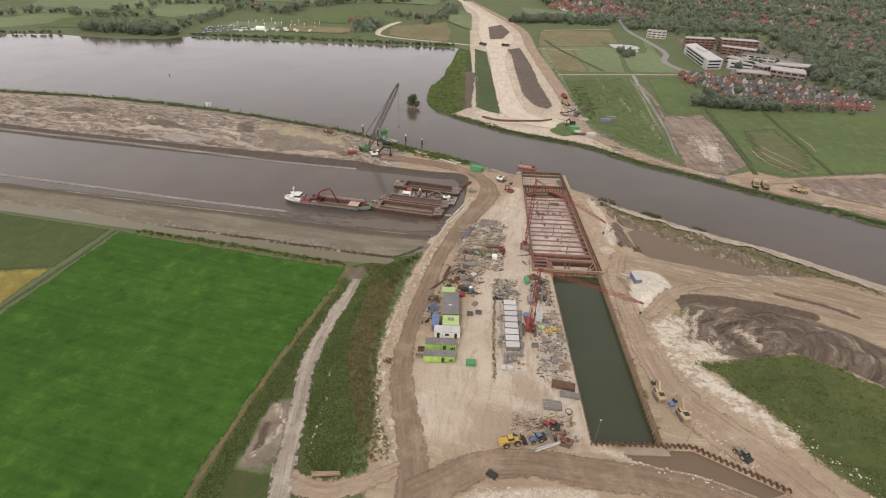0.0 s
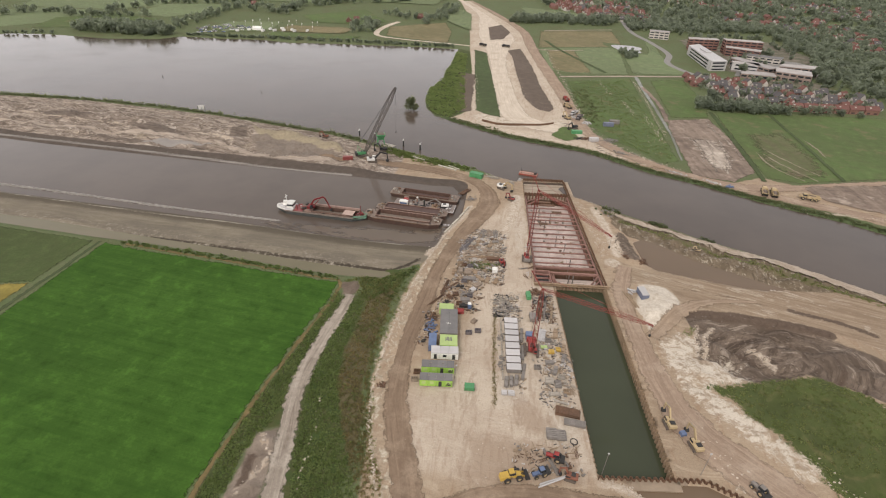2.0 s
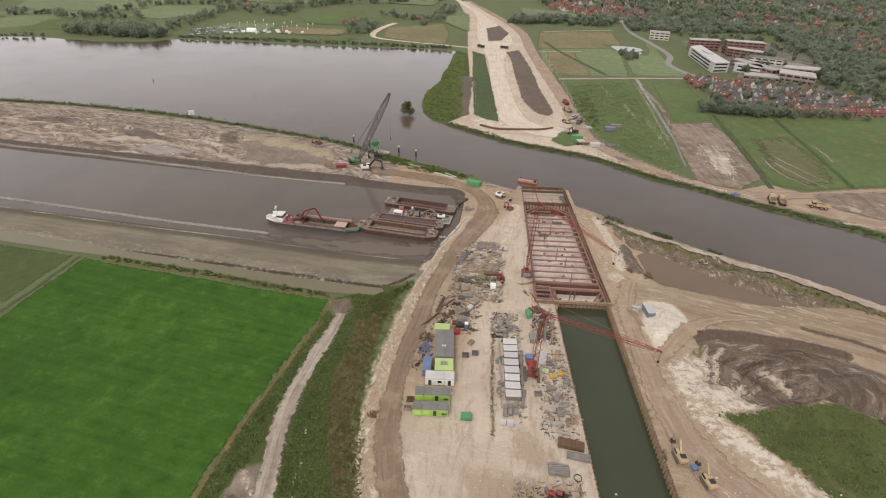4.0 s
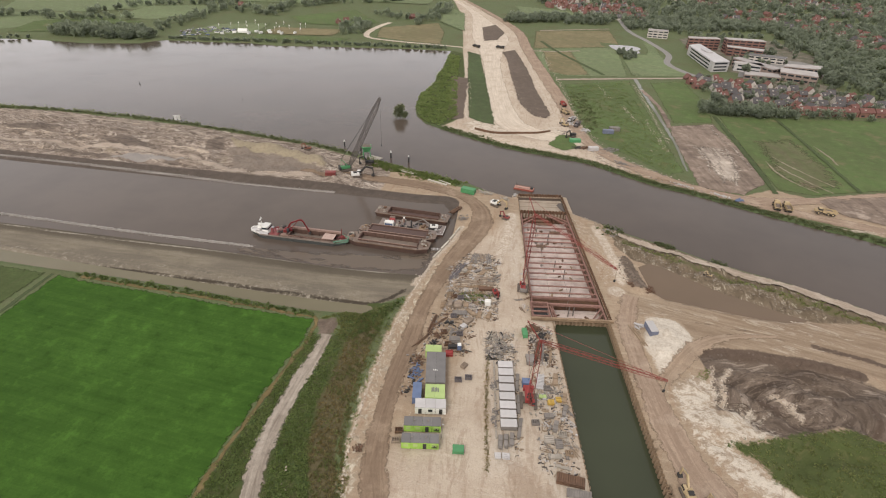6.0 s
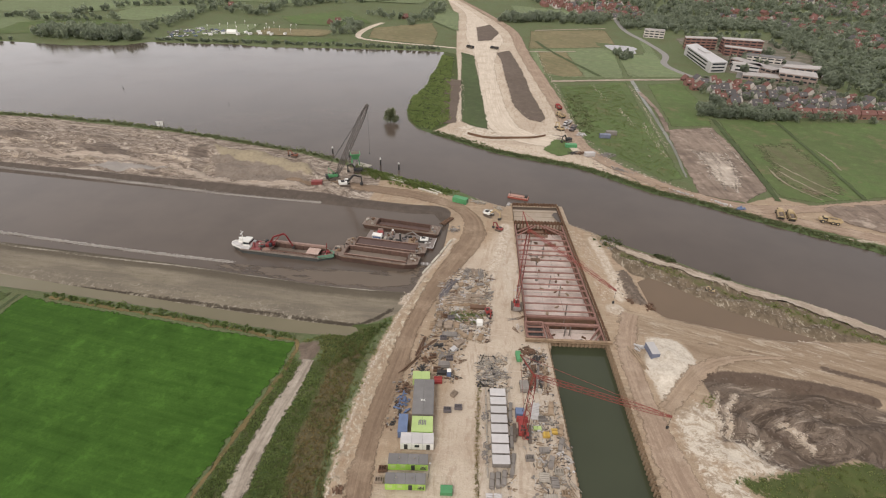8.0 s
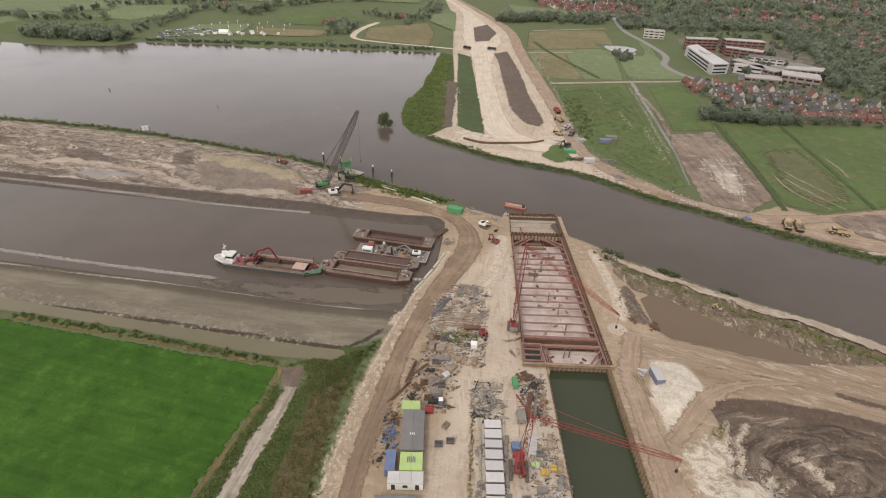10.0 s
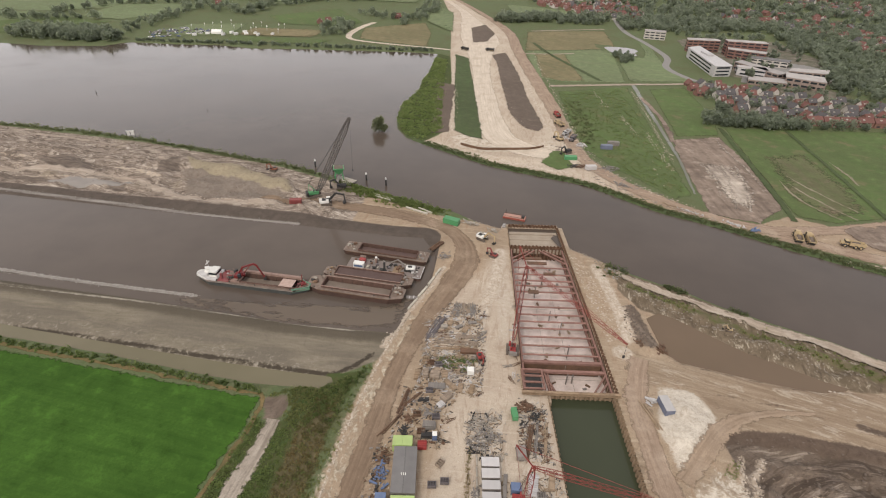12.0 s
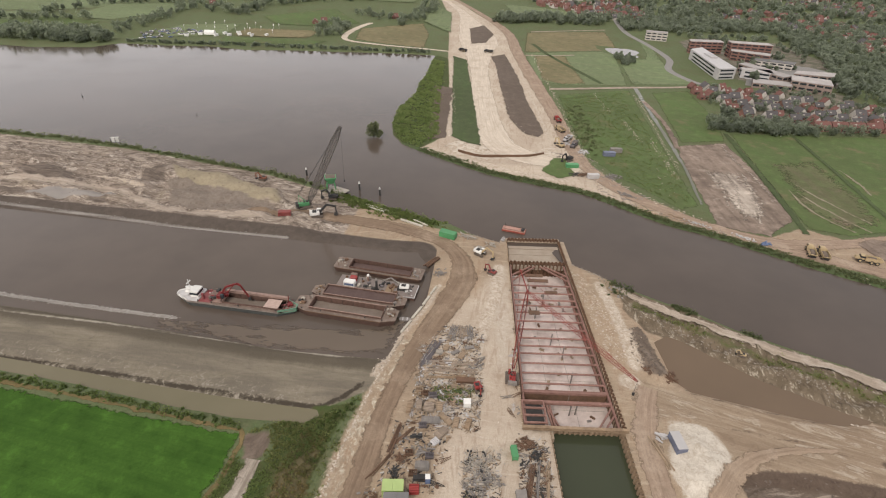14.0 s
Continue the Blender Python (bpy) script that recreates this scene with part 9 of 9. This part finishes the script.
for x, y, h, text in ((32.4, 99.2, 9.5, "thin grey pole standing in the trench"), (58.0, 103.0, 8, "thin grey pole beside the sheet piling"), (-9.6, 124.6, 5, "thin lamp pole beside the cabins"), (20.5, 166, 5, "thin pole beside the trench")):
    p = thing("pole", x, y, 0, text, "pole", z=-2.2 if x == 32.4 else None)
    part("shaft", tube(bmesh.new(), (0, 0, -0.3), (0.3, 0.4, h), 0.09, 0.06), M_GREYSTEEL, p)
    part("head", bm_box(0.3, 0.4, h, 0.5, 0.3, 0.2), M_OFFWHITE, p)


# ---- loose stones and clods ----
def stones(name, places, size, mat, label, seed):
    rng = np.random.default_rng(seed)
    p = np.array(list(places))
    z = height(p[:, 0], p[:, 1])
    ico = np.array([(0, 0, 1), (0.9, 0, 0.2), (0.2, 0.9, 0.15), (-0.85, 0.3, 0.2), (-0.4, -0.85, 0.1), (0.5, -0.8, 0.25), (0, 0, -0.6)])
    fc = np.array([(0, 1, 2), (0, 2, 3), (0, 3, 4), (0, 4, 5), (0, 5, 1), (6, 2, 1), (6, 3, 2), (6, 4, 3), (6, 5, 4), (6, 1, 5)])
    s = size * rng.uniform(0.4, 1.5, len(p))
    v = ico[None] * (1 + 0.3 * rng.normal(size=(len(p), 7, 3))) * s[:, None, None] * np.array([1, 1, 0.7])
    a = rng.uniform(0, 6.3, len(p))
    c, sn = np.cos(a)[:, None], np.sin(a)[:, None]
    v = np.stack([v[..., 0] * c - v[..., 1] * sn, v[..., 0] * sn + v[..., 1] * c, v[..., 2]], -1)
    v += np.stack([p[:, 0], p[:, 1], z + 0.1], 1)[:, None]
    f = fc[None] + 7 * np.arange(len(p))[:, None, None]
    return tagged(mesh_object(name, v.reshape(-1, 3).tolist(), f.reshape(-1, 3).tolist(), mat), label, "stones", kind="stuff")


R = np.random.default_rng(5)
rl = list(along(RIPRAP, 0.08, 0.6, R))
stones("riprap", rl, 0.24, M_PALEROCK, "line of pale riprap along the canal", 1)
rl = list(along(RIPRAP_DIKE, 0.2, 0.5, R))
stones("riprap", rl, 0.22, M_ROCK, "line of pale riprap along the dike foot", 2)
cl = []
for pts, w in WINDROWS:
    cl += list(along(pts, 0.4, abs(w) * 0.8, R))
cl = np.array(cl)
cl = cl[(area(cl[:, 0], cl[:, 1], HOLE) < -0.6) & (cl[:, 1] < 300) & ((cl[:, 0] > -40) | (np.arange(len(cl)) % 4 == 0))]
stones("pale_clods", cl, 0.3, M_CLOD, "pale clods of sand along the road edges", 3)
stones("dark_clods", over(MUD, 2.0, R) + over(MUD2, 0.9, R), 0.34, M_DARKCLOD, "dark clods in the mud pit", 4)
stones("bank_rubble", list(along([(58, 234), (64, 229.5), (77, 222.5), (92, 214.5), (106, 208), (121, 201.5)], 0.22, 1.5, R)) + list(along([(-10, 281), (8, 277)], 0.2, 1.2, R)) + list(along([(36, 266), (46, 256), (54, 248)], 0.25, 1.2, R)), 0.30, plain("muddy_bank_rubble", (0.29, 0.25, 0.205), 0.95, 0, 0.35, 0.5, (0.15, 0.12, 0.09), True),
       "broken grey rubble along the river bank", 6)
stones("dike_clods", over([(-75, 298), (-118, 314), (-230, 332), (-330, 334), (-330, 284), (-164, 278), (-75, 276)], 4.5, R), 0.3, M_DARKCLOD, "brown clods on the dike", 7)
stones("site_clods", over([(-20, 95), (-20, 240), (10, 260), (12, 100), (20, 85)], 3.0, R), 0.16, M_CLOD, "small stones scattered over the site", 8)
stones("gravel_heap", over([(33, 262), (41, 251), (50, 213), (47, 207), (44, 205), (38.8, 233.5)], 0.9, R), 0.26, M_CLOD, "pale stones and sand tipped beside the pit wall", 9)
stones("boulders", over([(48, 250.3), (57.7, 249), (56, 243.5), (50, 243)], 1.0, R), 0.5, M_ROCK, "grey boulders at the river end of the bank", 10)
stones("white_specks", list(along([(88.2, 453), (92, 413)], 0.6, 1.2, R)) + list(along([(108.5, 520), (107.5, 440), (105.5, 372)], 0.9, 0.8, R)) + list(along([(94, 306), (110, 298.5), (118, 294.5)], 0.5, 0.8, R)) + list(along([(99.9, 420), (101.5, 356)], 0.7, 1.2, R)) + list(along([(75.8, 518), (79.5, 470)], 1.0, 1.2, R)) + list(along([(96, 372), (92, 335)], 3, 2.5, R)), 0.36, M_CLOD, "scattered white stones in the green strip", 11)
stones("road_edge_rubble", list(along([(-20, 505), (-14, 456), (-7.5, 390)], 1.4, 0.9, R)) + list(along([(-38, 505), (-30.5, 422), (-29.5, 392)], 1.6, 0.9, R)) + list(along([(1, 508), (8.6, 438), (20, 410), (36, 404)], 2.0, 0.8, R)) + list(along([(-31, 380), (-21, 373), (-8, 367)], 1.0, 0.8, R)) + list(along([(28, 650), (36, 560), (46, 470), (52, 400), (62, 352), (84, 324), (104, 311)], 1.8, 1.0, R)), 0.42, M_CLOD, "broken pale rubble along the far roads", 12)


# ---- fine litter between the stores ----
def litter(name, zones, mat, label, seed, longest):
    """Boards, bars and offcuts too small to count, lying flat on the sand."""
    rng = np.random.default_rng(seed)
    p = np.array([q for z, sp in zones for q in over(z, sp, rng)])
    n = len(p)
    l, w, h = rng.uniform(0.2, longest, n), rng.uniform(0.06, 0.28, n), rng.uniform(0.06, 0.3, n)
    a = rng.choice([0.1, 0.1, 1.65, 0.9], n) + rng.normal(size=n) * 0.35
    box8 = np.array([(x, y, z) for z in (-0.5, 1) for x, y in ((-0.5, -0.5), (0.5, -0.5), (0.5, 0.5), (-0.5, 0.5))])
    v = box8[None] * np.stack([l, w, h], 1)[:, None]
    c, s = np.cos(a)[:, None], np.sin(a)[:, None]
    v = np.stack([v[..., 0] * c - v[..., 1] * s + p[:, :1], v[..., 0] * s + v[..., 1] * c + p[:, 1:], v[..., 2] + height(p[:, 0], p[:, 1])[:, None] + 0.02], -1)
    f = np.array([(4, 5, 6, 7), (0, 1, 5, 4), (1, 2, 6, 5), (2, 3, 7, 6), (3, 0, 4, 7)])[None] + 8 * np.arange(n)[:, None, None]
    return tagged(mesh_object(name, v.reshape(-1, 3).tolist(), f.reshape(-1, 4).tolist(), mat), label, "litter", kind="stuff")


YARD = [([(-17, 176), (-17, 208), (-11, 218), (0, 218), (3, 192), (3, 176)], 1.35), ([(-21, 156), (-20, 176), (-4, 176), (-6, 156)], 1.6), ([(0, 156), (0, 170), (9, 170), (10, 156)], 1.25),
        ([(14, 156), (14, 177), (21.5, 176), (23.5, 156)], 1.3), ([(17, 118), (16.5, 154), (24.5, 154), (27.5, 118)], 1.5), ([(-23.5, 138), (-23.5, 156), (-20, 156), (-20, 140)], 1.6), ([(8, 95), (10, 104), (27, 108), (29, 97)], 2.4),
        ([(10.4, 122), (9.4, 152), (11, 152), (12.6, 122)], 1.6)]
litter("wood_litter", YARD, plain("litter_timber", (0.30, 0.225, 0.155), 0.9, 0, 0.3, 0.8, None, True), "short boards and laths strewn over the yard", 51, 2.2)
litter("dark_litter", YARD, plain("litter_dark_steel", (0.09, 0.075, 0.068), 0.7, 0, 0.3, 0.8, None, True), "dark steel offcuts strewn over the yard", 52, 1.3)
litter("pale_litter", YARD, plain("litter_pale_sheet", (0.50, 0.47, 0.44), 0.7, 0, 0.25, 0.8, None, True), "pale sheets and blocks strewn over the yard", 53, 1.0)
litter("bank_litter", [([(34, 378), (44, 400), (52, 398), (62, 352), (90, 322), (112, 300), (106, 298), (84, 310), (56, 334)], 3.2)], plain("litter_far_bank", (0.30, 0.26, 0.23), 0.8, 0, 0.4, 0.5, (0.12, 0.10, 0.09), True),
       "mixed material strewn along the far haul road", 54, 5.0)
litter("bank_litter", [([(34, 378), (44, 400), (52, 398), (62, 352), (90, 322), (112, 300), (106, 298), (84, 310), (56, 334)], 4.0)], M_CLOD, "pale material strewn along the far haul road", 55, 3.4)

# ---- low retaining wall on the far bank ----
far_wall = new("retaining_wall")
tagged(far_wall, "low rusty retaining wall along the far bank", "wall", kind="structure")
line = smooth([(-22, 372), (-15, 368.6), (-8.2, 366.6), (6, 369.2), (20.6, 372.7), (29, 378)], 2.5)
for a, b in zip(line, line[1:]):
    part("sheet_pile", beam(bmesh.new(), (*a, 0.5), (*b, 0.5), 0.4, 2.0), M_RUST, far_wall)


# ---- the town beyond the river ----
def house_parts(w, d, eave, ridge, wall, roof, windows=True):
    """Wall, roof, chimney and windows of a gabled house, as meshes to be shared by alike houses."""
    out = []

    def keep(name, bm, mat):
        me = bpy.data.meshes.new(name)
        bmesh.ops.recalc_face_normals(bm, faces=bm.faces)
        bm.to_mesh(me)
        bm.free()
        me.materials.append(mat)
        out.append((name, me))
    keep("wall", profile(bmesh.new(), [(-d / 2, 0), (d / 2, 0), (d / 2, eave), (0, ridge - 0.15), (-d / 2, eave)], -w / 2, w / 2), wall)
    bm = bmesh.new()
    profile(bm, [(-d / 2 - 0.4, eave - 0.25), (0, ridge), (0, ridge + 0.25), (-d / 2 - 0.5, eave)], -w / 2 - 0.2, w / 2 + 0.2)
    profile(bm, [(0, ridge), (d / 2 + 0.4, eave - 0.25), (d / 2 + 0.5, eave), (0, ridge + 0.25)], -w / 2 - 0.2, w / 2 + 0.2)
    keep("roof", bm, roof)
    keep("chimney", bm_box(w * 0.22, 0.3, ridge - 0.6, 0.8, 0.8, 1.7), M_BRICK)
    for s in (-1, 1):
        for x in ((-w / 4, w / 4) if windows else ()):
            keep("window", bm_box(x, s * (d / 2 + 0.02), 0.9, w * 0.24, 0.08, 1.3), M_GLASS)
    keep("dormer", bm_box(-w * 0.15, -d / 4, (eave + ridge) / 2 - 0.3, 1.8, 1.4, 1.1), M_RENDER)
    return out


KINDS = [house_parts(9.5, 9, 3.2, 8.0, M_BRICK, M_ROOFRED), house_parts(11, 10, 3.4, 8.6, M_RENDER, M_ROOFGREY), house_parts(16, 9, 5.2, 8.8, M_BRICK, M_ROOFRED),
         house_parts(8.5, 10, 3.0, 8.4, M_RENDER, M_ROOFRED), house_parts(12, 9, 3.2, 7.6, M_BRICK, M_ROOFGREY)]
FAR_KINDS = [[p for p in kind if p[0] != "window"] for kind in KINDS]
TEXTS = ("brick house with an orange-red tiled roof", "pale house with a grey tiled roof", "terrace of brick houses with a long red tiled roof", "pale house with an orange-red tiled roof", "brick house with a grey tiled roof")


def house(x, y, rz, k, size=0.8, kinds=None):
    e = new("house")
    e.matrix_basis = pose(x, y, 0, 0, 0, rz) @ Matrix.Diagonal((size, size, size, 1))
    tagged(e, TEXTS[k], "house", "houses of the town")
    for name, me in (kinds or KINDS)[k]:
        o = new(name, me)
        o.parent = e


rng = np.random.default_rng(8)
for i in range(6):
    house(225 + 12.2 * i, 463 + 1.4 * i, 8, 2, 0.72)
spots = []
near_town = [(163, 556), (178, 556), (206, 548), (236, 542), (262, 534), (286, 526), (306, 512), (300, 482), (256, 476), (222, 474), (200, 474), (180, 482), (168, 500), (160, 530)]
for x, y in over(near_town, 3.4, rng):
    if len(spots) < 84 and all(math.dist((x, y), q) > 10.2 for q in spots):
        spots.append((x, y))
        row = 14 if (y - 0.18 * x) % 22 < 14 else 104
        house(x, y, row + rng.normal() * 4, int(rng.choice([0, 3, 1, 1, 1, 4, 4] if y < 528 else [0, 0, 3, 3, 1])), float(rng.uniform(0.62, 0.76)))
far_houses = {}
for i, (x, y) in enumerate(sorted(TOWN_SPOTS, key=lambda p: p[1])):
    rz, k = float(rng.choice([12, 30, 100, 120])) + rng.normal() * 4, int(rng.choice([0, 0, 2, 3, 1, 3, 4]))
    if i < 190:
        house(x, y, rz, k, 0.84, FAR_KINDS)
    else:
        m = pose(x, y, 0, 0, 0, rz) @ Matrix.Diagonal((0.84, 0.84, 0.84, 1))
        for name, me in FAR_KINDS[k]:
            bm = far_houses.setdefault(me.materials[0].name, (me.materials[0], bmesh.new()))[1]
            n = len(bm.verts)
            bm.from_mesh(me)
            bm.verts.ensure_lookup_table()
            for v in bm.verts[n:]:
                v.co = m @ v.co
far_town = new("distant_houses")
tagged(far_town, "distant brick and pale houses among trees of the town", "houses", kind="stuff")
for mat, bm in far_houses.values():
    part("roof" if "roof" in mat.name else "wall", bm, mat, far_town)


def block(name, pts, storeys, storey, wall, roof, label, band=None, piers=0):
    """A flat-roofed building on a four-cornered plan with bands of windows on each side."""
    h = storeys * storey
    near = 1 - h / 118
    pts = [(x * near, y * near) for x, y in pts]
    cx, cy = sum(p[0] for p in pts) / 4, sum(p[1] for p in pts) / 4
    e = thing(name, cx, cy, 0, label, "building", "", 0.0)
    loc = [(p[0] - cx, p[1] - cy) for p in pts]
    part("wall", prism(bmesh.new(), loc, 0, h), wall, e)
    part("roof", prism(bmesh.new(), [(x * 1.01, y * 1.01) for x, y in loc], h, h + 0.5), roof, e)
    for s in range(storeys):
        for i in range(4):
            a, b = Vector(loc[i]), Vector(loc[(i + 1) % 4])
            d, out = (b - a).normalized(), Vector(((b - a).y, -(b - a).x)).normalized()
            if out.dot((a + b) / 2) < 0:
                out = -out
            n = max(1, int((b - a).length / 6)) if not band else 1
            for k in range(n):
                p, q = a + (b - a) * ((k + 0.12) / n), a + (b - a) * ((k + 0.88) / n)
                bm = bmesh.new()
                beam(bm, (*(p + out * 0.03), s * storey + storey * 0.58), (*(q + out * 0.03), s * storey + storey * 0.58), 0.25, storey * 0.42)
                part("window", bm, M_GLASS, e)
    return e


M_TOWNROOF = plain("pale_grey_flat_roof", (0.40, 0.365, 0.345), 0.85, 0, 0.25, 0.1, (0.30, 0.27, 0.25))
M_PINKBRICK = plain("pinkish_brick", (0.30, 0.225, 0.19), 0.85, 0, 0.25, 0.3)
M_BLOCK = plain("dusty_red_brick", (0.235, 0.125, 0.10), 0.85, 0, 0.25, 0.3)
school = block("school", [(209, 731), (225, 744), (230, 647), (211, 640)], 3, 3.1, M_OFFWHITE, M_OFFWHITE, "long white school building with window bands and pale roof", True)
part("roof_plant", bm_box(1, 6, 9.8, 6, 18, 1.4, 6), M_OFFWHITE, school)
block("school", [(234, 642), (236, 652), (262, 646), (260, 632)], 2, 3.6, M_OFFWHITE, M_TOWNROOF, "low white school wing with pale roof", True)
block("school", [(240, 668), (250, 676), (276, 628), (264, 620)], 2, 3.6, M_PINKBRICK, M_TOWNROOF, "low pinkish brick school wing with pale roof")
block("school", [(268, 612), (276, 632), (306, 620), (298, 598)], 2, 3.8, M_PINKBRICK, M_TOWNROOF, "pinkish brick institute building with pale grey roof")
block("school", [(282, 640), (290, 652), (326, 652), (318, 634)], 2, 3.8, M_PINKBRICK, M_TOWNROOF, "pinkish brick institute building with pale grey roof")
block("school", [(226, 590), (232, 606), (262, 600), (258, 584)], 1, 4.0, M_PINKBRICK, M_TOWNROOF, "low pinkish brick hall with pale roof")
block("apartment_block", [(222, 782), (224, 795), (262, 798), (262, 786)], 4, 3.0, M_BLOCK, M_TOWNROOF, "red brick apartment block")
block("apartment_block", [(272, 790), (272, 803), (318, 800), (318, 786)], 5, 3.0, M_BLOCK, M_TOWNROOF, "red brick apartment block")
block("apartment_block", [(255, 735), (258, 746), (296, 730), (290, 718)], 3, 3.0, M_BLOCK, M_TOWNROOF, "low red brick apartment block")
block("apartment_block", [(264, 690), (270, 702), (306, 690), (298, 678)], 2, 3.0, M_RENDER, M_GREYROOF, "low pale apartment block")
block("apartment_block", [(180, 828), (182, 840), (208, 836), (206, 824)], 3, 3.0, M_RENDER, M_TOWNROOF, "pale office building behind the park road")
for x, y, h, s in ((160, 464, 13, 61), (224, 584, 12, 62), (300, 560, 15, 63), (296, 588, 14, 64), (312, 520, 13, 65), (178, 545, 8, 66)):
    tree(x, y, h, s, M_HAZELEAF, 600, "tall dark leafy tree at the edge of the houses", 0.7, "trees by the houses")
patch("parking", [(215, 575), (235, 625), (275, 600), (262, 570)], M_ASPHALT, 0.3, 14, 6, 0.4, label="grey paved school yard and parking", category="parking")
patch("parking", [(240, 690), (310, 665), (330, 640), (318, 600), (262, 600)], M_ASPHALT, 0.24, 16, 6, 0.4, label="grey paved ground round the institute", category="parking")
patch("street", [(176, 556), (290, 570), (300, 475), (240, 458), (170, 466)], M_GARDENS, 0.2, 16, 6, 0.4, label="gardens and streets between the houses", category="gardens")

patch("school_grounds", [(203, 600), (214, 640), (203, 690), (205, 765), (240, 800), (330, 790), (345, 660), (318, 590), (262, 575)], M_GARDENS, 0.17, 18, 8, 0.6, label="lawns, paving and paths round the school", category="gardens")

# ---- camping field beyond the lake ----

def car_meshes(paint):
    out = []
    for name, bm, mat in (("body", bm_box(0, 0, 0.35, 1.75, 4.3, 0.75, 0, 0.12), paint), ("cabin", bm_box(0, -0.2, 1.1, 1.6, 2.4, 0.6, 0, 0.08, (0.85, 0.7)), M_GLASS)):
        me = bpy.data.meshes.new(name)
        bm.to_mesh(me)
        bm.free()
        me.materials.append(mat)
        out.append((name, me))
    return out


CARS = [car_meshes(M_WHITE), car_meshes(M_GREYSTEEL), car_meshes(M_DARK), car_meshes(M_BLUE)]
for i, (x, y) in enumerate(over([(-400, 622), (-388, 660), (-350, 676), (-330, 650), (-350, 614), (-384, 604)], 6.5, rng)[:80]):
    e = new("parked_car")
    k = int(rng.choice([0, 0, 1, 2, 3]))
    e.matrix_basis = pose(x, y, 0.16, 0, 0, float(rng.choice([20, 110])))
    tagged(e, ("white", "silver grey", "dark", "blue")[k] + " parked car on the camping field", "car", "cars on the camping field")
    for name, me in CARS[k]:
        o = new(name, me)
        o.parent = e
for i, (x, y) in enumerate(((-330, 640), (-322, 646), (-312, 640), (-300, 646), (-290, 650), (-296, 660), (-282, 656), (-340, 630), (-308, 652), (-276, 650), (-262, 656))):
    e = thing("tent", x, y, float(rng.uniform(0, 90)), "white marquee tent beyond the lake", "tent", "white tents beyond the lake", 0.16)
    big = 0.8 if i == 1 else 0.32
    part("canvas_roof", profile(bmesh.new(), [(-4 * big, 2.2), (0, 5.0 * big + 0.6), (4 * big, 2.2)], -7 * big, 7 * big), M_CANVAS, e)
    part("canvas_wall", bm_box(0, 0, 0, 13.6 * big, 7.6 * big, 2.3), M_CANVAS, e)
for i in range(16):
    x, y = -360 + 7.0 * i + rng.normal() * 3, 662 + (i % 5) * 9 + rng.normal() * 2
    p = thing("flag", x, y, 0, "thin pole with a pale flag on the camping field", "flag", "flags on the camping field", 0.1)
    part("pole", tube(bmesh.new(), (0, 0, 0), (0, 0, 6), 0.12, None, 5), M_OFFWHITE, p)
    part("cloth", bm_box(0.5, 0, 4.2, 0.8, 0.1, 1.6), M_CANVAS, p)
for x, y, rz in ((-228, 752, 20), (-236, 742, 110), (-150, 812, 30), (-420, 840, 20)):
    house(x, y, rz, 0)
